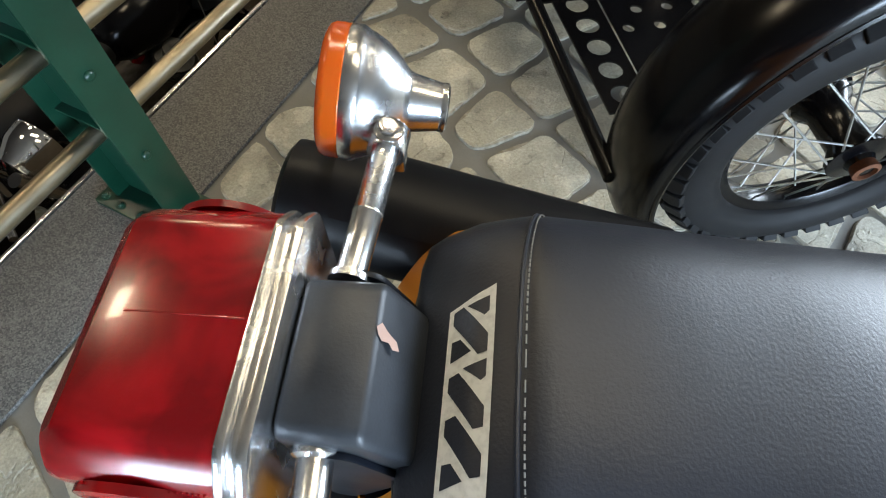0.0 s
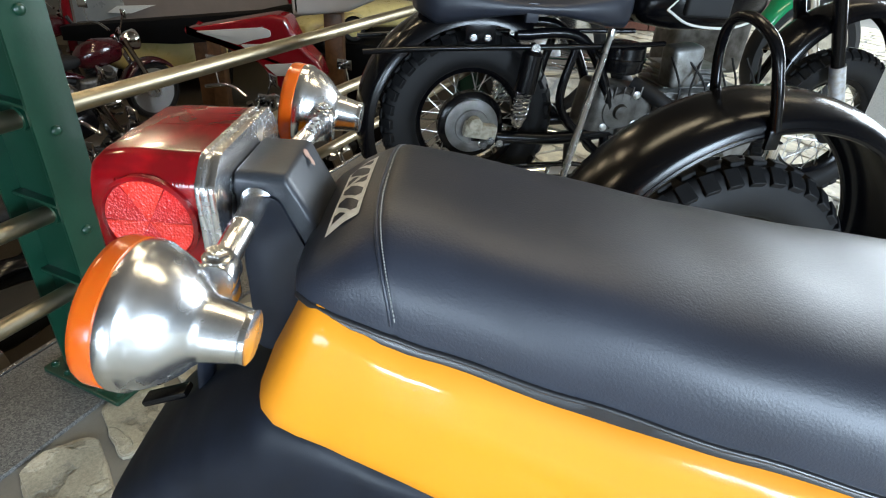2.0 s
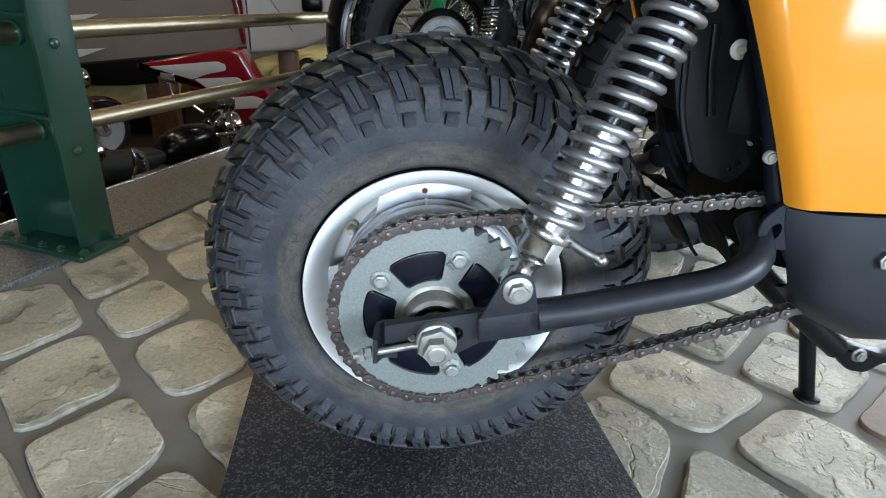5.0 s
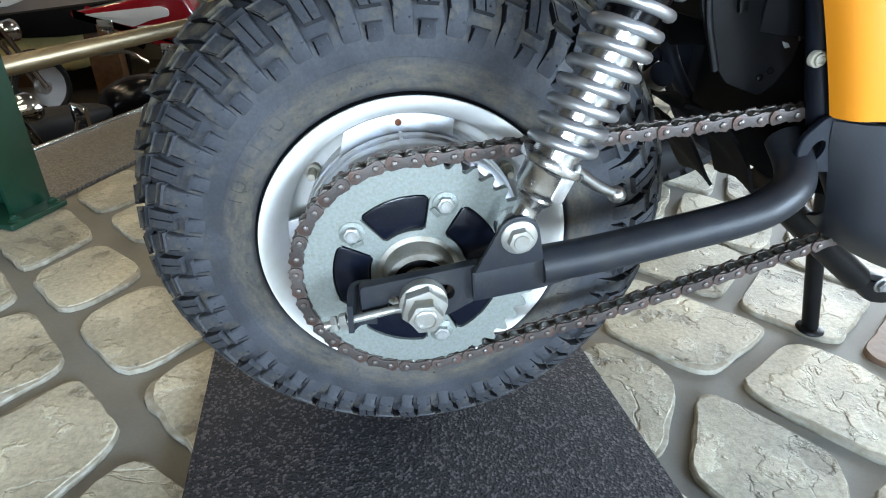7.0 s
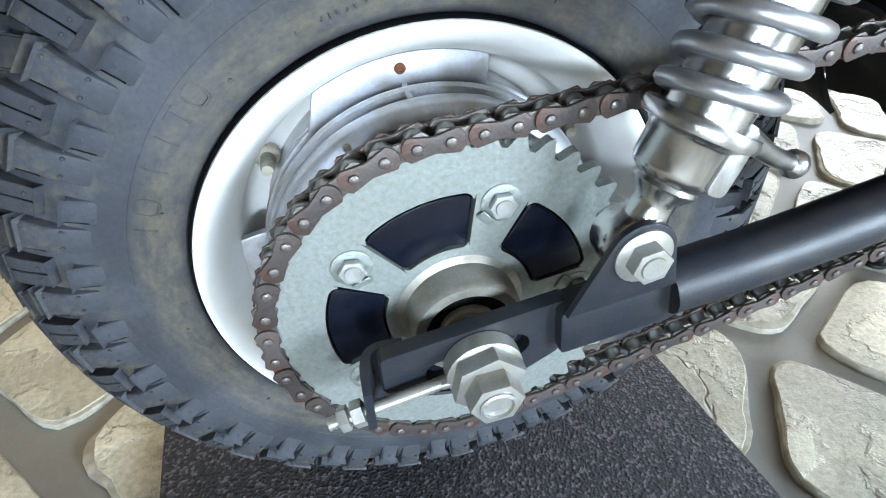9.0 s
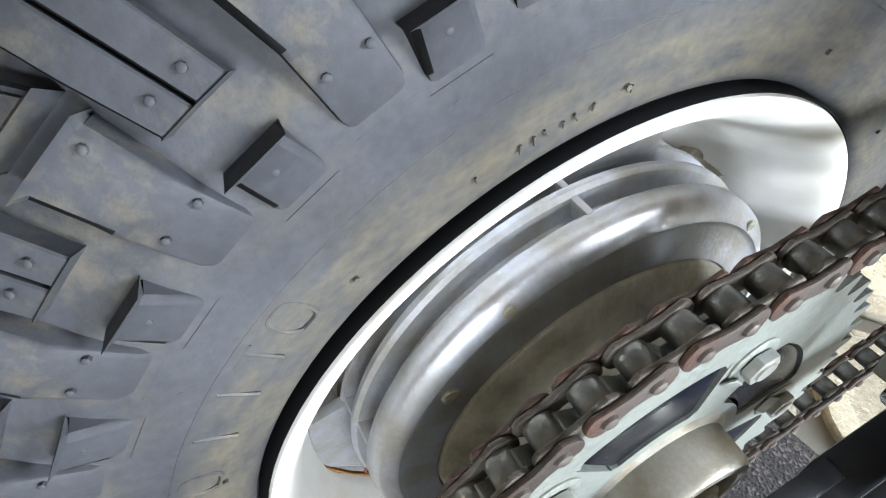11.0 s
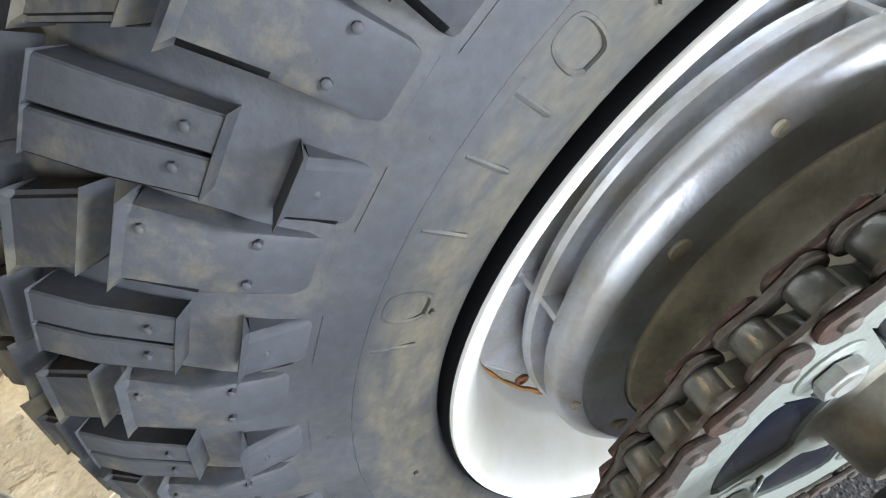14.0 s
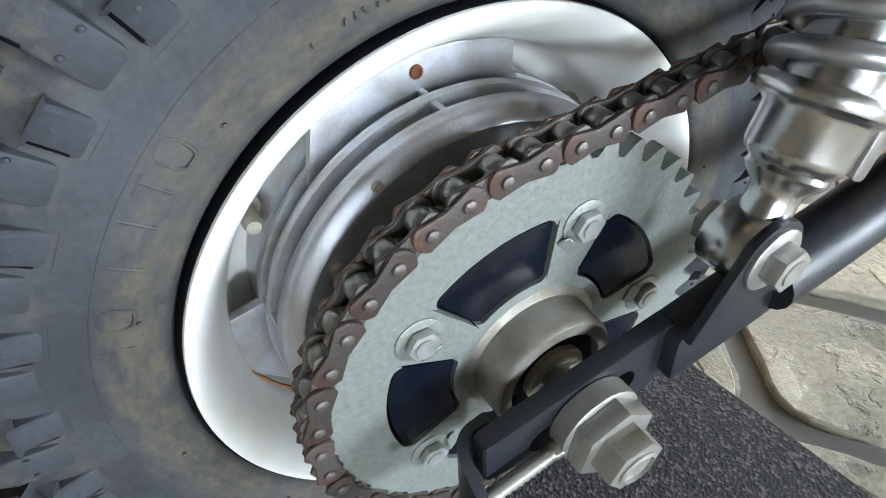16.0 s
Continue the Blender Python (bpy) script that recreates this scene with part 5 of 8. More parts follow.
# lower tail of the inner guard, a torn rubber flap
for y0, pts in ((0.010, ((0.200, 0.340), (0.232, 0.322), (0.262, 0.296), (0.276, 0.270))), (0.045, ((0.206, 0.318), (0.226, 0.302), (0.246, 0.282), (0.262, 0.262)))):
    bm = bmesh.new()
    rows = []
    for k, p in enumerate(smooth_line([(x, y0, z) for x, z in pts], 4)):
        rows.append([p + Vector((0.016 * math.sin(j * 0.7 + k * 0.3) * 0.15, 0.012 * j, 0.004 * math.sin(j + k * 0.5))) for j in range(6)])
    sheet(bm, rows, 0.003)
    part("rubber_flap", bm, DARK, bike, "black rubber mud flap")
bm = bmesh.new()
block(bm, (0.33, MID, 0.49), (0.22, 0.17, 0.20), None, 0.02)
# this block is added to keep the gap behind the guard dark
block(bm, (0.262, MID, 0.468), (0.10, 0.10, 0.12), None, 0.02)
block(bm, (0.365, MID, 0.335), (0.165, 0.19, 0.12), None, 0.03)
part("airbox", bm, DARK, bike, "black airbox and engine")

# added sheet in place of the shade inside the far side cover
bm = bmesh.new()
slab(bm, [(0.2585, 0.357), (0.45, 0.357), (0.45, 0.505), (0.1905, 0.505)], 0.010, xz(0.158), bevel=0.002)
part("dark_gap_sheet", bm, DARK, bike, "added dark sheet hiding the inside of the far cover")

# seat
def seat_section(x):
    """Half width, base and crown heights at x."""
    return lerp_table([(-0.0660, 0.034, 0.7090, 0.7120), (-0.0646, 0.0640, 0.7082, 0.7180), (-0.0612, 0.0745, 0.7075, 0.7250), (-0.0500, 0.0818, 0.7055, 0.7345), (-0.0350, 0.0875, 0.7030, 0.7455), (-0.0200, 0.0900, 0.6995, 0.7535), (-0.0100, 0.0920, 0.6970, 0.7560), (0.02, 0.0945, 0.6890, 0.7530), (0.10, 0.1020, 0.6690, 0.7385), (0.20, 0.1130, 0.6470, 0.7190), (0.30, 0.1230, 0.6260, 0.7050), (0.45, 0.135, 0.606, 0.690)], x)


def seat_point(x, a):
    """A place on the seat's skin; a runs from 0 at the near base over the crown to 1."""
    w, lo, hi = seat_section(x)
    t = math.pi * (1 - a)
    c, s = math.cos(t), math.sin(t)
    e = 2 / 3.1
    y = w * math.copysign(abs(c) ** e, c) * (1 - 0.05 * abs(s))
    z = lo + (hi - lo) * abs(s) ** e
    return Vector((x, MID + y, z))


bm = bmesh.new()
rings = []
for x in [-0.0660, -0.0650, -0.0640, -0.0625, -0.0600, -0.0560, -0.05, -0.0425, -0.035, -0.027, -0.0215, -0.0190, -0.0170, -0.0150, -0.012, -0.006, 0.0, 0.01] + [0.02 + 0.02 * k for k in range(22)]:
    dip = 0.0009 if abs(x + 0.0170) < 1e-6 else 0.0
    ring = []
    for k in range(41):
        p = seat_point(x + 0.016 * (1 - math.sin(math.pi * k / 40)) * min(1.0, max(0.0, (x + 0.066) / 0.05)), k / 40)
        ring.append(p - Vector((0, 0, dip)) + Vector((0, (MID - p.y) * dip * 6, 0)))
    rings.append(ring)
add_ring_strip(bm, rings, closed_rings=True, cap=True)
seat = part("seat", bm, VINYL, bike, "black grained vinyl seat with a stitched rear panel", 60)


def seam_point(x, a):
    return seat_point(x + 0.016 * (1 - math.sin(math.pi * a)), a)


bm = bmesh.new()
tube(bm, [seam_point(-0.0198, 0.01 + 0.98 * k / 90) + Vector((0, 0, 0.0002)) for k in range(91)], 0.0011, 8)
part("seam_welt", bm, VINYL, seat)
bm = bmesh.new()
for k in range(92):
    a, off = 0.02 + 0.96 * k / 92, -0.0172
    p, q = seam_point(off, a), seam_point(off, a + 0.0068)
    up = Vector((0, (p.y - MID) * 0.004, 0.0004))
    tube(bm, [p + up, q + up], 0.00042, 5)
st = part("stitching", bm, THREAD, seat, "pale grey stitching")
tagged(st, kind="stuff")
# printed emblem on the rear slope: a slanting white frame with black fields between its strokes


def on_slope(u, v, lift):
    """u across the seat (0 near to 1 far), v down the slope (0 at the top to 1)."""
    y = (0.0185 + 0.0845 * u) * (1 - v) + (0.0110 + 0.0815 * u) * v
    x = -0.0293 - 0.0187 * v
    w, lo, hi = seat_section(x)
    c = (y - MID) / (w * 0.97)
    return Vector((x, y, lo + (hi - lo) * (1 - abs(c) ** 3.1) ** (1 / 3.1) + lift))


def printed(bm, corners, lift, K):
    """A printed quadrilateral, laid on the slope in small faces."""
    a, b, c, d = (Vector(q) for q in corners)
    g = [[bm.verts.new(on_slope(*((a.lerp(b, i / K)).lerp(d.lerp(c, i / K), j / K)), lift)) for j in range(K + 1)] for i in range(K + 1)]
    for i in range(K):
        for j in range(K):
            bm.faces.new((g[i][j], g[i + 1][j], g[i + 1][j + 1], g[i][j + 1]))


bm = bmesh.new()
printed(bm, [(0, 0), (1, 0), (1, 1), (0, 1)], 0.0007, 18)
emblem = part("emblem", bm, WHITEINK, seat, "white printed emblem of slanting strokes")
WIDE = [(0.0, 0.90), (0.07, 0.90), (0.07, 0.70), (-0.16, 0.13), (-0.25, 0.13), (-0.24, 0.33)]
UPPER = [(0.0, 0.90), (0.11, 0.90), (0.10, 0.72), (0.0, 0.47)]
LOWER = [(0.0, 0.62), (-0.015, 0.13), (-0.10, 0.13), (-0.11, 0.23)]
for u, cell in ((0.11, UPPER), (0.35, WIDE), (0.555, WIDE), (0.635, LOWER), (0.70, UPPER), (0.905, WIDE), (0.965, LOWER)):
    p = [(u + du, v) for du, v in cell]
    bm = bmesh.new()
    if len(p) == 6:
        printed(bm, (p[0], p[1], p[2], p[5]), 0.0010, 4)
        printed(bm, (p[5], p[2], p[3], p[4]), 0.0010, 4)
    else:
        printed(bm, p, 0.0010, 4)
    part("emblem_field", bm, VINYL, emblem, "black field between white strokes")
# rubber strip between seat and panels
bm = bmesh.new()
pts = []
for k in range(61):
    x = 0.44 - (0.44 + 0.060) * k / 60
    w, lo, hi = seat_section(x)
    pts.append(Vector((x, MID - w - 0.0005, lo - 0.0010)))
back = [other_side(p) for p in pts[::-1]]
tube(bm, pts + [Vector((-0.0665, MID - 0.03, 0.7065)), Vector((-0.0665, MID + 0.03, 0.7065))] + back, 0.0020, 10)
part("seat_piping", bm, PIPING, seat, "black piping along the seat base")
for side in (0, 1):
    grid = []
    for k in range(61):
        x = 0.44 - 0.49 * k / 60
        w, lo, hi = seat_section(x)
        zt = panel_top(x)
        row = [(x, MID - w + 0.003, lo + 0.001), (x, MID - w - 0.0005, lo - 0.002), (x, MID - w - 0.0012, lo * 0.5 + zt * 0.5 - 0.003), (x, MID - w - 0.0008, zt - 0.007)]
        grid.append([other_side(p) if side else Vector(p) for p in row])
    bm = bmesh.new()
    sheet(bm, grid, -0.002 if side else 0.002)
    part("seat_base_strip", bm, PIPING, seat, "dark grey rubber strip under the seat")
bm = bmesh.new()
add_ring_strip(bm, [[Vector((x, MID + s * (plan_y(x) - 0.02), z)) for s, z in ((-1, panel_top(x) - 0.004), (1, panel_top(x) - 0.004), (1, panel_low(x) + 0.012), (-1, panel_low(x) + 0.012))] for x in (-0.030, 0.0, 0.1, 0.2, 0.3, 0.44)])
part("seat_pan", bm, DARK, bike, "black seat pan")

# tail lamp bracket
bm = bmesh.new()
rings = []
for x, w, lo, hi in ((-0.1065, 0.0295, 0.690, 0.7575), (-0.1055, 0.0312, 0.687, 0.7600), (-0.1035, 0.0318, 0.686, 0.7612), (-0.0760, 0.0325, 0.672, 0.7612), (-0.0742, 0.0325, 0.671, 0.7604), (-0.0728, 0.0325, 0.670, 0.7585), (-0.0590, 0.0318, 0.664, 0.7330), (-0.0572, 0.0312, 0.662, 0.7285), (-0.0565, 0.0300, 0.66, 0.7240)):
    c = 0.0065
    rings.append([Vector((x, MID - 0.003 + y, z)) for y, z in ((-w, lo), (-w, hi - c), (-w + 0.12 * c, hi - 0.55 * c), (-w + 0.5 * c, hi - 0.14 * c), (-w + c, hi), (w - c, hi), (w - 0.5 * c, hi - 0.14 * c), (w - 0.12 * c, hi - 0.55 * c), (w, hi - c), (w, lo))])
add_ring_strip(bm, rings)
bracket = part("lamp_bracket", bm, WORNGREY, bike, "dark grey plastic tail lamp bracket with chipped paint", 62)
for side in (0, 1):
    def sd(p):
        return other_side(p) if side else Vector(p)
    bm = bmesh.new()
    slab(bm, rounded([(-0.1030, 0.7420), (-0.095, 0.7500), (-0.079, 0.7480), (-0.0600, 0.7050), (-0.0720, 0.6750), (-0.0920, 0.6270), (-0.1040, 0.6330), (-0.1035, 0.690)], 0.006), 0.0030, lambda a, b, w: sd((a, 0.0265 + w, b)), bevel=0.0007)
    part("side_plate", bm, SATIN, bracket, "dark painted side plate")
bm = bmesh.new()
slab(bm, [(-0.005, 0.0022), (-0.003, 0.0045), (0.0005, 0.0012), (0.0042, -0.0008), (0.0058, -0.0040), (0.0030, -0.0046), (0.0008, -0.0022), (-0.0022, -0.0026), (-0.0040, -0.0006)], 0.0010, lambda u, v, w: (-0.0705 + u * 0.8, 0.0715 + v, 0.7566 - u * 0.75 + w))
part("paint_chip", bm, surface("bare_plastic", (0.45, 0.28, 0.22), 0.6), bracket, "chipped patch")

bm = bmesh.new()
sheet(bm, [[Vector((-0.102, 0.112, 0.722)), Vector((-0.090, 0.117, 0.716))], [Vector((-0.094, 0.104, 0.718)), Vector((-0.082, 0.108, 0.712))], [Vector((-0.078, 0.094, 0.705)), Vector((-0.073, 0.092, 0.700))]], 0.0012)
part("pale_tab", bm, PAPERWHITE, bracket, "pale plastic tab")

# tail lamp: chrome base ring, tall red lens with a round reflector in each side
def octo(w, h, c, dz=0.0):
    return [(-w, -h), (w, -h), (w, h - c), (w - c, h), (-w + c, h), (-w, h - c)]


LZ = 0.7385
lamp = None
for x0, x1, g in ((-0.1148, -0.1185, 0.0), (-0.1108, -0.1150, 0.0020), (-0.1065, -0.1110, 0.0)):
    bm = bmesh.new()
    slab(bm, rounded(octo(0.0585 - g, 0.0375 - g, 0.0145), 0.005), x0 - x1, lambda u, v, w: (x1 + w, MID + u, LZ + v), bevel=0.0012)
    if lamp:
        part("chrome_trim", bm, POLISHED, lamp)
    else:
        lamp = part("tail_lamp", bm, POLISHED, bike, "square red tail lamp with a chrome base")
bm = bmesh.new()
rings = []
for x, w, lo, hi, c in ((-0.1185, 0.0560, -0.037, 0.0365, 0.0125), (-0.1280, 0.0560, -0.037, 0.0365, 0.0125), (-0.158, 0.0550, -0.037, 0.0358, 0.0125), (-0.1730, 0.0550, -0.037, 0.0335, 0.0115), (-0.1790, 0.0540, -0.037, 0.0285, 0.0100), (-0.1820, 0.0515, -0.035, 0.0190, 0.0090)):
    ring = []
    for u, v in rounded([(-w, lo), (w, lo), (w, hi - c), (w - c, hi), (-w + c, hi), (-w, hi - c)], 0.005, 3):
        ring.append(Vector((x - 0.0055 * (1 - (u / 0.056) ** 2) * min(1.0, (-0.1185 - x) / 0.05), MID + u, LZ + v)))
    rings.append(ring)
add_ring_strip(bm, rings)
lens = part("red_lens", bm, REDLENS, lamp, "dark red ribbed lens", 30)
for k in range(22):
    bm = bmesh.new()
    tube(bm, [(-0.122 - 0.0020 * k, MID - 0.0552, LZ + 0.0235), (-0.122 - 0.0020 * k, MID - 0.0552, LZ - 0.034)], 0.0006, 5)
    part("lens_rib", bm, REDLENS, lens)
bm = bmesh.new()
tube(bm, [(-0.120, MID + 0.002, LZ + 0.0364), (-0.163, MID + 0.002, LZ + 0.0354), (-0.178, MID + 0.002, LZ + 0.0300)], 0.0006, 6)
part("lens_seam", bm, REDLENS, lens)
for side in (0, 1):
    c = Vector((-0.1480, MID + (1 if side else -1) * 0.0545, LZ - 0.0015))
    ax = Vector((-0.02, 1 if side else -1, 0)).normalized()
    bm = bmesh.new()
    lathe(bm, [(0.0285, 0), (0.0285, 0.0035), (0.0265, 0.0045), (0.0255, 0.0035), (0.0255, 0.0005)], c, ax, 40)
    rr = part("reflector_rim", bm, REDLENS, lamp)
    s = Vector((1, 0, 0))
    u = Vector((0, 0, 1))
    for k in range(6):
        bm = bmesh.new()
        out = [(0, 0)] + [(0.0252 * math.cos(radians(60 * k + q + 1)), 0.0252 * math.sin(radians(60 * k + q + 1))) for q in range(0, 59, 8)] + [(0.0252 * math.cos(radians(60 * k + 59)), 0.0252 * math.sin(radians(60 * k + 59)))]
        slab(bm, out, 0.0012, lambda a, b, w: c + s * a + u * b + ax * (0.0018 + w))
        part("reflector_segment", bm, REFLEX if k % 2 else REFLEX2, rr, "bright red reflector segment")

# turn indicators on chrome stalks
for side in (0, 1):
    def sd(p):
        return other_side(p) if side else Vector(p)
    C = sd((-0.1070, -0.0770, 0.7395 + 0.006 * side))
    ax = Vector((1, 0.03 if side else -0.03, -0.16)).normalized()
    bm = bmesh.new()
    lathe(bm, [(0.0335, -0.006), (0.0345, -0.004), (0.0345, 0.001), (0.0335, 0.003), (0.0327, 0.004), (0.0318, 0.007), (0.0285, 0.0135), (0.0232, 0.0200), (0.0182, 0.0245), (0.0160, 0.0268), (0.0153, 0.0290), (0.0126, 0.0440), (0.0129, 0.0446), (0.0129, 0.0470), (0.0114, 0.0480), (0.0, 0.0480)], C, ax, 48)
    sig = part("indicator", bm, POLISHED, bike, "round amber indicator in a chromed cone housing", 35)
    bm = bmesh.new()
    lathe(bm, [(0.0330, -0.005), (0.0343, -0.006), (0.0342, -0.0125), (0.0332, -0.0152), (0.0305, -0.0168), (0.0150, -0.0178), (0.0, -0.0180)], C, ax, 48)
    part("amber_lens", bm, AMBER, sig, "amber indicator lens", 50)
    a, b = sd((-0.0925, 0.0310, 0.7440)), sd((-0.0860, -0.0560, 0.7440))
    bm = bmesh.new()
    d = (b - a).normalized()
    lathe(bm, [(0.0094, 0), (0.0094, 0.003), (0.0070, 0.0045), (0.0070, 0.034), (0.0074, 0.0345), (0.0074, 0.0360), (0.0070, 0.0365), (0.0070, 0.074)], a, d, 24)
    part("stalk", bm, POLISHED, sig, "chrome stalk")
    bm = bmesh.new()
    k = sd((-0.0860, -0.0475, 0.7440))
    lathe(bm, [(0.0092, -0.008), (0.0098, -0.007), (0.0098, 0.007), (0.0092, 0.008)], k, d, 24)
    block(bm, k + Vector((0.002, 0, -0.010)), (0.012, 0.013, 0.012), None, 0.002)
    hex_bolt(bm, k + Vector((0.001, 0, 0.0090)), (0.05, 0, 1), 0.0055, 0.003, 0.0075)
    part("clamp", bm, DULLCHROME, sig, "clamp with screw")

# rear mudguard
MG = [(-0.2330, 0.058, 0.4700, 0.4760), (-0.2290, 0.066, 0.4690, 0.4850), (-0.2200, 0.071, 0.4690, 0.4960), (-0.2050, 0.074, 0.4715, 0.5150), (-0.1830, 0.078, 0.4850, 0.5410), (-0.1600, 0.081, 0.4980, 0.5660), (-0.1300, 0.085, 0.5150, 0.5950), (-0.09, 0.092, 0.5320, 0.6200), (-0.05, 0.097, 0.5430, 0.6085), (0.0, 0.102, 0.5490, 0.5855), (0.05, 0.105, 0.5500, 0.5650), (0.080, 0.107, 0.5480, 0.5530)]
bm = bmesh.new()
grid = []
for k in range(36):
    x = -0.2330 + 0.313 * k / 35
    w, lo, hi = lerp_table(MG, x)
    row = []
    for j in range(25):
        t = math.pi * j / 24
        c, s = math.cos(t), math.sin(t)
        e = 0.75 - 0.45 * min(1.0, max(0.0, (x + 0.14) / 0.09))
        row.append((x, MID - w * math.copysign(abs(c) ** e, c), lo + (hi - lo) * abs(s) ** e))
    grid.append(row)
sheet(bm, grid, 0.0025)
mud = part("rear_mudguard", bm, SATIN, bike, "matt black plastic rear mudguard", 60)
bm = bmesh.new()
tube(bm, smooth_line([(-0.158, 0.048, 0.548), (-0.155, 0.048, 0.585), (-0.147, 0.048, 0.618), (-0.132, 0.048, 0.632), (-0.105, 0.048, 0.640)], 5), 0.0075, 10, flat=0.35)
part("plate_holder", bm, SATIN, mud, "bent black strap of a plate holder")
bm = bmesh.new()
block(bm, (-0.190, 0.045, 0.556), (0.040, 0.014, 0.006), Matrix.Rotation(radians(-22), 4, "Y"), 0.002)
part("mudguard_clip", bm, GLOSS, mud, "black clip")

# exhaust silencer on the far side
bm = bmesh.new()
lathe(bm, [(0.0, 0.008), (0.018, 0.008), (0.020, 0.0), (0.034, 0.0), (0.040, 0.004), (0.0415, 0.020), (0.0418, 0.026), (0.0415, 0.027), (0.0425, 0.05), (0.0425, 0.30), (0.036, 0.34), (0.02, 0.37), (0.02, 0.55)], (-0.178, 0.222, 0.628), (0.972, -0.08, -0.205), 40)
exh = part("exhaust_silencer", bm, BLACKPIPE, bike, "matt black exhaust silencer with a flat heat shield")
bm = bmesh.new()
grid = []
for k in range(12):
    x = -0.135 + 0.022 * k
    row = []
    for j in range(9):
        a = radians(20 + 14 * j)
        c = Vector((x, 0.222 - 0.082 * (x + 0.178), 0.628 - 0.211 * (x + 0.178)))
        row.append(c + Vector((0, math.cos(a), math.sin(a))) * 0.0475)
    grid.append(row)
sheet(bm, grid, 0.002)
part("heat_shield", bm, BLACKPIPE, exh)

# stand
bm = bmesh.new()
tube(bm, [(0.440, 0.138, 0.30), (0.490, 0.150, 0.126), (0.531, 0.155, 0.004)], 0.0098, 14)
lathe(bm, [(0.0, 0.002), (0.016, 0.002), (0.017, 0.004), (0.016, 0.007), (0.011, 0.009)], (0.531, 0.155, 0), (0, 0, 1), 20)
part("stand_leg", bm, BLACKPIPE, bike, "black steel stand leg with a round foot")
bm = bmesh.new()
tube(bm, smooth_line([(0.29, 0.028, 0.276), (0.330, 0.03, 0.244), (0.378, 0.03, 0.206), (0.428, 0.03, 0.168)], 4), 0.0125, 14)
part("lower_frame_tube", bm, BLACKPIPE, bike)
bm = bmesh.new()
slab(bm, rounded([(0.412, 0.176), (0.436, 0.178), (0.470, 0.168), (0.60, 0.176), (0.60, 0.150), (0.478, 0.155), (0.462, 0.142), (0.442, 0.145), (0.428, 0.158)], 0.006), 0.016, xz(0.020), bevel=0.004)
rest_ = part("footrest_bracket", bm, BLACKPIPE, bike, "black cast footrest bracket")
bm = bmesh.new()
hex_bolt(bm, (0.446, 0.020, 0.166), (0, -1, 0), 0.006, 0.004, 0.008)
part("bracket_bolt", bm, GREYALLOY, rest_)

# ---------------------------------------------------------------- black motorcycle with a sidecar chassis
outfit = root_at("sidecar_motorcycle", 0.05, 1.43, 0.0, "black vintage motorcycle with a bare sidecar chassis", "motorcycle", "", 14.0)


def lpart(name, bm, mat, parent, label="", smooth=40):
    """Like part(), but the bmesh is already in the thing's own axes."""
    ob = new(name, mesh_of(name, bm, mat, smooth))
    ob.parent = parent
    return tagged(ob, label)


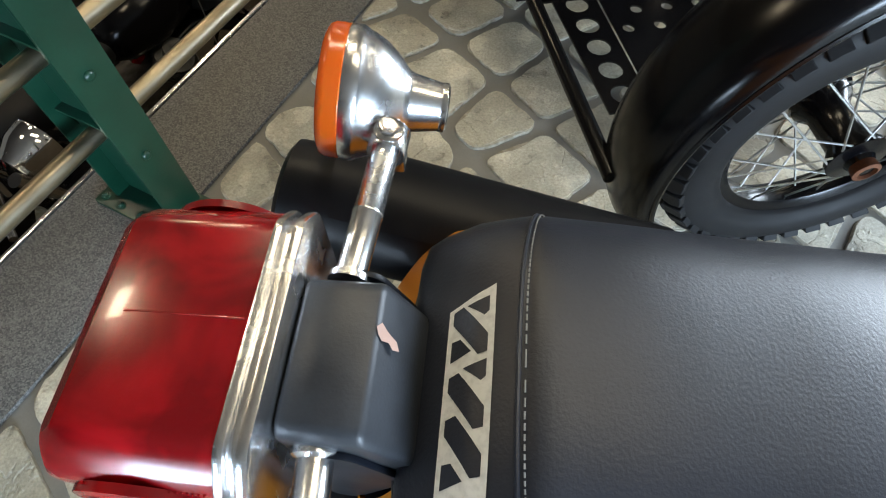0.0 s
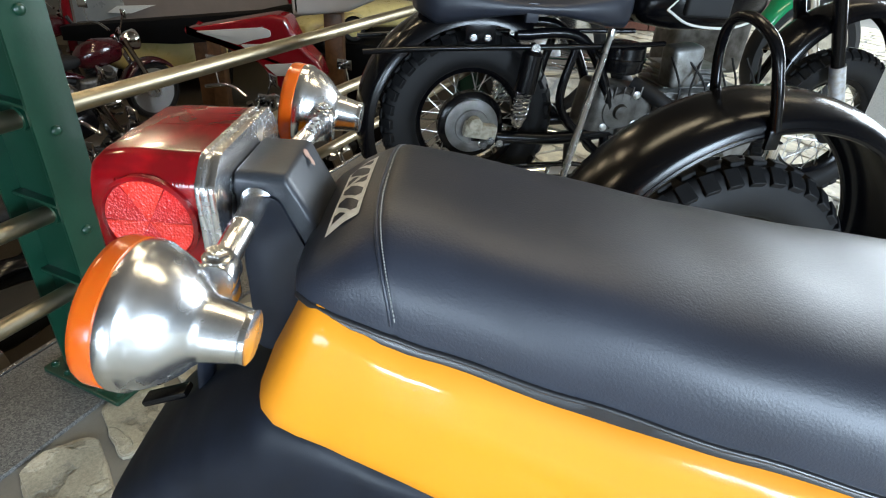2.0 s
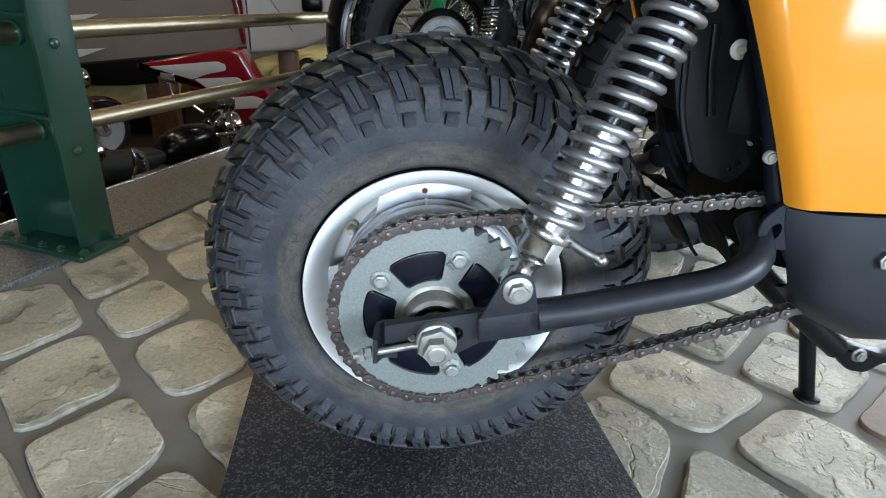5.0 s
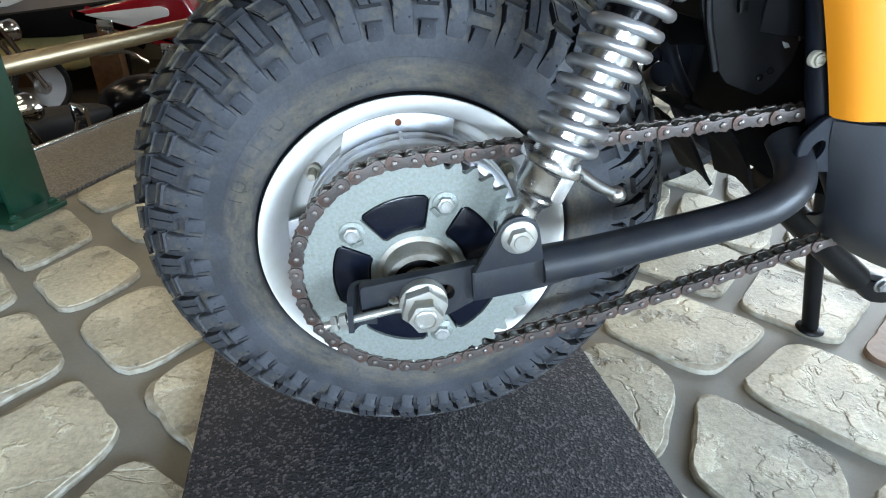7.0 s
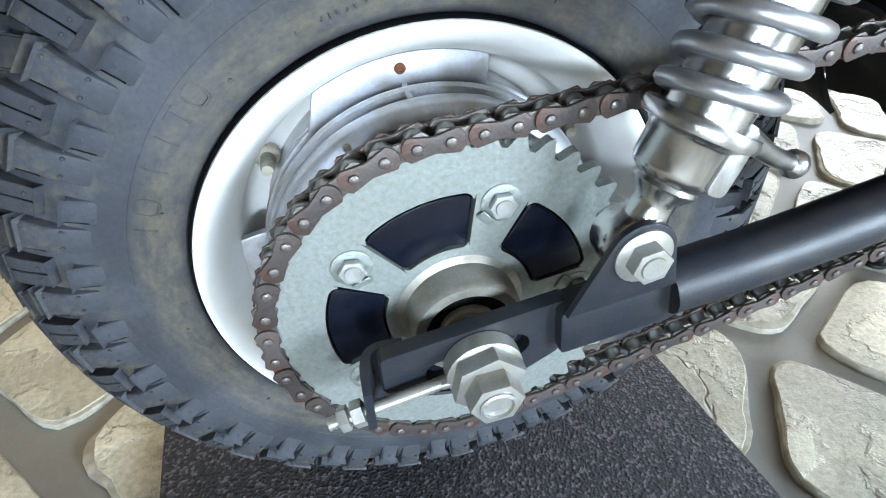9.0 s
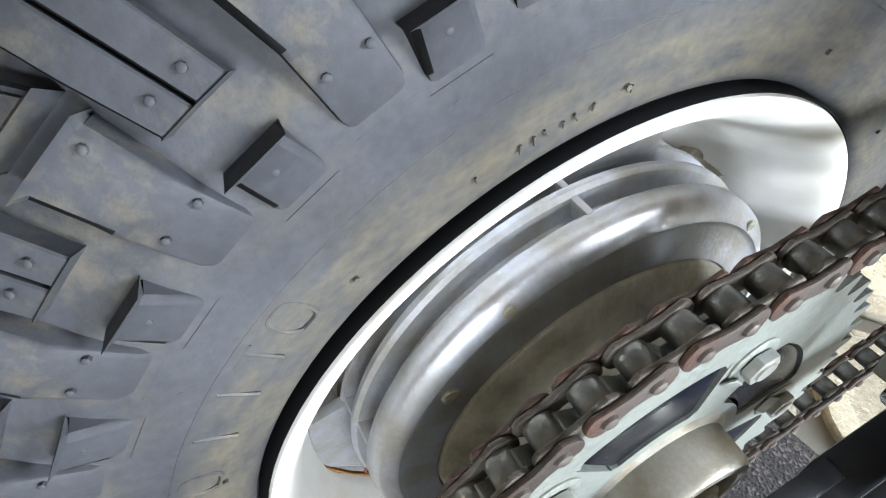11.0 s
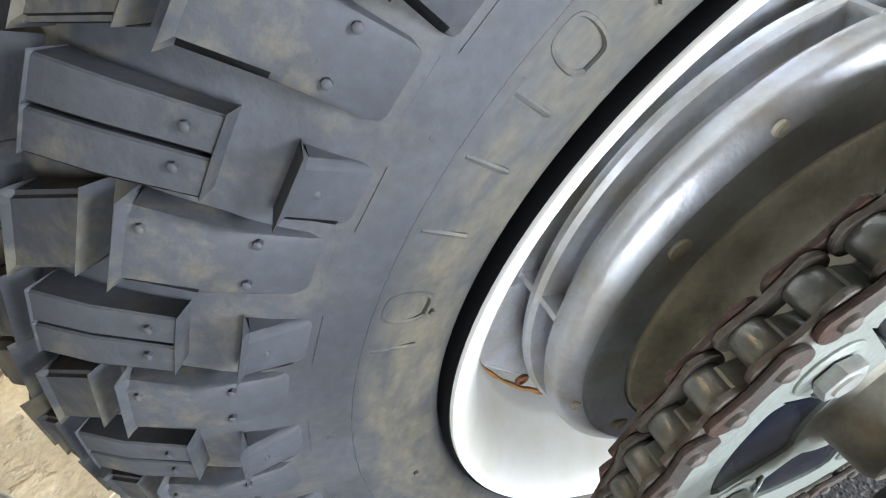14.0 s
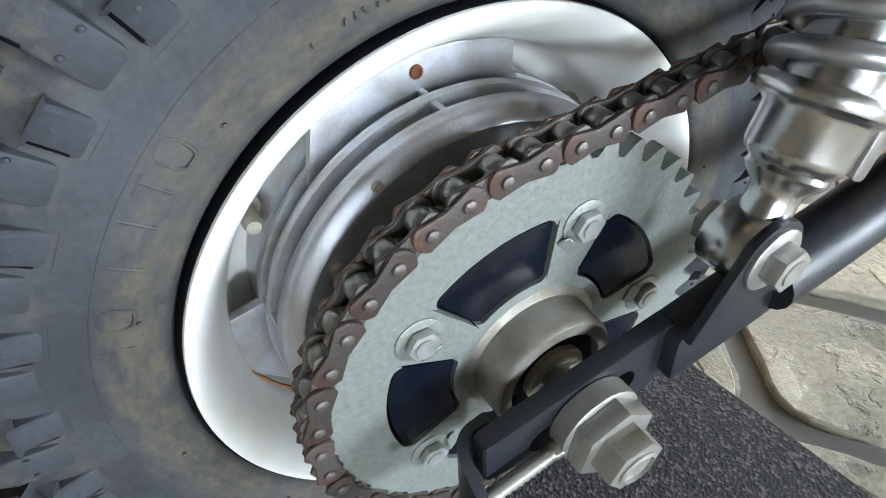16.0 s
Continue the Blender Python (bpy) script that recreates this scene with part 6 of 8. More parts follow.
def spoked_wheel(parent, c, R, tw, knobs, near=-1, spokes=36, hub_r=0.045, hub_w=0.13, drum=None, rim_mat=GLOSS):
    """Tyre with blocks, rim, hub and crossed spokes, about the axle c (its axis is the thing's y)."""
    c = Vector(c)
    def at(r, deg, y):
        return c + Vector((r * math.cos(radians(deg)), y, r * math.sin(radians(deg))))
    h = tw / 2
    bm = bmesh.new()
    pr = [(R - 2 * h * 0.95, -h * 0.62), (R - 1.5 * h, -h * 0.95), (R - 0.9 * h, -h), (R - 0.35 * h, -h * 0.82), (R - 0.07 * h, -h * 0.42), (R - 0.006, 0)]
    pr = pr + [(r, -y) for r, y in pr[-2::-1]]
    lathe(bm, [(p.x, p.y) for p in smooth_line([(r, y, 0) for r, y in pr], 3)], c, (0, 1, 0), 96, close=True)
    ty = lpart("tyre", bm, RUBBER2, parent, "black treaded tyre", 60)
    for row, (y, w, ph) in enumerate(((-h * 0.66, h * 0.72, 0), (0, h * 0.5, 0.5), (h * 0.66, h * 0.72, 0))):
        bm = bmesh.new()
        block(bm, (0, 0, 0), (2 * math.pi * R / knobs * 0.62, w, 0.021), None, 0.0015, 1)
        me = mesh_of("tread_block", bm, RUBBER2)
        for k in range(knobs):
            deg = 360 * (k + ph) / knobs
            o = new("tread_block", me)
            o.parent = ty
            o.matrix_basis = Matrix.Translation(at(R - 0.006 - (0.011 if row != 1 else 0.0), deg, y)) @ Matrix.Rotation(-radians(deg - 90), 4, "Y") @ Matrix.Rotation(radians((1 - row) * 36), 4, "X")
    bm = bmesh.new()
    ri = R - 2 * h * 0.95
    lathe(bm, [(ri + 0.004, -h * 0.66), (ri + 0.008, -h * 0.60), (ri - 0.006, -h * 0.5), (ri - 0.016, -h * 0.36), (ri - 0.019, 0), (ri - 0.016, h * 0.36), (ri - 0.006, h * 0.5), (ri + 0.008, h * 0.60), (ri + 0.004, h * 0.66), (ri + 0.002, 0)], c, (0, 1, 0), 72, close=True)
    lpart("rim", bm, rim_mat, parent, "black painted wheel rim")
    bm = bmesh.new()
    lathe(bm, [(0.010, -hub_w / 2 - 0.02), (0.016, -hub_w / 2 - 0.012), (0.022, -hub_w / 2), (hub_r, -hub_w / 2 + 0.004), (hub_r, -hub_w / 2 + 0.012), (hub_r * 0.7, -hub_w / 4), (hub_r * 0.7, hub_w / 4), (hub_r, hub_w / 2 - 0.012), (hub_r, hub_w / 2), (0.016, hub_w / 2 + 0.012)], c, (0, 1, 0), 36)
    hb = lpart("hub", bm, GLOSS, parent, "black wheel hub")
    bm = bmesh.new()
    lathe(bm, [(0.018, -hub_w / 2 - 0.004), (0.020, -hub_w / 2 - 0.022), (0.014, -hub_w / 2 - 0.024), (0.012, -hub_w / 2 - 0.016), (0, -hub_w / 2 - 0.016)], c, (0, 1, 0), 24)
    lpart("axle_cap", bm, RUST, hb, "rusty axle end")
    sp = bmesh.new()
    rod(sp, Vector((0, 0, 0)), Vector((0, 0, 1)), 0.0019, seg=6)
    me = mesh_of("spoke", sp, STEEL)
    for k in range(spokes):
        a = 360 * k / spokes
        s = -1 if k % 2 else 1
        p, q = at(hub_r * 0.96, a + (40 if (k // 2) % 2 else -40), s * (hub_w / 2 - 0.006)), at(ri - 0.008, a, s * h * 0.12)
        o = new("spoke", me)
        o.parent = hb
        d = q - p
        o.matrix_basis = Matrix.Translation(p) @ d.to_track_quat("Z", "Y").to_matrix().to_4x4() @ Matrix.Diagonal((1, 1, d.length, 1))
    return ty


RW = Vector((0.0, 0.0, 0.335))
spoked_wheel(outfit, RW, 0.262, 0.105, 36)
FW = Vector((1.28, 0.0, 0.300))
spoked_wheel(outfit, FW, 0.262, 0.095, 44)
SW = Vector((0.262, -0.867, 0.280))
spoked_wheel(outfit, SW, 0.278, 0.095, 40)
# rear hub with its brake drum and final drive
bm = bmesh.new()
lathe(bm, [(0.030, -0.077), (0.050, -0.077), (0.052, -0.073), (0.074, -0.073), (0.080, -0.070), (0.080, -0.050), (0.070, -0.045)], RW, (0, 1, 0), 48)
dr = lpart("brake_drum", bm, GREYALLOY, outfit, "grey cast brake drum")
bm = bmesh.new()
block(bm, RW + Vector((0.02, -0.090, -0.005)), (0.10, 0.035, 0.045), Matrix.Rotation(0.15, 4, "Y"), 0.010)
lathe(bm, [(0.020, -0.120), (0.020, -0.09)], RW + Vector((0.0, 0, 0.02)), (0, 1, 0), 20)
lpart("brake_lever_box", bm, DIRTY, dr)
bm = bmesh.new()
lathe(bm, [(0.070, -0.066), (0.094, -0.062), (0.100, -0.056), (0.100, -0.034), (0.060, -0.020)], RW, (0, 1, 0), 48)
lpart("hub_flange", bm, GLOSS, dr, "black hub flange round the drum")
for x, z in ((0.05, -0.03), (0.078, -0.038), (0.03, -0.045)):
    bm = bmesh.new()
    lathe(bm, [(0.011, -0.112), (0.011, -0.100), (0.014, -0.098), (0.014, -0.09)], RW + Vector((x, 0, z)), (0, 1, 0), 16)
    lpart("drive_bolt", bm, DULLCHROME, dr)


def guard_arc(bm, c, R, w, a0, a1, n=40, lip=0.012, depth=0.045, thick=0.003):
    """A deep round mudguard over a wheel."""
    grid = []
    for k in range(n + 1):
        a = radians(a0 + (a1 - a0) * k / n)
        row = []
        for j in range(17):
            t = math.pi * j / 16
            y, r = -math.cos(t) * w, R - depth + depth * math.sin(t) ** 0.7
            row.append(Vector(c) + Vector((r * math.cos(a), y, r * math.sin(a))))
        grid.append(row)
    sheet(bm, grid, thick)


bm = bmesh.new()
guard_arc(bm, RW, 0.335, 0.085, 198, 62)
mg = lpart("rear_mudguard", bm, GLOSS, outfit, "gloss black valanced rear mudguard", 60)
bm = bmesh.new()
guard_arc(bm, FW + Vector((0, 0, 0.085)), 0.33, 0.070, 150, 22)
lpart("front_mudguard", bm, GLOSS, outfit, "gloss black front mudguard", 60)
bm = bmesh.new()
SG = SW + Vector((0.006, 0.012, 0.030))
SN = SG + Vector((0, -0.026, 0))
guard_arc(bm, SN, 0.372, 0.074, 200, -14, 60, depth=0.038)
scm = lpart("sidecar_mudguard", bm, GLOSS, outfit, "gloss black sidecar mudguard with a rolled edge", 60)
bm = bmesh.new()
for s in (-1, 1):
    tube(bm, [SN + Vector((0.334 * math.cos(radians(a)), s * 0.074, 0.334 * math.sin(radians(a)))) for a in range(200, -15, -4)], 0.0055, 8)
lpart("rolled_edge", bm, GLOSS, scm)
bm = bmesh.new()
tube(bm, smooth_line([SG + Vector((-0.058, -0.106, 0.336)), SG + Vector((-0.075, -0.100, 0.400)), SG + Vector((-0.085, -0.080, 0.452)), SG + Vector((-0.085, -0.02, 0.475)), SG + Vector((-0.080, 0.030, 0.460)), SG + Vector((-0.070, 0.050, 0.410)), SG + Vector((-0.062, 0.042, 0.345))], 6), 0.0085, 12)
gl = lpart("grab_loop", bm, GLOSS, outfit, "black tubular grab handle")
bm = bmesh.new()
block(bm, SG + Vector((-0.058, -0.108, 0.322)), (0.022, 0.008, 0.030), None, 0.003)
lpart("grab_bracket", bm, GLOSS, gl)
# chassis tubes, strut and the two perforated plates
for pts, r in (([(-0.150, -0.12, 0.26), (-0.124, -0.455, 0.25), (-0.100, -0.883, 0.25)], 0.0140), ([(-0.120, -0.418, 0.237), (0.10, -0.392, 0.237), (0.255, -0.374, 0.237), (0.80, -0.330, 0.237)], 0.0085),
               ([(-0.076, -0.883, 0.25), (0.08, -0.79, 0.25), (0.34, -0.76, 0.265)], 0.016), ([(0.20, -0.60, 0.235), (0.80, -0.56, 0.235)], 0.016), ([(0.29, -0.10, 0.22), (0.34, -0.40, 0.24)], 0.016)):
    bm = bmesh.new()
    tube(bm, smooth_line(pts, 6), r, 14)
    lpart("chassis_tube", bm, GLOSS, outfit, "black chassis tube")
bm = bmesh.new()
a, b = Vector((0.350, -0.125, 0.560)), Vector((0.222, -0.270, 0.250))
tube(bm, [a, b], 0.0105, 14)
st = lpart("chassis_strut", bm, DULLCHROME, outfit, "bright steel strut with an eye")
bm = bmesh.new()
tube(bm, [a, a + (a - b).normalized() * 0.05], 0.009, 12)
block(bm, a + (a - b).normalized() * 0.06, (0.014, 0.022, 0.03), None, 0.004)
lpart("strut_eye", bm, STEEL, st)


def holed(bm, corners, holes, z, thick):
    """A plate given by its corners, with round holes cut through (each hole as a ring of wall and a cut face)."""
    t = bmesh.new()
    edges = []
    for loop in [corners] + [[(x + r * math.cos(2 * math.pi * k / 16), y + r * math.sin(2 * math.pi * k / 16)) for k in range(16)] for x, y, r in holes]:
        vs = [t.verts.new((x, y, z)) for x, y in loop]
        edges += [t.edges.new((vs[i], vs[(i + 1) % len(vs)])) for i in range(len(vs))]
    bmesh.ops.triangle_fill(t, use_beauty=True, use_dissolve=False, edges=edges)
    def inside(f):
        c = f.calc_center_median()
        return any((c.x - x) ** 2 + (c.y - y) ** 2 < (r * 0.9) ** 2 for x, y, r in holes)
    bmesh.ops.delete(t, geom=[f for f in t.faces if inside(f)], context="FACES")
    g = bmesh.ops.extrude_face_region(t, geom=t.faces[:])
    bmesh.ops.translate(t, verts=[e for e in g["geom"] if isinstance(e, bmesh.types.BMVert)], vec=(0, 0, thick))
    tmp = bpy.data.meshes.new("t")
    t.to_mesh(tmp)
    t.free()
    bm.from_mesh(tmp)
    bpy.data.meshes.remove(tmp)


bm = bmesh.new()
holed(bm, [(-0.080, -0.41), (0.008, -0.41), (0.028, -0.735), (-0.052, -0.735)], [(-0.0315 + 0.0042 * k, -0.450 - 0.061 * k, 0.0225) for k in range(5)], 0.222, 0.004)
lpart("step_plate", bm, GLOSS, outfit, "black plate with a row of large round holes")
bm = bmesh.new()
holed(bm, [(0.011, -0.40), (0.36, -0.36), (0.36, -0.70), (0.031, -0.735)], [(0.045 + 0.062 * i + 0.031 * (j % 2), -0.435 - 0.050 * j, 0.0115) for j in range(6) for i in range(5) if 0.045 + 0.062 * i + 0.031 * (j % 2) < 0.34 and 0.045 + 0.062 * i > 0.02 + 0.009 * j], 0.226, 0.004)
lpart("floor_plate", bm, GLOSS, outfit, "black perforated sidecar floor plate")
bm = bmesh.new()
holed(bm, [(-0.125, -0.29), (0.12, -0.29), (0.12, -0.405), (-0.115, -0.405)], [(-0.07 + 0.07 * i, -0.325 - 0.045 * j, 0.009) for i in range(3) for j in range(2)], 0.20, 0.004)
lpart("floor_plate", bm, GLOSS, outfit)
bm = bmesh.new()
grid = [[(0.13 * math.cos(radians(a)) - 0.01, -0.22 - 0.022 * j, 0.205 + 0.085 * math.sin(radians(a)) * (1 - (j / 8) ** 2)) for j in range(9)] for a in range(0, 181, 12)]
sheet(bm, grid, 0.003)
lpart("arched_guard", bm, BLACKPIPE, outfit, "black arched guard")
# motorcycle frame, swing arm, shocks, rack, exhaust pipes
for s in (-1, 1):
    for pts, r in (([(0.0, s * 0.085, 0.315), (0.25, s * 0.085, 0.300), (0.45, s * 0.07, 0.315)], 0.019), ([(0.10, s * 0.08, 0.600), (0.30, s * 0.08, 0.590), (0.42, s * 0.08, 0.40), (0.45, s * 0.07, 0.22), (0.60, s * 0.10, 0.175), (0.95, s * 0.10, 0.185)], 0.015), ([(0.28, s * 0.09, 0.58), (0.26, s * 0.09, 0.40), (0.40, s * 0.08, 0.26)], 0.013), ([(0.95, s * 0.05, 0.30), (1.08, s * 0.03, 0.62)], 0.015)):
        bm = bmesh.new()
        tube(bm, smooth_line(pts, 6), r, 12)
        lpart("frame_tube", bm, GLOSS, outfit)
    bm = bmesh.new()
    tube(bm, smooth_line([(-0.32, s * 0.10, 0.552), (-0.1, s * 0.105, 0.565), (0.36, s * 0.105, 0.578), (0.55, s * 0.09, 0.585)], 5), 0.0075, 10)
    lpart("rack_tube", bm, GLOSS, outfit, "black carrier rail")
    lo, hi = Vector((0.125, s * 0.105, 0.345)), Vector((0.150, s * 0.105, 0.565))
    bm = bmesh.new()
    lathe(bm, [(0.016, 0.10), (0.030, 0.105), (0.030, 0.21), (0.018, 0.22)], lo, hi - lo, 24)
    sh = lpart("shock_absorber", bm, GLOSS, outfit, "black shrouded shock absorber")
    bm = bmesh.new()
    tube(bm, [lo + (hi - lo) * (0.10 + 0.42 * k / 140) + Vector((math.cos(k * 0.36), math.sin(k * 0.36), 0)) * 0.022 for k in range(141)], 0.0034, 7)
    lpart("coil_spring", bm, DULLCHROME, sh)
    bm = bmesh.new()
    lathe(bm, [(0.012, 0), (0.019, 0.01), (0.021, 0.03)], lo, hi - lo, 20)
    lpart("shock_eye", bm, DULLCHROME, sh)
    bm = bmesh.new()
    lathe(bm, [(0.013, -0.012), (0.013, 0.012)], hi + Vector((0, 0, 0.005)), (0, 1, 0), 20)
    lpart("shock_eye", bm, DULLCHROME, sh)
    bm = bmesh.new()
    lathe(bm, [(0.020, 0.0), (0.034, 0.005), (0.040, 0.03), (0.040, 0.36), (0.030, 0.42), (0.021, 0.44), (0.021, 0.75)], (-0.06, s * 0.155, 0.205), (1, 0, 0.02), 28)
    lpart("exhaust", bm, CHROME, outfit, "chromed exhaust silencer")
    bm = bmesh.new()
    tube(bm, smooth_line([(0.66, s * 0.155, 0.22), (0.80, s * 0.18, 0.21), (0.92, s * 0.21, 0.25), (0.93, s * 0.22, 0.33)], 6), 0.020, 14)
    lpart("exhaust_pipe", bm, CHROME, outfit)
    bm = bmesh.new()
    tube(bm, [(1.06, s * 0.085, 0.80), (1.28, s * 0.085, 0.30)], 0.020, 16)
    fk = lpart("fork_leg", bm, GLOSS, outfit, "black front fork leg")
    bm = bmesh.new()
    tube(bm, [(1.18, s * 0.085, 0.527), (1.255, s * 0.085, 0.357)], 0.024, 16)
    lpart("fork_slider", bm, ALLOY, fk)
    # cylinder lying across, with its fins
    bm = bmesh.new()
    lathe(bm, [(0.045, 0.09)] + [p for k in range(8) for p in ((0.048, 0.10 + 0.016 * k), (0.078, 0.101 + 0.016 * k), (0.078, 0.105 + 0.016 * k), (0.048, 0.106 + 0.016 * k))] + [(0.06, 0.235), (0.05, 0.265), (0, 0.27)], (0.74, 0, 0.335), (0.05, s, 0.05), 28)
    lpart("cylinder", bm, GREYALLOY, outfit, "finned aluminium cylinder")
    bm = bmesh.new()
    tube(bm, smooth_line([(0.50, s * 0.05, 0.46), (0.56, s * 0.11, 0.43), (0.63, s * 0.15, 0.38)], 5), 0.022, 12)
    lpart("intake_hose", bm, RUBBER2, outfit, "black rubber intake hose")
    bm = bmesh.new()
    block(bm, (0.655, s * 0.15, 0.385), (0.055, 0.05, 0.075), None, 0.010)
    lathe(bm, [(0.017, 0), (0.019, 0.03), (0.012, 0.04)], (0.655, s * 0.15, 0.41), (0, 0, 1), 18)
    lpart("carburettor", bm, GREYALLOY, outfit, "aluminium carburettor")
bm = bmesh.new()
block(bm, (0.73, 0, 0.33), (0.34, 0.17, 0.24), None, 0.035, 3)
block(bm, (0.70, 0, 0.46), (0.18, 0.11, 0.10), None, 0.025, 3)
block(bm, (0.60, -0.085, 0.36), (0.07, 0.03, 0.09), None, 0.010, 3)
block(bm, (0.84, -0.085, 0.26), (0.06, 0.03, 0.07), None, 0.010, 3)
lathe(bm, [(0.085, -0.02), (0.085, 0.0), (0.070, 0.014), (0, 0.016)], (0.62, -0.080, 0.30), (0, -1, 0), 32)
lathe(bm, [(0.055, -0.02), (0.055, 0.0), (0.045, 0.012), (0, 0.013)], (0.80, -0.080, 0.37), (0, -1, 0), 32)
block(bm, (0.635, -0.07, 0.520), (0.10, 0.08, 0.12), Matrix.Rotation(-0.1, 4, "Y"), 0.018, 3)
eng = lpart("engine", bm, CASTALLOY, outfit, "grey aluminium engine and gearbox")
bm = bmesh.new()
lathe(bm, [(0.060, -0.02), (0.060, 0.0), (0.054, 0.008), (0.024, 0.010), (0.020, 0.022), (0, 0.024)], (0.455, -0.085, 0.385), (0, -1, 0), 32)
block(bm, (0.465, -0.02, 0.370), (0.22, 0.14, 0.17), Matrix.Rotation(0.12, 4, "Y"), 0.035, 3)
block(bm, (0.52, -0.095, 0.315), (0.13, 0.03, 0.06), Matrix.Rotation(-0.2, 4, "Y"), 0.012, 3)
for q in range(5):
    block(bm, (0.40 + 0.028 * q, -0.091, 0.440), (0.005, 0.008, 0.04), Matrix.Rotation(0.12, 4, "Y"), 0.002)
lpart("gearbox", bm, DARKALLOY, eng, "dark cast gearbox with a round cover")
for k in range(7):
    bm = bmesh.new()
    block(bm, (0.70, 0, 0.405 + 0.017 * k), (0.26 - 0.012 * k, 0.19 - 0.008 * k, 0.005), None, 0.0015)
    lpart("cooling_fin", bm, CASTALLOY, eng)
for p in ((0.41, -0.092, 0.335), (0.51, -0.092, 0.345), (0.50, -0.092, 0.435), (0.47, -0.112, 0.31), (0.56, -0.112, 0.33), (0.56, -0.086, 0.27), (0.68, -0.086, 0.27), (0.60, -0.092, 0.40), (0.85, -0.086, 0.30), (0.75, -0.08, 0.46)):
    bm = bmesh.new()
    hex_bolt(bm, p, (0, -1, 0), 0.009, 0.006, 0.012)
    lpart("case_bolt", bm, STEEL, eng)
bm = bmesh.new()
lathe(bm, [(0.0, 0.0), (0.055, 0.002), (0.066, 0.010), (0.068, 0.034), (0.072, 0.036), (0.072, 0.044), (0.068, 0.046), (0.066, 0.075), (0.055, 0.083), (0.0, 0.086)], (0.445, -0.05, 0.495), (0, 0, 1), 40)
lpart("air_filter", bm, GLOSS, outfit, "round black air filter")
bm = bmesh.new()
tube(bm, smooth_line([(0.42, -0.13, 0.265), (0.50, -0.16, 0.235), (0.62, -0.17, 0.242), (0.72, -0.15, 0.265)], 6), 0.013, 12)
lpart("footrest_hose", bm, TEAL, outfit, "teal rubber hose")
random.seed(5)
for k in range(7):
    bm = bmesh.new()
    x = 0.58 + 0.05 * k
    tube(bm, smooth_line([(x, -0.10, 0.55), (x + random.uniform(-0.05, 0.06), -0.15, 0.47), (x + random.uniform(-0.08, 0.05), -0.14, 0.40), (x + random.uniform(-0.05, 0.05), -0.12, 0.34)], 6), 0.0035, 6)
    lpart("cable", bm, RUBBER2, outfit, "black cable")
# seats, tank, side panels, headlamp, handlebar
bm = bmesh.new()
rings = []
for k in range(15):
    u = k / 14
    x = -0.17 + 0.62 * u
    w = 0.10 + 0.045 * math.sin(math.pi * u) ** 0.5
    hi = 0.715 + 0.02 * math.cos(6.28 * u)
    e = 0.5 if k in (0, 14) else 1.0
    rings.append([Vector((x, w * e * math.copysign(abs(math.cos(t)) ** 0.6, math.cos(t)), 0.675 + (hi - 0.675) * (e * math.copysign(abs(math.sin(t)) ** 0.6, math.sin(t))))) for t in [2 * math.pi * q / 24 for q in range(24)]])
add_ring_strip(bm, rings)
sea = lpart("saddle", bm, VINYL, outfit, "black vinyl double saddle", 60)
bm = bmesh.new()
block(bm, (0.12, -0.132, 0.665), (0.035, 0.012, 0.05), None, 0.004)
lpart("saddle_strap", bm, VINYL, sea)
bm = bmesh.new()
rings = []
for x, w, lo, hi in ((0.45, 0.05, 0.655, 0.705), (0.48, 0.09, 0.630, 0.735), (0.57, 0.12, 0.615, 0.780), (0.70, 0.135, 0.615, 0.812), (0.82, 0.115, 0.635, 0.812), (0.88, 0.06, 0.67, 0.775)):
    rings.append([Vector((x, w * math.copysign(abs(math.cos(t)) ** 0.7, math.cos(t)), (lo + hi) / 2 + (hi - lo) / 2 * math.copysign(abs(math.sin(t)) ** 0.7, math.sin(t)))) for t in [2 * math.pi * q / 28 for q in range(28)]])
add_ring_strip(bm, rings)
tank = lpart("fuel_tank", bm, GLOSS, outfit, "gloss black fuel tank with a pale stripe", 60)
bm = bmesh.new()
tube(bm, smooth_line([(0.52, -0.112, 0.68), (0.59, -0.130, 0.645), (0.71, -0.142, 0.642), (0.82, -0.120, 0.67)], 6), 0.0035, 8)
tube(bm, smooth_line([(0.52, -0.112, 0.68), (0.59, -0.124, 0.752), (0.71, -0.134, 0.778), (0.82, -0.110, 0.778)], 6), 0.0025, 8)
lpart("tank_stripe", bm, WHITEINK, tank, "pale painted stripe")
bm = bmesh.new()
block(bm, (0.63, -0.131, 0.700), (0.13, 0.022, 0.070), Matrix.Rotation(radians(-8), 4, "Z"), 0.010, 4)
lpart("knee_pad", bm, RUBBER2, tank, "black rubber knee pad")
bm = bmesh.new()
lathe(bm, [(0.0, -0.02), (0.05, 0.0), (0.085, 0.05), (0.092, 0.11), (0.092, 0.12)], (0.99, 0, 0.80), (1, 0, 0.02), 32)
lpart("headlamp", bm, GLOSS, outfit, "black headlamp shell")
bm = bmesh.new()
tube(bm, smooth_line([(0.80, -0.36, 0.96), (0.88, -0.28, 0.98), (1.0, -0.08, 0.90), (1.0, 0.08, 0.90), (0.88, 0.28, 0.98), (0.80, 0.36, 0.96)], 8), 0.012, 12)
lpart("handlebar", bm, CHROME, outfit, "chromed handlebar")
for p in ((-0.02, -0.08, 0.588), (0.02, -0.08, 0.588)):
    bm = bmesh.new()
    hex_bolt(bm, p, (0, -1, 0), 0.011, 0.006)
    lpart("rack_bolt", bm, DULLCHROME, mg)
bm = bmesh.new()
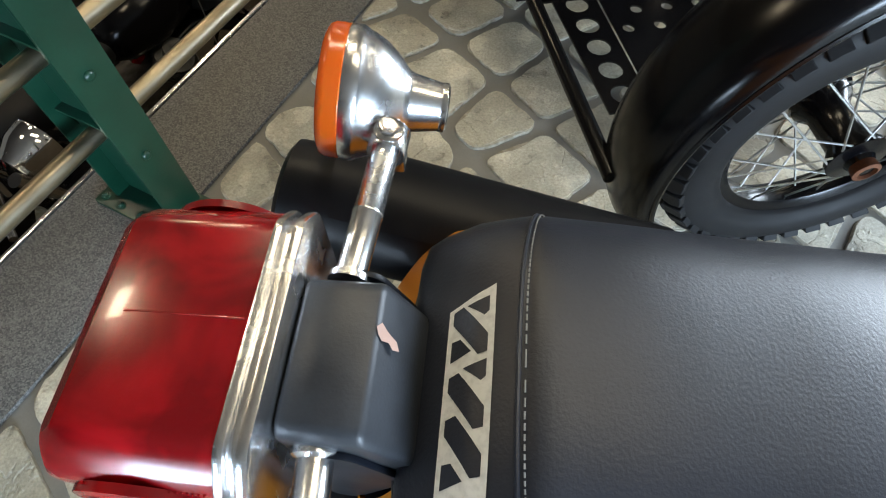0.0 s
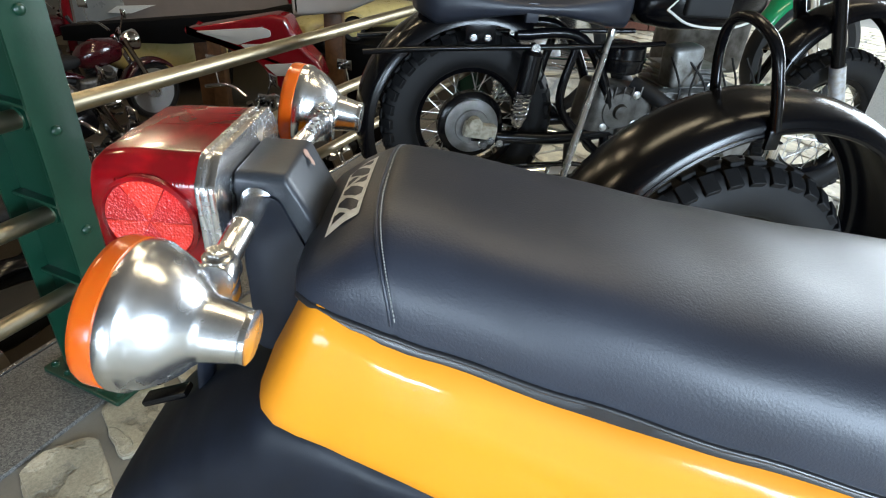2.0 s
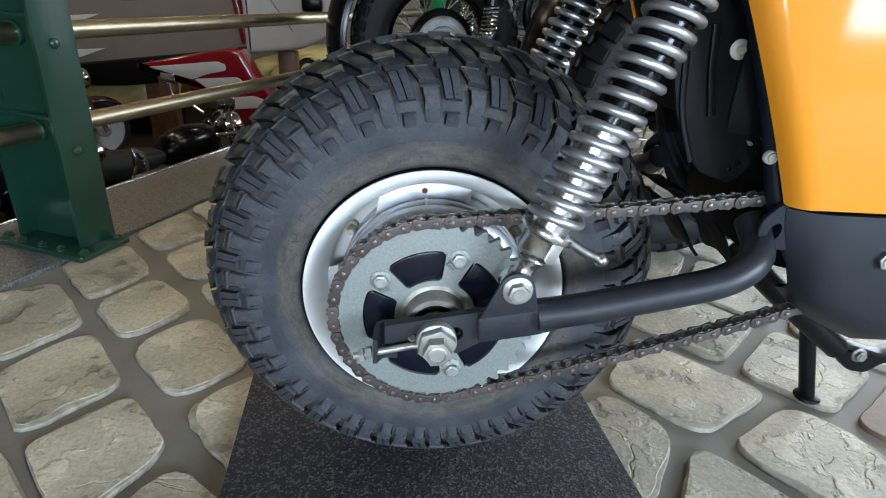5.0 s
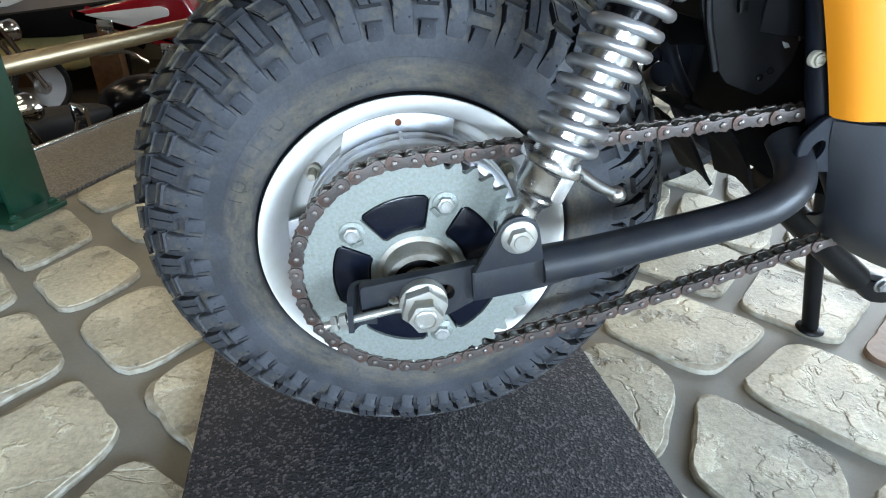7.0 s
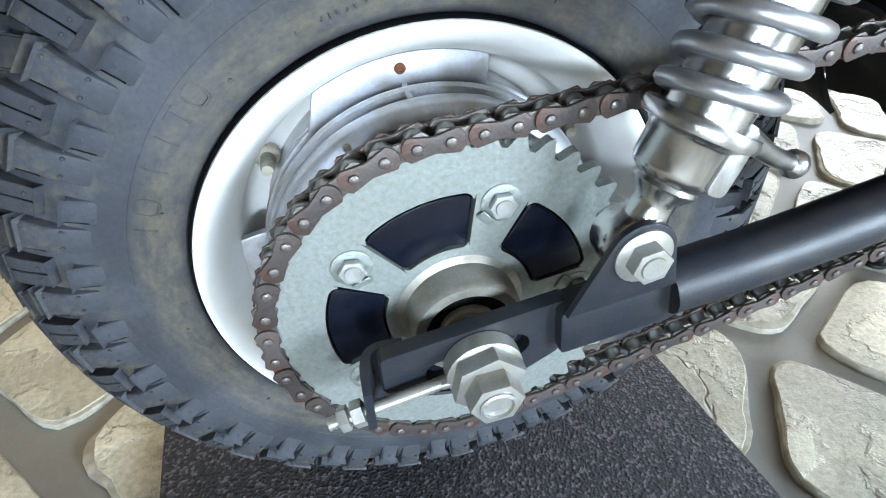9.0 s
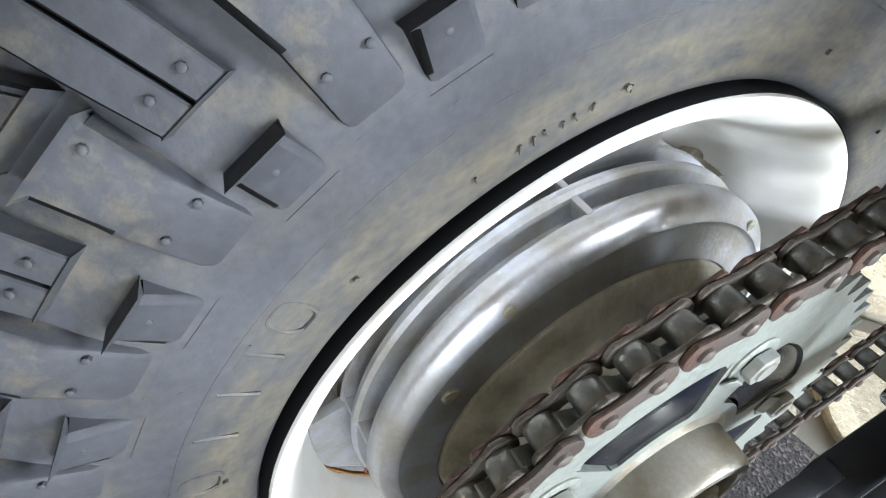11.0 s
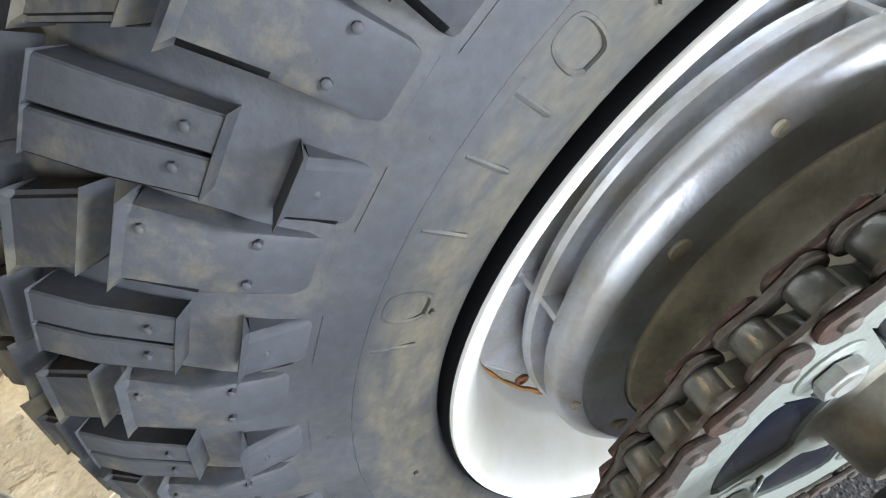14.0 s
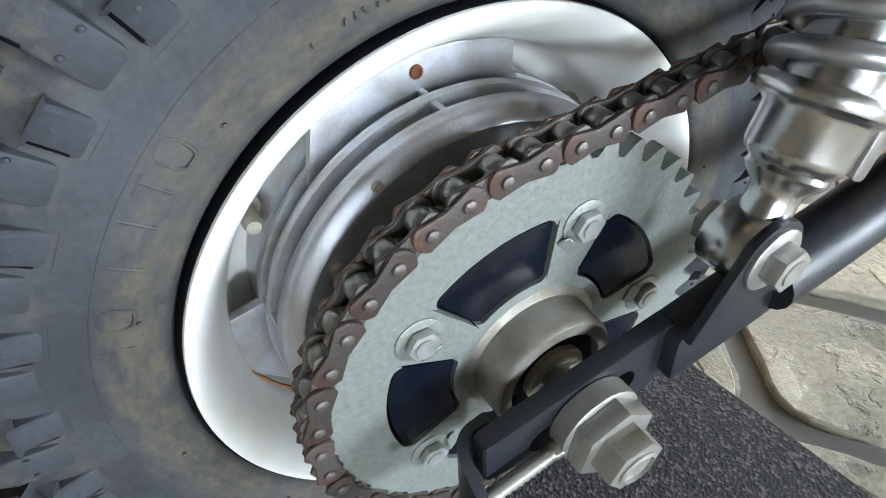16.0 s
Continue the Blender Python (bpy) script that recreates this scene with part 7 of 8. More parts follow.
block(bm, (0.0, -0.076, 0.60), (0.085, 0.006, 0.055), None, 0.002)
lpart("rack_bracket", bm, GLOSS, mg)
bm = bmesh.new()
tube(bm, [(0.40, -0.12, 0.24), (0.44, -0.16, 0.03), (0.50, -0.17, 0.008)], 0.013, 10)
tube(bm, [(0.40, 0.12, 0.24), (0.44, 0.16, 0.03), (0.50, 0.17, 0.008)], 0.013, 10)
lpart("centre_stand", bm, GLOSS, outfit, "black centre stand")

# ---------------------------------------------------------------- lower hall: exhibits
def parked_motorcycle(x, y, rz, paint, label):
    """A road motorcycle of the lower hall, seen from above."""
    root = root_at("motorcycle", x, y, LOW, label, "motorcycle", "motorcycles of the lower hall", rz)
    for cx in (-0.68, 0.72):
        bm = bmesh.new()
        lathe(bm, [(0.245, -0.035), (0.27, -0.05), (0.30, -0.045), (0.315, 0), (0.30, 0.045), (0.27, 0.05), (0.245, 0.035)], (cx, 0, 0.315), (0, 1, 0), 48, close=True)
        lpart("tyre", bm, RUBBER2, root)
        bm = bmesh.new()
        lathe(bm, [(0.252, -0.032), (0.236, -0.02), (0.236, 0.02), (0.252, 0.032)], (cx, 0, 0.315), (0, 1, 0), 40)
        wr = lpart("wheel_rim", bm, CHROME, root, "chrome wheel rim")
        bm = bmesh.new()
        lathe(bm, [(0.05, -0.07), (0.07, -0.06), (0.07, 0.06), (0.05, 0.07)], (cx, 0, 0.315), (0, 1, 0), 24)
        lpart("wheel_hub", bm, ALLOY, root)
        bm = bmesh.new()
        for k in range(18):
            a = radians(20 * k)
            rod(bm, (cx + 0.06 * math.cos(a), 0, 0.315 + 0.06 * math.sin(a)), (cx + 0.24 * math.cos(a + 0.3), 0, 0.315 + 0.24 * math.sin(a + 0.3)), 0.002, seg=5)
        tagged(lpart("spokes", bm, CHROME, wr), kind="stuff")
        bm = bmesh.new()
        guard_arc(bm, (cx, 0, 0.315), 0.36, 0.07, 170 if cx < 0 else 150, 30 if cx < 0 else 40, 24)
        lpart("mudguard", bm, paint, root, "", 60)
    bm = bmesh.new()
    rings = []
    for xx, w, lo, hi in ((-0.02, 0.06, 0.70, 0.80), (0.06, 0.12, 0.67, 0.88), (0.22, 0.15, 0.67, 0.93), (0.38, 0.13, 0.70, 0.92), (0.46, 0.06, 0.76, 0.87)):
        rings.append([Vector((xx, w * math.copysign(abs(math.cos(t)) ** 0.7, math.cos(t)), (lo + hi) / 2 + (hi - lo) / 2 * math.copysign(abs(math.sin(t)) ** 0.7, math.sin(t)))) for t in [2 * math.pi * q / 20 for q in range(20)]])
    add_ring_strip(bm, rings)
    lpart("fuel_tank", bm, paint, root, "", 60)
    bm = bmesh.new()
    rings = []
    for xx, w, hi in ((-0.68, 0.06, 0.80), (-0.62, 0.11, 0.84), (-0.35, 0.14, 0.85), (-0.08, 0.11, 0.82), (0.0, 0.07, 0.80)):
        rings.append([Vector((xx, w * math.copysign(abs(math.cos(t)) ** 0.6, math.cos(t)), 0.76 + (hi - 0.76) * math.copysign(abs(math.sin(t)) ** 0.6, math.sin(t)))) for t in [2 * math.pi * q / 20 for q in range(20)]])
    add_ring_strip(bm, rings)
    lpart("saddle", bm, RUBBER2, root, "black saddle", 60)
    bm = bmesh.new()
    block(bm, (0.12, 0, 0.42), (0.40, 0.22, 0.34), None, 0.05, 3)
    for s in (-1, 1):
        lathe(bm, [(0.04, 0.0)] + [q for k in range(6) for q in ((0.05, 0.02 + 0.025 * k), (0.085, 0.022 + 0.025 * k), (0.085, 0.032 + 0.025 * k), (0.05, 0.034 + 0.025 * k))] + [(0.05, 0.2)], (0.18, s * 0.05, 0.50), (0.1, s * 0.5, 0.8), 20)
    lpart("engine", bm, DARKALLOY, root)
    for s in (-1, 1):
        bm = bmesh.new()
        lathe(bm, [(0.02, 0), (0.045, 0.02), (0.048, 0.45), (0.022, 0.6), (0.022, 0.9)], (-0.78, s * 0.17, 0.30), (1, 0, -0.05), 20)
        lpart("exhaust", bm, CHROME, root, "chrome exhaust")
        bm = bmesh.new()
        tube(bm, [(0.46, s * 0.09, 0.92), (0.72, s * 0.09, 0.315)], 0.026, 12)
        lpart("fork_leg", bm, CHROME, root)
        bm = bmesh.new()
        tube(bm, smooth_line([(0.42, s * 0.06, 0.98), (0.38, s * 0.20, 1.04), (0.28, s * 0.36, 1.02)], 6), 0.013, 10)
        lpart("handlebar", bm, CHROME, root)
        bm = bmesh.new()
        tube(bm, [(0.34, s * 0.27, 1.03), (0.36, s * 0.33, 1.17)], 0.006, 8)
        block(bm, (0.365, s * 0.35, 1.20), (0.016, 0.12, 0.075), Matrix.Rotation(s * 0.25, 4, "Z"), 0.007)
        lpart("mirror", bm, CHROME, root, "chrome mirror")
    bm = bmesh.new()
    lathe(bm, [(0.0, -0.06), (0.06, -0.04), (0.095, 0.03), (0.105, 0.09), (0.100, 0.10), (0.0, 0.115)], (0.54, 0, 0.87), (1, 0, 0), 28)
    lpart("headlamp", bm, CHROME, root, "chrome headlamp")
    bm = bmesh.new()
    lathe(bm, [(0.0, -0.03), (0.04, -0.03), (0.05, 0.0), (0.035, 0.02), (0, 0.022)], (-0.98, 0, 0.66), (-1, 0, 0.1), 24)
    lpart("tail_lamp", bm, REDLENS, root, "red tail lamp")
    return root


black = parked_motorcycle(-1.62, 1.75, 62, GLOSS, "gloss black motorcycle with chrome mirrors below the railing")
red = parked_motorcycle(-3.75, 5.3, 60, surface("maroon_lacquer", (0.045, 0.004, 0.007), 0.18, 0, 0.2, 6, coat=0.6), "dark maroon motorcycle with chrome headlamp")
for x, y, rz in ((-1.05, 2.65, 58), (-2.25, 2.55, 66), (-0.75, 3.65, 60), (-1.75, 3.5, 55), (-2.85, 3.3, 64), (-1.75, 0.55, 70), (-2.45, 1.3, 66), (-3.3, 2.2, 62)):
    copy_thing(black, pose(x, y, LOW, 0, 0, rz))
for x, y, rz in ((-4.2, 4.5, 62), (-4.9, 6.2, 58)):
    copy_thing(red, pose(x, y, LOW, 0, 0, rz))

# card tags on sticks beside the nearest machines
for x, y, z in ((-1.27, 1.99, -0.43), (-0.95, 3.0, -0.40), (-0.62, 3.7, -0.36)):
    top = root_at("card_tag", x, y, LOW, "cream card tag on a wire stem", "sign", "card tags")
    bm = bmesh.new()
    rod(bm, (x, y, LOW), (x, y, z - 0.05), 0.003, seg=8)
    part("stem", bm, STEEL, top)
    bm = bmesh.new()
    m = Matrix.Rotation(radians(-25), 4, "Y") @ Matrix.Rotation(radians(35), 4, "X")
    block(bm, (x, y, z), (0.15, 0.006, 0.10), m, 0.001)
    card = part("card", bm, PAPER, top)
    bm = bmesh.new()
    block(bm, Vector((x, y, z)) + m @ Vector((0.035, -0.0042, 0.0)), (0.05, 0.002, 0.06), m)
    part("card_picture", bm, WOOD, card, "small dark picture")

# upright hull panel in red edging, leaning in the lower hall
HY = 6.6
hull = root_at("raised_body_panel", -3.5, HY, LOW, "raised grey-lined body panel edged in dark red", "exhibit")
edge_pts = [Vector((p.x, p.y)) for p in smooth_line([(-4.62, -0.90, 0), (-4.55, 0.0, 0), (-4.47, 0.78, 0), (-4.25, 0.98, 0), (-3.68, 1.16, 0), (-2.90, 1.26, 0), (-2.35, 1.25, 0), (-2.16, 1.12, 0), (-2.06, 0.6, 0), (-1.97, 0.03, 0), (-1.93, -0.20, 0)], 5)]
bm = bmesh.new()
slab(bm, [(p.x, p.y) for p in edge_pts], 0.06, lambda u, v, w: (u, HY + w, v))
lining = part("grey_lining", bm, GREYFILM, hull, "dull grey lining")
bm = bmesh.new()
tube(bm, [(p.x, HY - 0.01, p.y) for p in edge_pts], 0.055, 10)
part("red_edging", bm, REDPAINT, hull, "dark red lacquered edging")
bm = bmesh.new()
slab(bm, [(-4.50, -0.62), (-4.42, 0.62), (-3.95, 0.72), (-3.88, -0.45)], 0.02, lambda u, v, w: (u, HY - 0.03 + w, v), bevel=0.004)
part("pale_strip", bm, SILVERP, hull, "pale grey overlapping sheet")
for z in (0.66, -0.02, -0.38):
    bm = bmesh.new()
    slab(bm, [(-4.08, z - 0.06), (-3.95, z + 0.02), (-3.50, z + 0.06), (-3.80, z - 0.05)], 0.02, lambda u, v, w: (u, HY - 0.06 + w, v), bevel=0.004)
    part("white_clip", bm, WHITEINK, hull, "white folded clip")
bm = bmesh.new()
slab(bm, [(-4.6, -0.60), (-1.95, -0.25), (-2.0, -0.36), (-2.75, -0.64), (-3.3, -0.71), (-4.6, -0.76)], 0.5, lambda u, v, w: (u, HY - 0.2 + w, v), bevel=0.03)
part("dark_underside", bm, DARK, hull)
# red and silver flamed fin beside it
fl = root_at("flamed_body", -2.0, 5.8, LOW, "dark red lacquered vehicle fin with silver flames", "exhibit")
bm = bmesh.new()
slab(bm, rounded([(-2.80, -0.365), (-1.88, -0.165), (-1.74, -0.185), (-1.62, -0.42), (-1.45, -0.58), (-1.38, -0.76), (-1.50, -0.90), (-1.85, -0.92), (-2.05, -0.66), (-2.45, -0.50)], 0.03), 0.30, lambda u, v, w: (u, 5.62 + w, v), bevel=0.05, seg=4)
body = part("body", bm, REDPAINT, fl, "dark red lacquered body", 60)
for pts in ([(-2.66, -0.372), (-1.98, -0.290), (-1.90, -0.315), (-1.90, -0.375), (-2.08, -0.415), (-2.24, -0.475)], [(-2.22, -0.470), (-1.80, -0.435), (-1.74, -0.47), (-1.80, -0.525), (-2.10, -0.560)], [(-2.00, -0.655), (-1.64, -0.615), (-1.53, -0.655), (-1.60, -0.735), (-1.88, -0.760)]):
    bm = bmesh.new()
    slab(bm, rounded(pts, 0.022), 0.02, lambda u, v, w: (u, 5.606 + w, v), bevel=0.003)
    part("silver_flame", bm, SILVERB, body, "silver grey painted flame")
bm = bmesh.new()
block(bm, (-1.72, 5.78, (LOW - 0.90) / 2), (0.30, 0.2, -LOW - 0.88), None, 0.02)
part("plinth", bm, WOOD, fl, "brown wooden plinth")
# pale silver body with a black lamp next to it
sv = root_at("silver_body", -1.4, 6.35, LOW, "pale silver vehicle body with a black lamp", "exhibit")
bm = bmesh.new()
slab(bm, rounded([(-1.84, -0.28), (-1.86, 0.80), (-1.05, 0.85), (-0.80, 0.30), (-0.92, -0.05), (-1.25, -0.20)], 0.05), 0.45, lambda u, v, w: (u, 6.20 + w, v), bevel=0.06, seg=4)
sb0 = part("body", bm, SILVERB, sv, "pale silver painted body", 60)
bm = bmesh.new()
block(bm, (-1.10, 6.17, 0.27), (0.22, 0.10, 0.16), None, 0.04, 3)
part("lamp_housing", bm, GLOSS, sb0, "black lamp housing")
bm = bmesh.new()
tube(bm, [(-1.55, 6.195, 0.30), (-1.32, 6.195, -0.02)], 0.004, 6)
part("panel_joint", bm, DARK, sb0, "dark joint line")
bm = bmesh.new()
block(bm, (-1.43, 6.42, (LOW - 0.25) / 2), (0.21, 0.16, -LOW - 0.23), None, 0.02)
part("support", bm, WOOD, sv, "dark brown wooden support post")
# cream cars far back
def old_car(x, y, rz, z=LOW, size=1.0, label="cream painted vintage car with dark tyres"):
    root = root_at("vintage_car", x, y, z, label, "car", "cream cars", rz)
    root.scale = (size, size, size)
    bm = bmesh.new()
    rings = []
    for xx, w, lo, hi in ((-1.5, 0.3, 0.35, 0.55), (-1.3, 0.6, 0.28, 0.85), (-0.5, 0.72, 0.28, 0.95), (0.3, 0.62, 0.28, 0.92), (1.1, 0.45, 0.30, 0.85), (1.4, 0.3, 0.35, 0.7)):
        rings.append([Vector((xx, w * math.copysign(abs(math.cos(t)) ** 0.6, math.cos(t)), (lo + hi) / 2 + (hi - lo) / 2 * math.copysign(abs(math.sin(t)) ** 0.6, math.sin(t)))) for t in [2 * math.pi * q / 20 for q in range(20)]])
    add_ring_strip(bm, rings)
    lpart("body", bm, CREAMP, root, "", 60)
    for cx in (-0.95, 0.95):
        for s in (-1, 1):
            bm = bmesh.new()
            lathe(bm, [(0.2, -0.05), (0.3, -0.06), (0.33, 0), (0.3, 0.06), (0.2, 0.05)], (cx, s * 0.72, 0.33), (0, 1, 0), 28, close=True)
            w = lpart("tyre", bm, RUBBER2, root)
            bm = bmesh.new()
            lathe(bm, [(0.205, -0.03), (0.1, -0.05), (0.1, 0.05), (0.205, 0.03)], (cx, s * 0.72, 0.33), (0, 1, 0), 24)
            lpart("wheel_disc", bm, CREAMP, w)
            bm = bmesh.new()
            guard_arc(bm, (cx, s * 0.72, 0.33), 0.42, 0.14, 175, 10, 18)
            lpart("wing", bm, CREAMP, root, "", 60)
    return root


old_car(-3.95, 8.0, 100)
SMALL = "small cream painted pedal car on a dark display stand"
old_car(-1.80, 7.70, 245, -0.84, 0.42, SMALL)
old_car(-1.10, 7.66, 205, -0.70, 0.46, SMALL)
for x, top in ((-1.80, -0.84), (-1.10, -0.70)):
    bm = bmesh.new()
    block(bm, (x, 7.70, (LOW + top) / 2), (0.68, 1.3, top - LOW), None, 0.015)
    lone("display_stand", bm, DARK, "dark box stand under a small car", "stand", "display stands")
for x, y in ((-3.02, 6.55), (-2.80, 6.40)):
    bm = bmesh.new()
    block(bm, (x, y, (LOW - 0.45) / 2), (0.16, 0.16, -LOW - 0.45), None, 0.01)
    lone("wooden_post", bm, WOOD, "dark brown square wooden post", "post", "wooden posts")
bm = bmesh.new()
block(bm, (-5.5, 8.3, 0.3), (2.4, 0.05, 0.9), None, 0.01)
lone("wall_board", bm, PLASTER, "cream board on the hall wall", "board")

# ---------------------------------------------------------------- beyond the outfit: sign board, chairs, pillar
sb = root_at("sign_stand", 1.24, 1.28, 0.0, "cream information board on a brown wooden stand", "sign", "", 0.0)
turn = Matrix.Translation((1.24, 1.28, 0)) @ Matrix.Rotation(radians(-36), 4, "Z")
m = (turn @ Matrix.Rotation(radians(28), 4, "X")).to_3x3().to_4x4()


def at_sign(x, y, z):
    return turn @ Vector((x, y, z))


bm = bmesh.new()
rod(bm, at_sign(0, 0.04, 0.004), at_sign(0, 0.04, 0.83), 0.024, seg=18)
part("pole", bm, WOOD, sb, "turned brown wooden pole")
BC = at_sign(0.13, 0.14, 0.905)
bm = bmesh.new()
block(bm, BC, (0.54, 0.38, 0.028), m, 0.005)
part("lectern_top", bm, WOOD, sb)
bm = bmesh.new()
block(bm, BC + m @ Vector((0, 0, 0.0175)), (0.51, 0.35, 0.006), m, 0.001)
bd = part("board", bm, PAPER, sb, "cream printed board")
random.seed(21)
for k in range(11):
    bm = bmesh.new()
    ln = random.uniform(0.10, 0.20)
    block(bm, BC + m @ Vector((-0.20 + ln / 2, 0.13 - 0.026 * k, 0.0212)), (ln, 0.005, 0.001), m)
    part("text_line", bm, GREYBLACK, bd)
bm = bmesh.new()
block(bm, at_sign(-0.06, 0.10, 0.47), (0.085, 0.012, 0.22), turn.to_3x3().to_4x4(), 0.002)
block(bm, at_sign(-0.02, 0.08, 0.47), (0.06, 0.01, 0.02), turn.to_3x3().to_4x4(), 0.001)
part("leaflet_holder", bm, WHITEINK, sb, "white leaflet holder clipped to the pole")
bm = bmesh.new()
lathe(bm, [(0.16, 0.004), (0.16, 0.02), (0.03, 0.035)], at_sign(0, 0.04, 0), (0, 0, 1), 28)
part("foot", bm, WOOD, sb)


def bistro_chair(x, y, rz):
    root = root_at("chair", x, y, 0.004, "blue-grey upholstered chair with thin dark legs", "chair", "chairs in the daylight", rz)
    bm = bmesh.new()
    block(bm, (0, 0, 0.45), (0.44, 0.44, 0.07), None, 0.02, 3)
    lpart("seat", bm, BLUEGREY, root)
    bm = bmesh.new()
    block(bm, (-0.20, 0, 0.72), (0.06, 0.42, 0.50), Matrix.Rotation(-0.12, 4, "Y"), 0.02, 3)
    lpart("backrest", bm, BLUEGREY, root)
    for s in (-1, 1):
        for q in (-1, 1):
            bm = bmesh.new()
            rod(bm, (s * 0.18, q * 0.18, 0.42), (s * 0.21, q * 0.21, 0.0), 0.011, seg=10)
            lpart("leg", bm, GLOSS, root)
    return root


for x, y, rz in ((4.75, 7.35, 210), (5.35, 8.3, 200), (6.1, 7.6, 160)):
    bistro_chair(x, y, rz)
bm = bmesh.new()
block(bm, (4.15, 7.75, 1.6), (0.95, 0.55, 3.19), None, 0.01)
tagged(lone("pillar", bm, MARBLE, "cream marble-clad square pillar", "pillar"), kind="structure")
bm = bmesh.new()
block(bm, (4.85, 7.75, 1.6), (0.30, 0.18, 3.19), None, 0.01)
lone("wooden_post", bm, WOOD, "dark brown square wooden post", "post", "wooden posts")
# brick screen with its courses
top = root_at("brick_wall", 1.6, 5.2, 0.0, "dark red brick parapet beyond the motorcycle", "wall")
tagged(top, kind="structure")
bm = bmesh.new()
block(bm, (1.6, 5.26, 0.75), (1.7, 0.10, 1.5))
core = part("mortar", bm, JOINT, top)
bk = bmesh.new()
block(bk, (0, 0, 0), (0.235, 0.06, 0.068), None, 0.004, 1)
bme = mesh_of("brick", bk, BRICK)
for r in range(19):
    for c in range(7):
        o = new("brick", bme)
        o.parent = core
        o.location = (-0.80 + 0.245 * c + 0.122 * (r % 2) - 0.0, 0.0, 0.04 + 0.078 * r)
bm = bmesh.new()
block(bm, (0.62, 4.3, 0.55), (0.10, 0.10, 1.1), None, 0.004)
lone("green_frame_post", bm, GREEN, "green painted steel post", "post")
# other machines on the gallery past the outfit, green painted
gm = parked_motorcycle(1.25, 3.15, 20, surface("bright_green_paint", (0.01, 0.28, 0.10), 0.2, 0, 0.1, 8, coat=1.0), "green motorcycle standing behind the black one")
gm.matrix_basis = pose(1.05, 2.65, 0.006, 0, 0, 14)

# ---------------------------------------------------------------- flagstones of the gallery, each a piece of its own
random.seed(11)
ROWS = tuple((-3.9 + 0.17 * k, random.uniform(-0.4, -0.2), 0.185) for k in range(15)) + ((-1.36, -0.30, 0.18), (-1.19, -0.36, 0.19), (-1.02, -0.25, 0.18), (-0.85, -0.34, 0.19), (-0.68, -0.28, 0.18), (-0.51, -0.37, 0.19), (-0.355, -0.30, 0.18), (-0.20, -0.287, 0.187), (-0.055, -0.403, 0.176), (0.09, -0.31, 0.18), (0.245, 0.11, 0.165), (0.41, 0.12, 0.195), (0.59, -0.457, 0.174), (0.775, -0.433, 0.174), (0.965, -0.795, 0.18))
ROWS = ROWS + tuple((1.15 + 0.185 * k, random.uniform(-0.9, -0.7), random.uniform(0.17, 0.19)) for k in range(36))
A_, B_ = Vector((0.7071, -0.7071)), Vector((0.7071, 0.7071))


def cut(poly, n, d):
    """The part of a polygon on the side n.p < d."""
    out = []
    for i, p in enumerate(poly):
        q = poly[i - 1]
        a, b = n.dot(q) - d, n.dot(p) - d
        if (a < 0) != (b < 0):
            out.append(q.lerp(p, a / (a - b)))
        if b < 0:
            out.append(p)
    return out


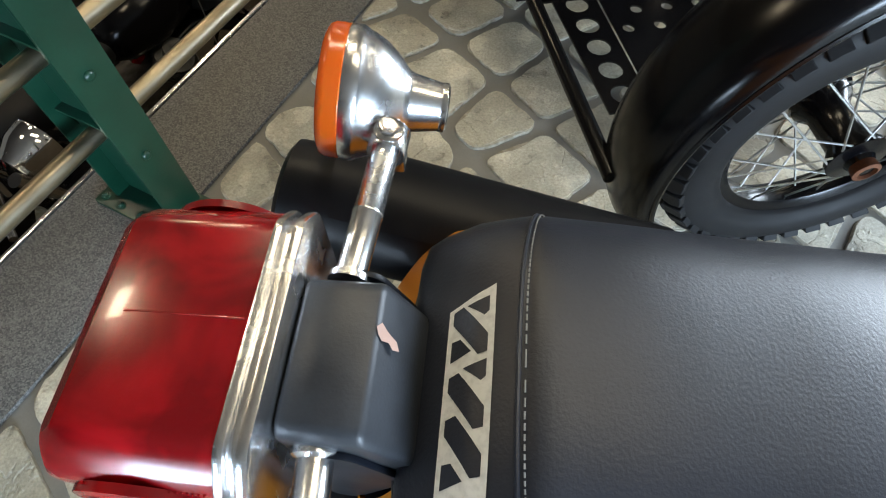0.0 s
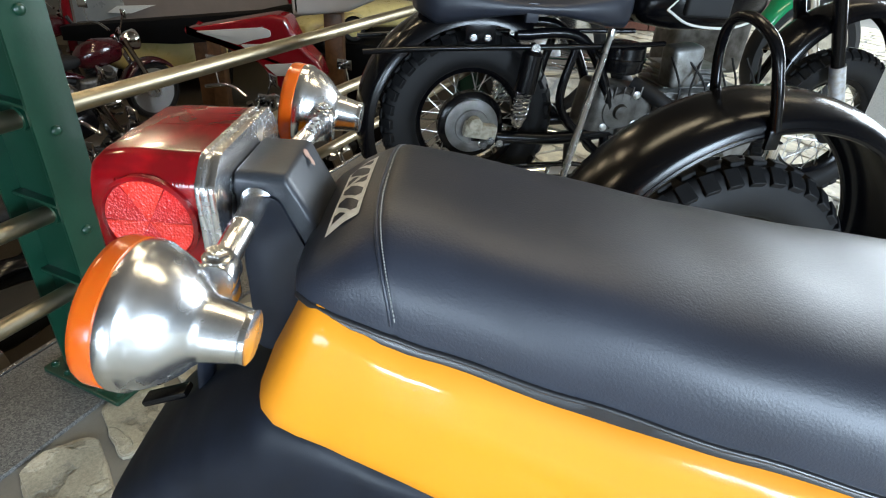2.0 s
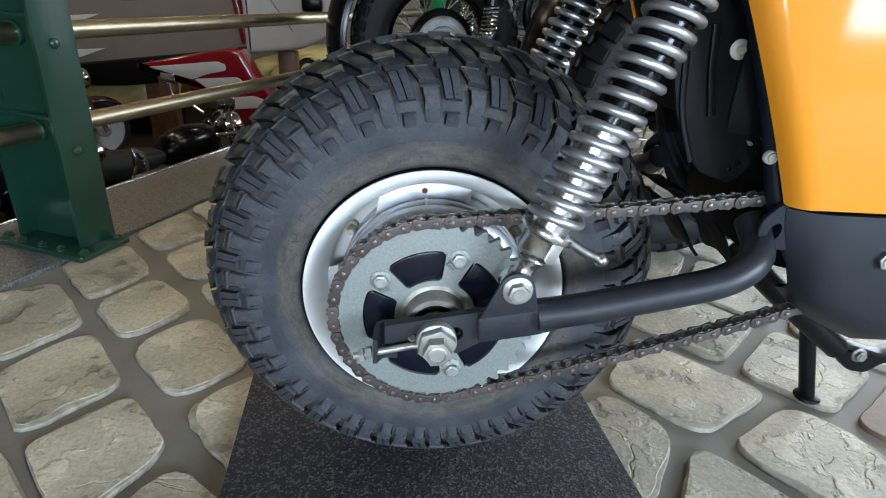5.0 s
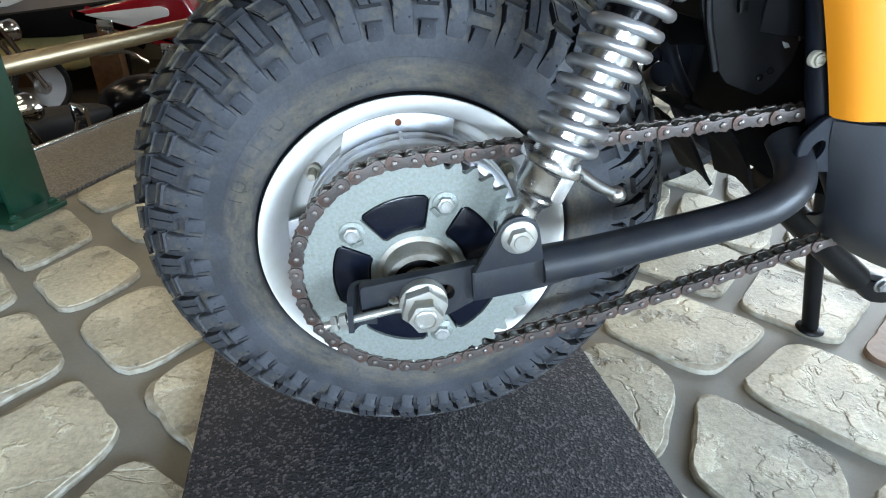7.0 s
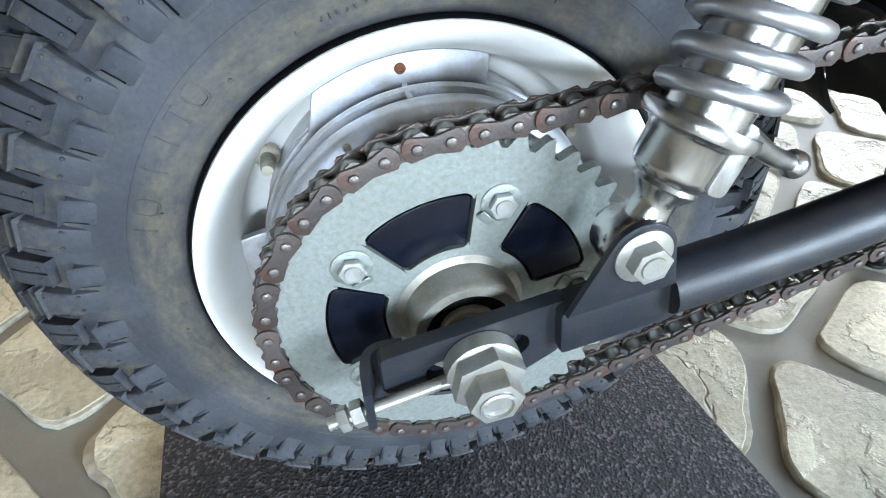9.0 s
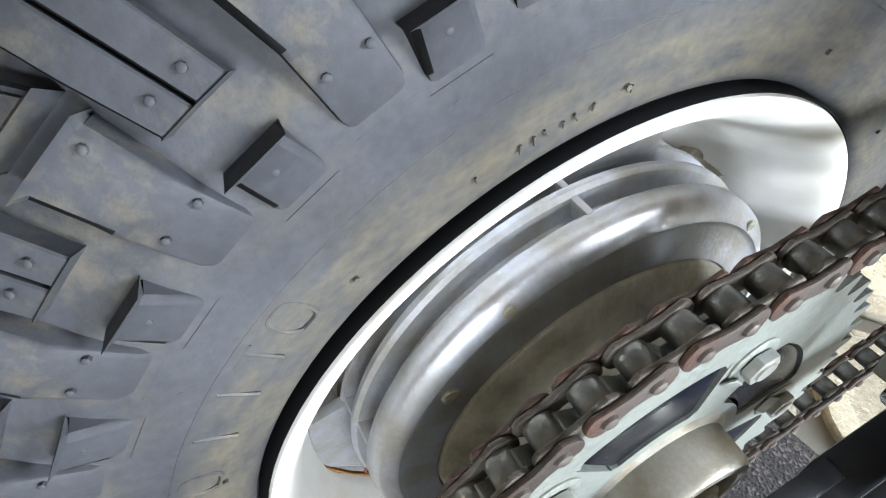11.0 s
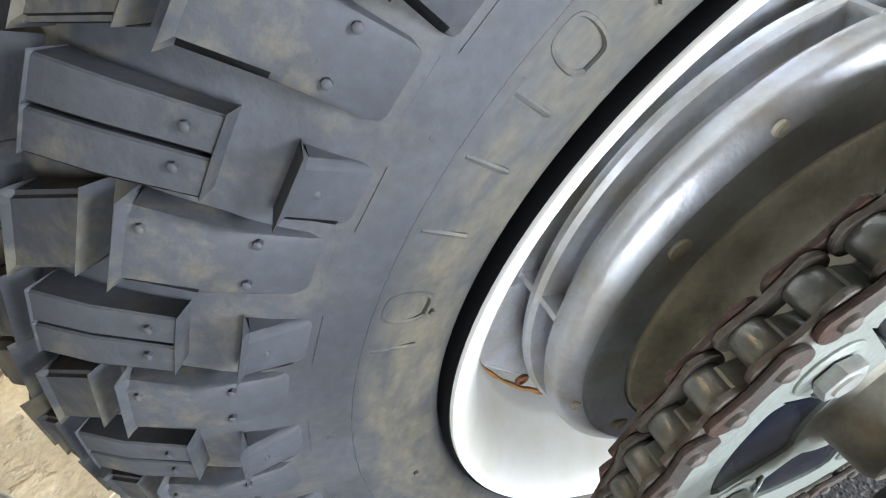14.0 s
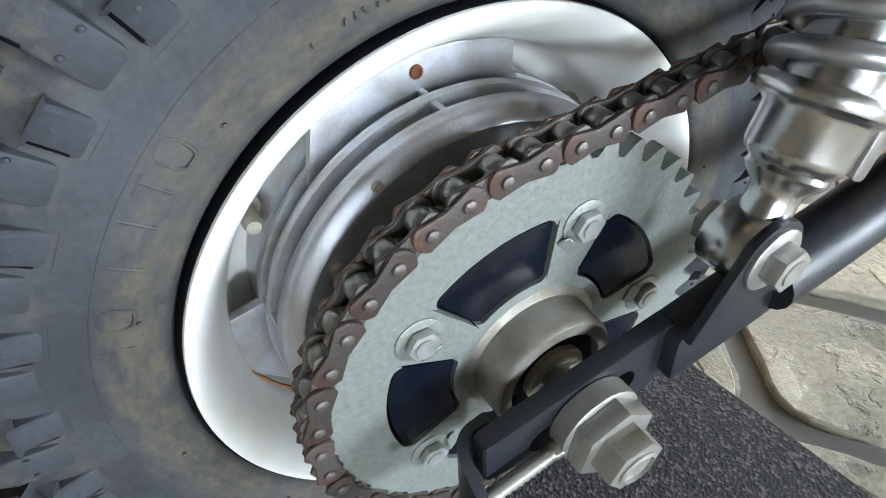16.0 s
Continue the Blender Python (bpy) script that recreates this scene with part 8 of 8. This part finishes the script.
OUT2 = Vector((OUT.x, OUT.y))
LIMIT = OUT2.dot(Vector((EDGE.x, EDGE.y))) - 0.247
floor_ob = bpy.data.objects["floor"]
rest = bmesh.new()
made = 0
for i in range(1, len(ROWS) - 1):
    r, s0, p = ROWS[i]
    lo, hi = (ROWS[i - 1][0] + r) / 2, (r + ROWS[i + 1][0]) / 2
    n0, n1 = int((-6.5 - s0) / p), int((5.5 - s0) / p)
    cuts = {k: (s0 + (k - 0.5) * p + random.uniform(-0.016, 0.016), random.uniform(-0.020, 0.020)) for k in range(n0, n1 + 2)}
    wob = {k: random.uniform(-0.010, 0.010) for k in range(n0, n1 + 2)}
    for k in range(n0, n1 + 1):
        g = 0.0115
        (a, ta), (b, tb) = cuts[k], cuts[k + 1]
        quad = [(a + ta + g, lo + wob[k] * 0.5 + g), (b + tb - g, lo + wob[k + 1] * 0.5 + g), (b - tb - g, hi + wob[k + 1] - g), (a - ta + g, hi + wob[k] - g)]
        slope = -0.05
        quad = [A_ * s + B_ * (q + slope * (s + 0.5)) for s, q in quad]
        c = sum(quad, Vector((0, 0))) / 4
        if not (-2.9 < c.x < 6.8 and -3.6 < c.y < 8.6):
            continue
        quad = cut(quad, OUT2, LIMIT)
        if len(quad) < 3:
            continue
        area = sum(quad[j - 1].x * quad[j].y - quad[j].x * quad[j - 1].y for j in range(len(quad))) / 2
        if abs(area) < 0.0015:
            continue
        near = -0.95 < c.x < 1.25 and -0.35 < c.y < 1.85
        rad = random.uniform(0.026, 0.046)
        out = rounded(quad, rad, 4 if near else 3)
        if near:
            fine = []
            for (x, y), (x2, y2) in zip(out, out[1:] + out[:1]):
                m = max(1, int(math.hypot(x2 - x, y2 - y) / 0.016))
                fine += [(x + (x2 - x) * j / m, y + (y2 - y) * j / m) for j in range(m)]
            out = [(x + 0.0035 * noise.noise((x * 40, y * 40, 1.0)) + 0.0014 * noise.noise((x * 130, y * 130, 2.0)), y + 0.0035 * noise.noise((x * 40, y * 40, 7.0)) + 0.0014 * noise.noise((x * 130, y * 130, 9.0))) for x, y in fine]
        lift = random.uniform(-0.0015, 0.0010)
        if near and made < 300:
            made += 1
            bm = bmesh.new()
            slab(bm, out, 0.012, lambda u, v, w: (u, v, -0.0100 + lift + w), bevel=0.0030)
            count = len(bm.faces)
            inner = []
            for x, y in out:
                d = Vector((x, y)) - c
                # worn edge by noise; the direction term widens its pale rim where light falls
                f = 0.006 + 0.20 * max(0.0, noise.noise((x * 13, y * 13, 3.0)) - 0.05) + 0.055 * max(0.0, d.normalized().dot(Vector((0.45, -0.89))) - 0.3) + 0.014 * noise.noise((x * 90, y * 90, 5.0))
                inner.append((x - d.x * max(0.004, f), y - d.y * max(0.004, f)))
            slab(bm, inner, 0.0028, lambda u, v, w: (u, v, 0.0002 + lift + w), bevel=0.0010, seg=1)
            spot = Vector((0.677, 0.100))
            turns = [(b2 - a2).cross(spot - a2) > 0 for a2, b2 in zip(quad, quad[1:] + quad[:1])]
            brown = all(turns) or not any(turns)
            o = new("flagstone", mesh_of("flagstone", bm, REDSTONE if brown else STONE))
            if not brown:
                o.data.materials.append(STONEEDGE)
                for q in o.data.polygons:
                    q.material_index = 1 if q.index < count else 0
            o.parent = floor_ob
        else:
            slab(rest, out, 0.012, lambda u, v, w: (u, v, -0.0085 + lift + w))
o = new("flagstones", mesh_of("flagstones", rest, STONE))
o.parent = floor_ob
tagged(o, "cream flagstones further off", kind="stuff")
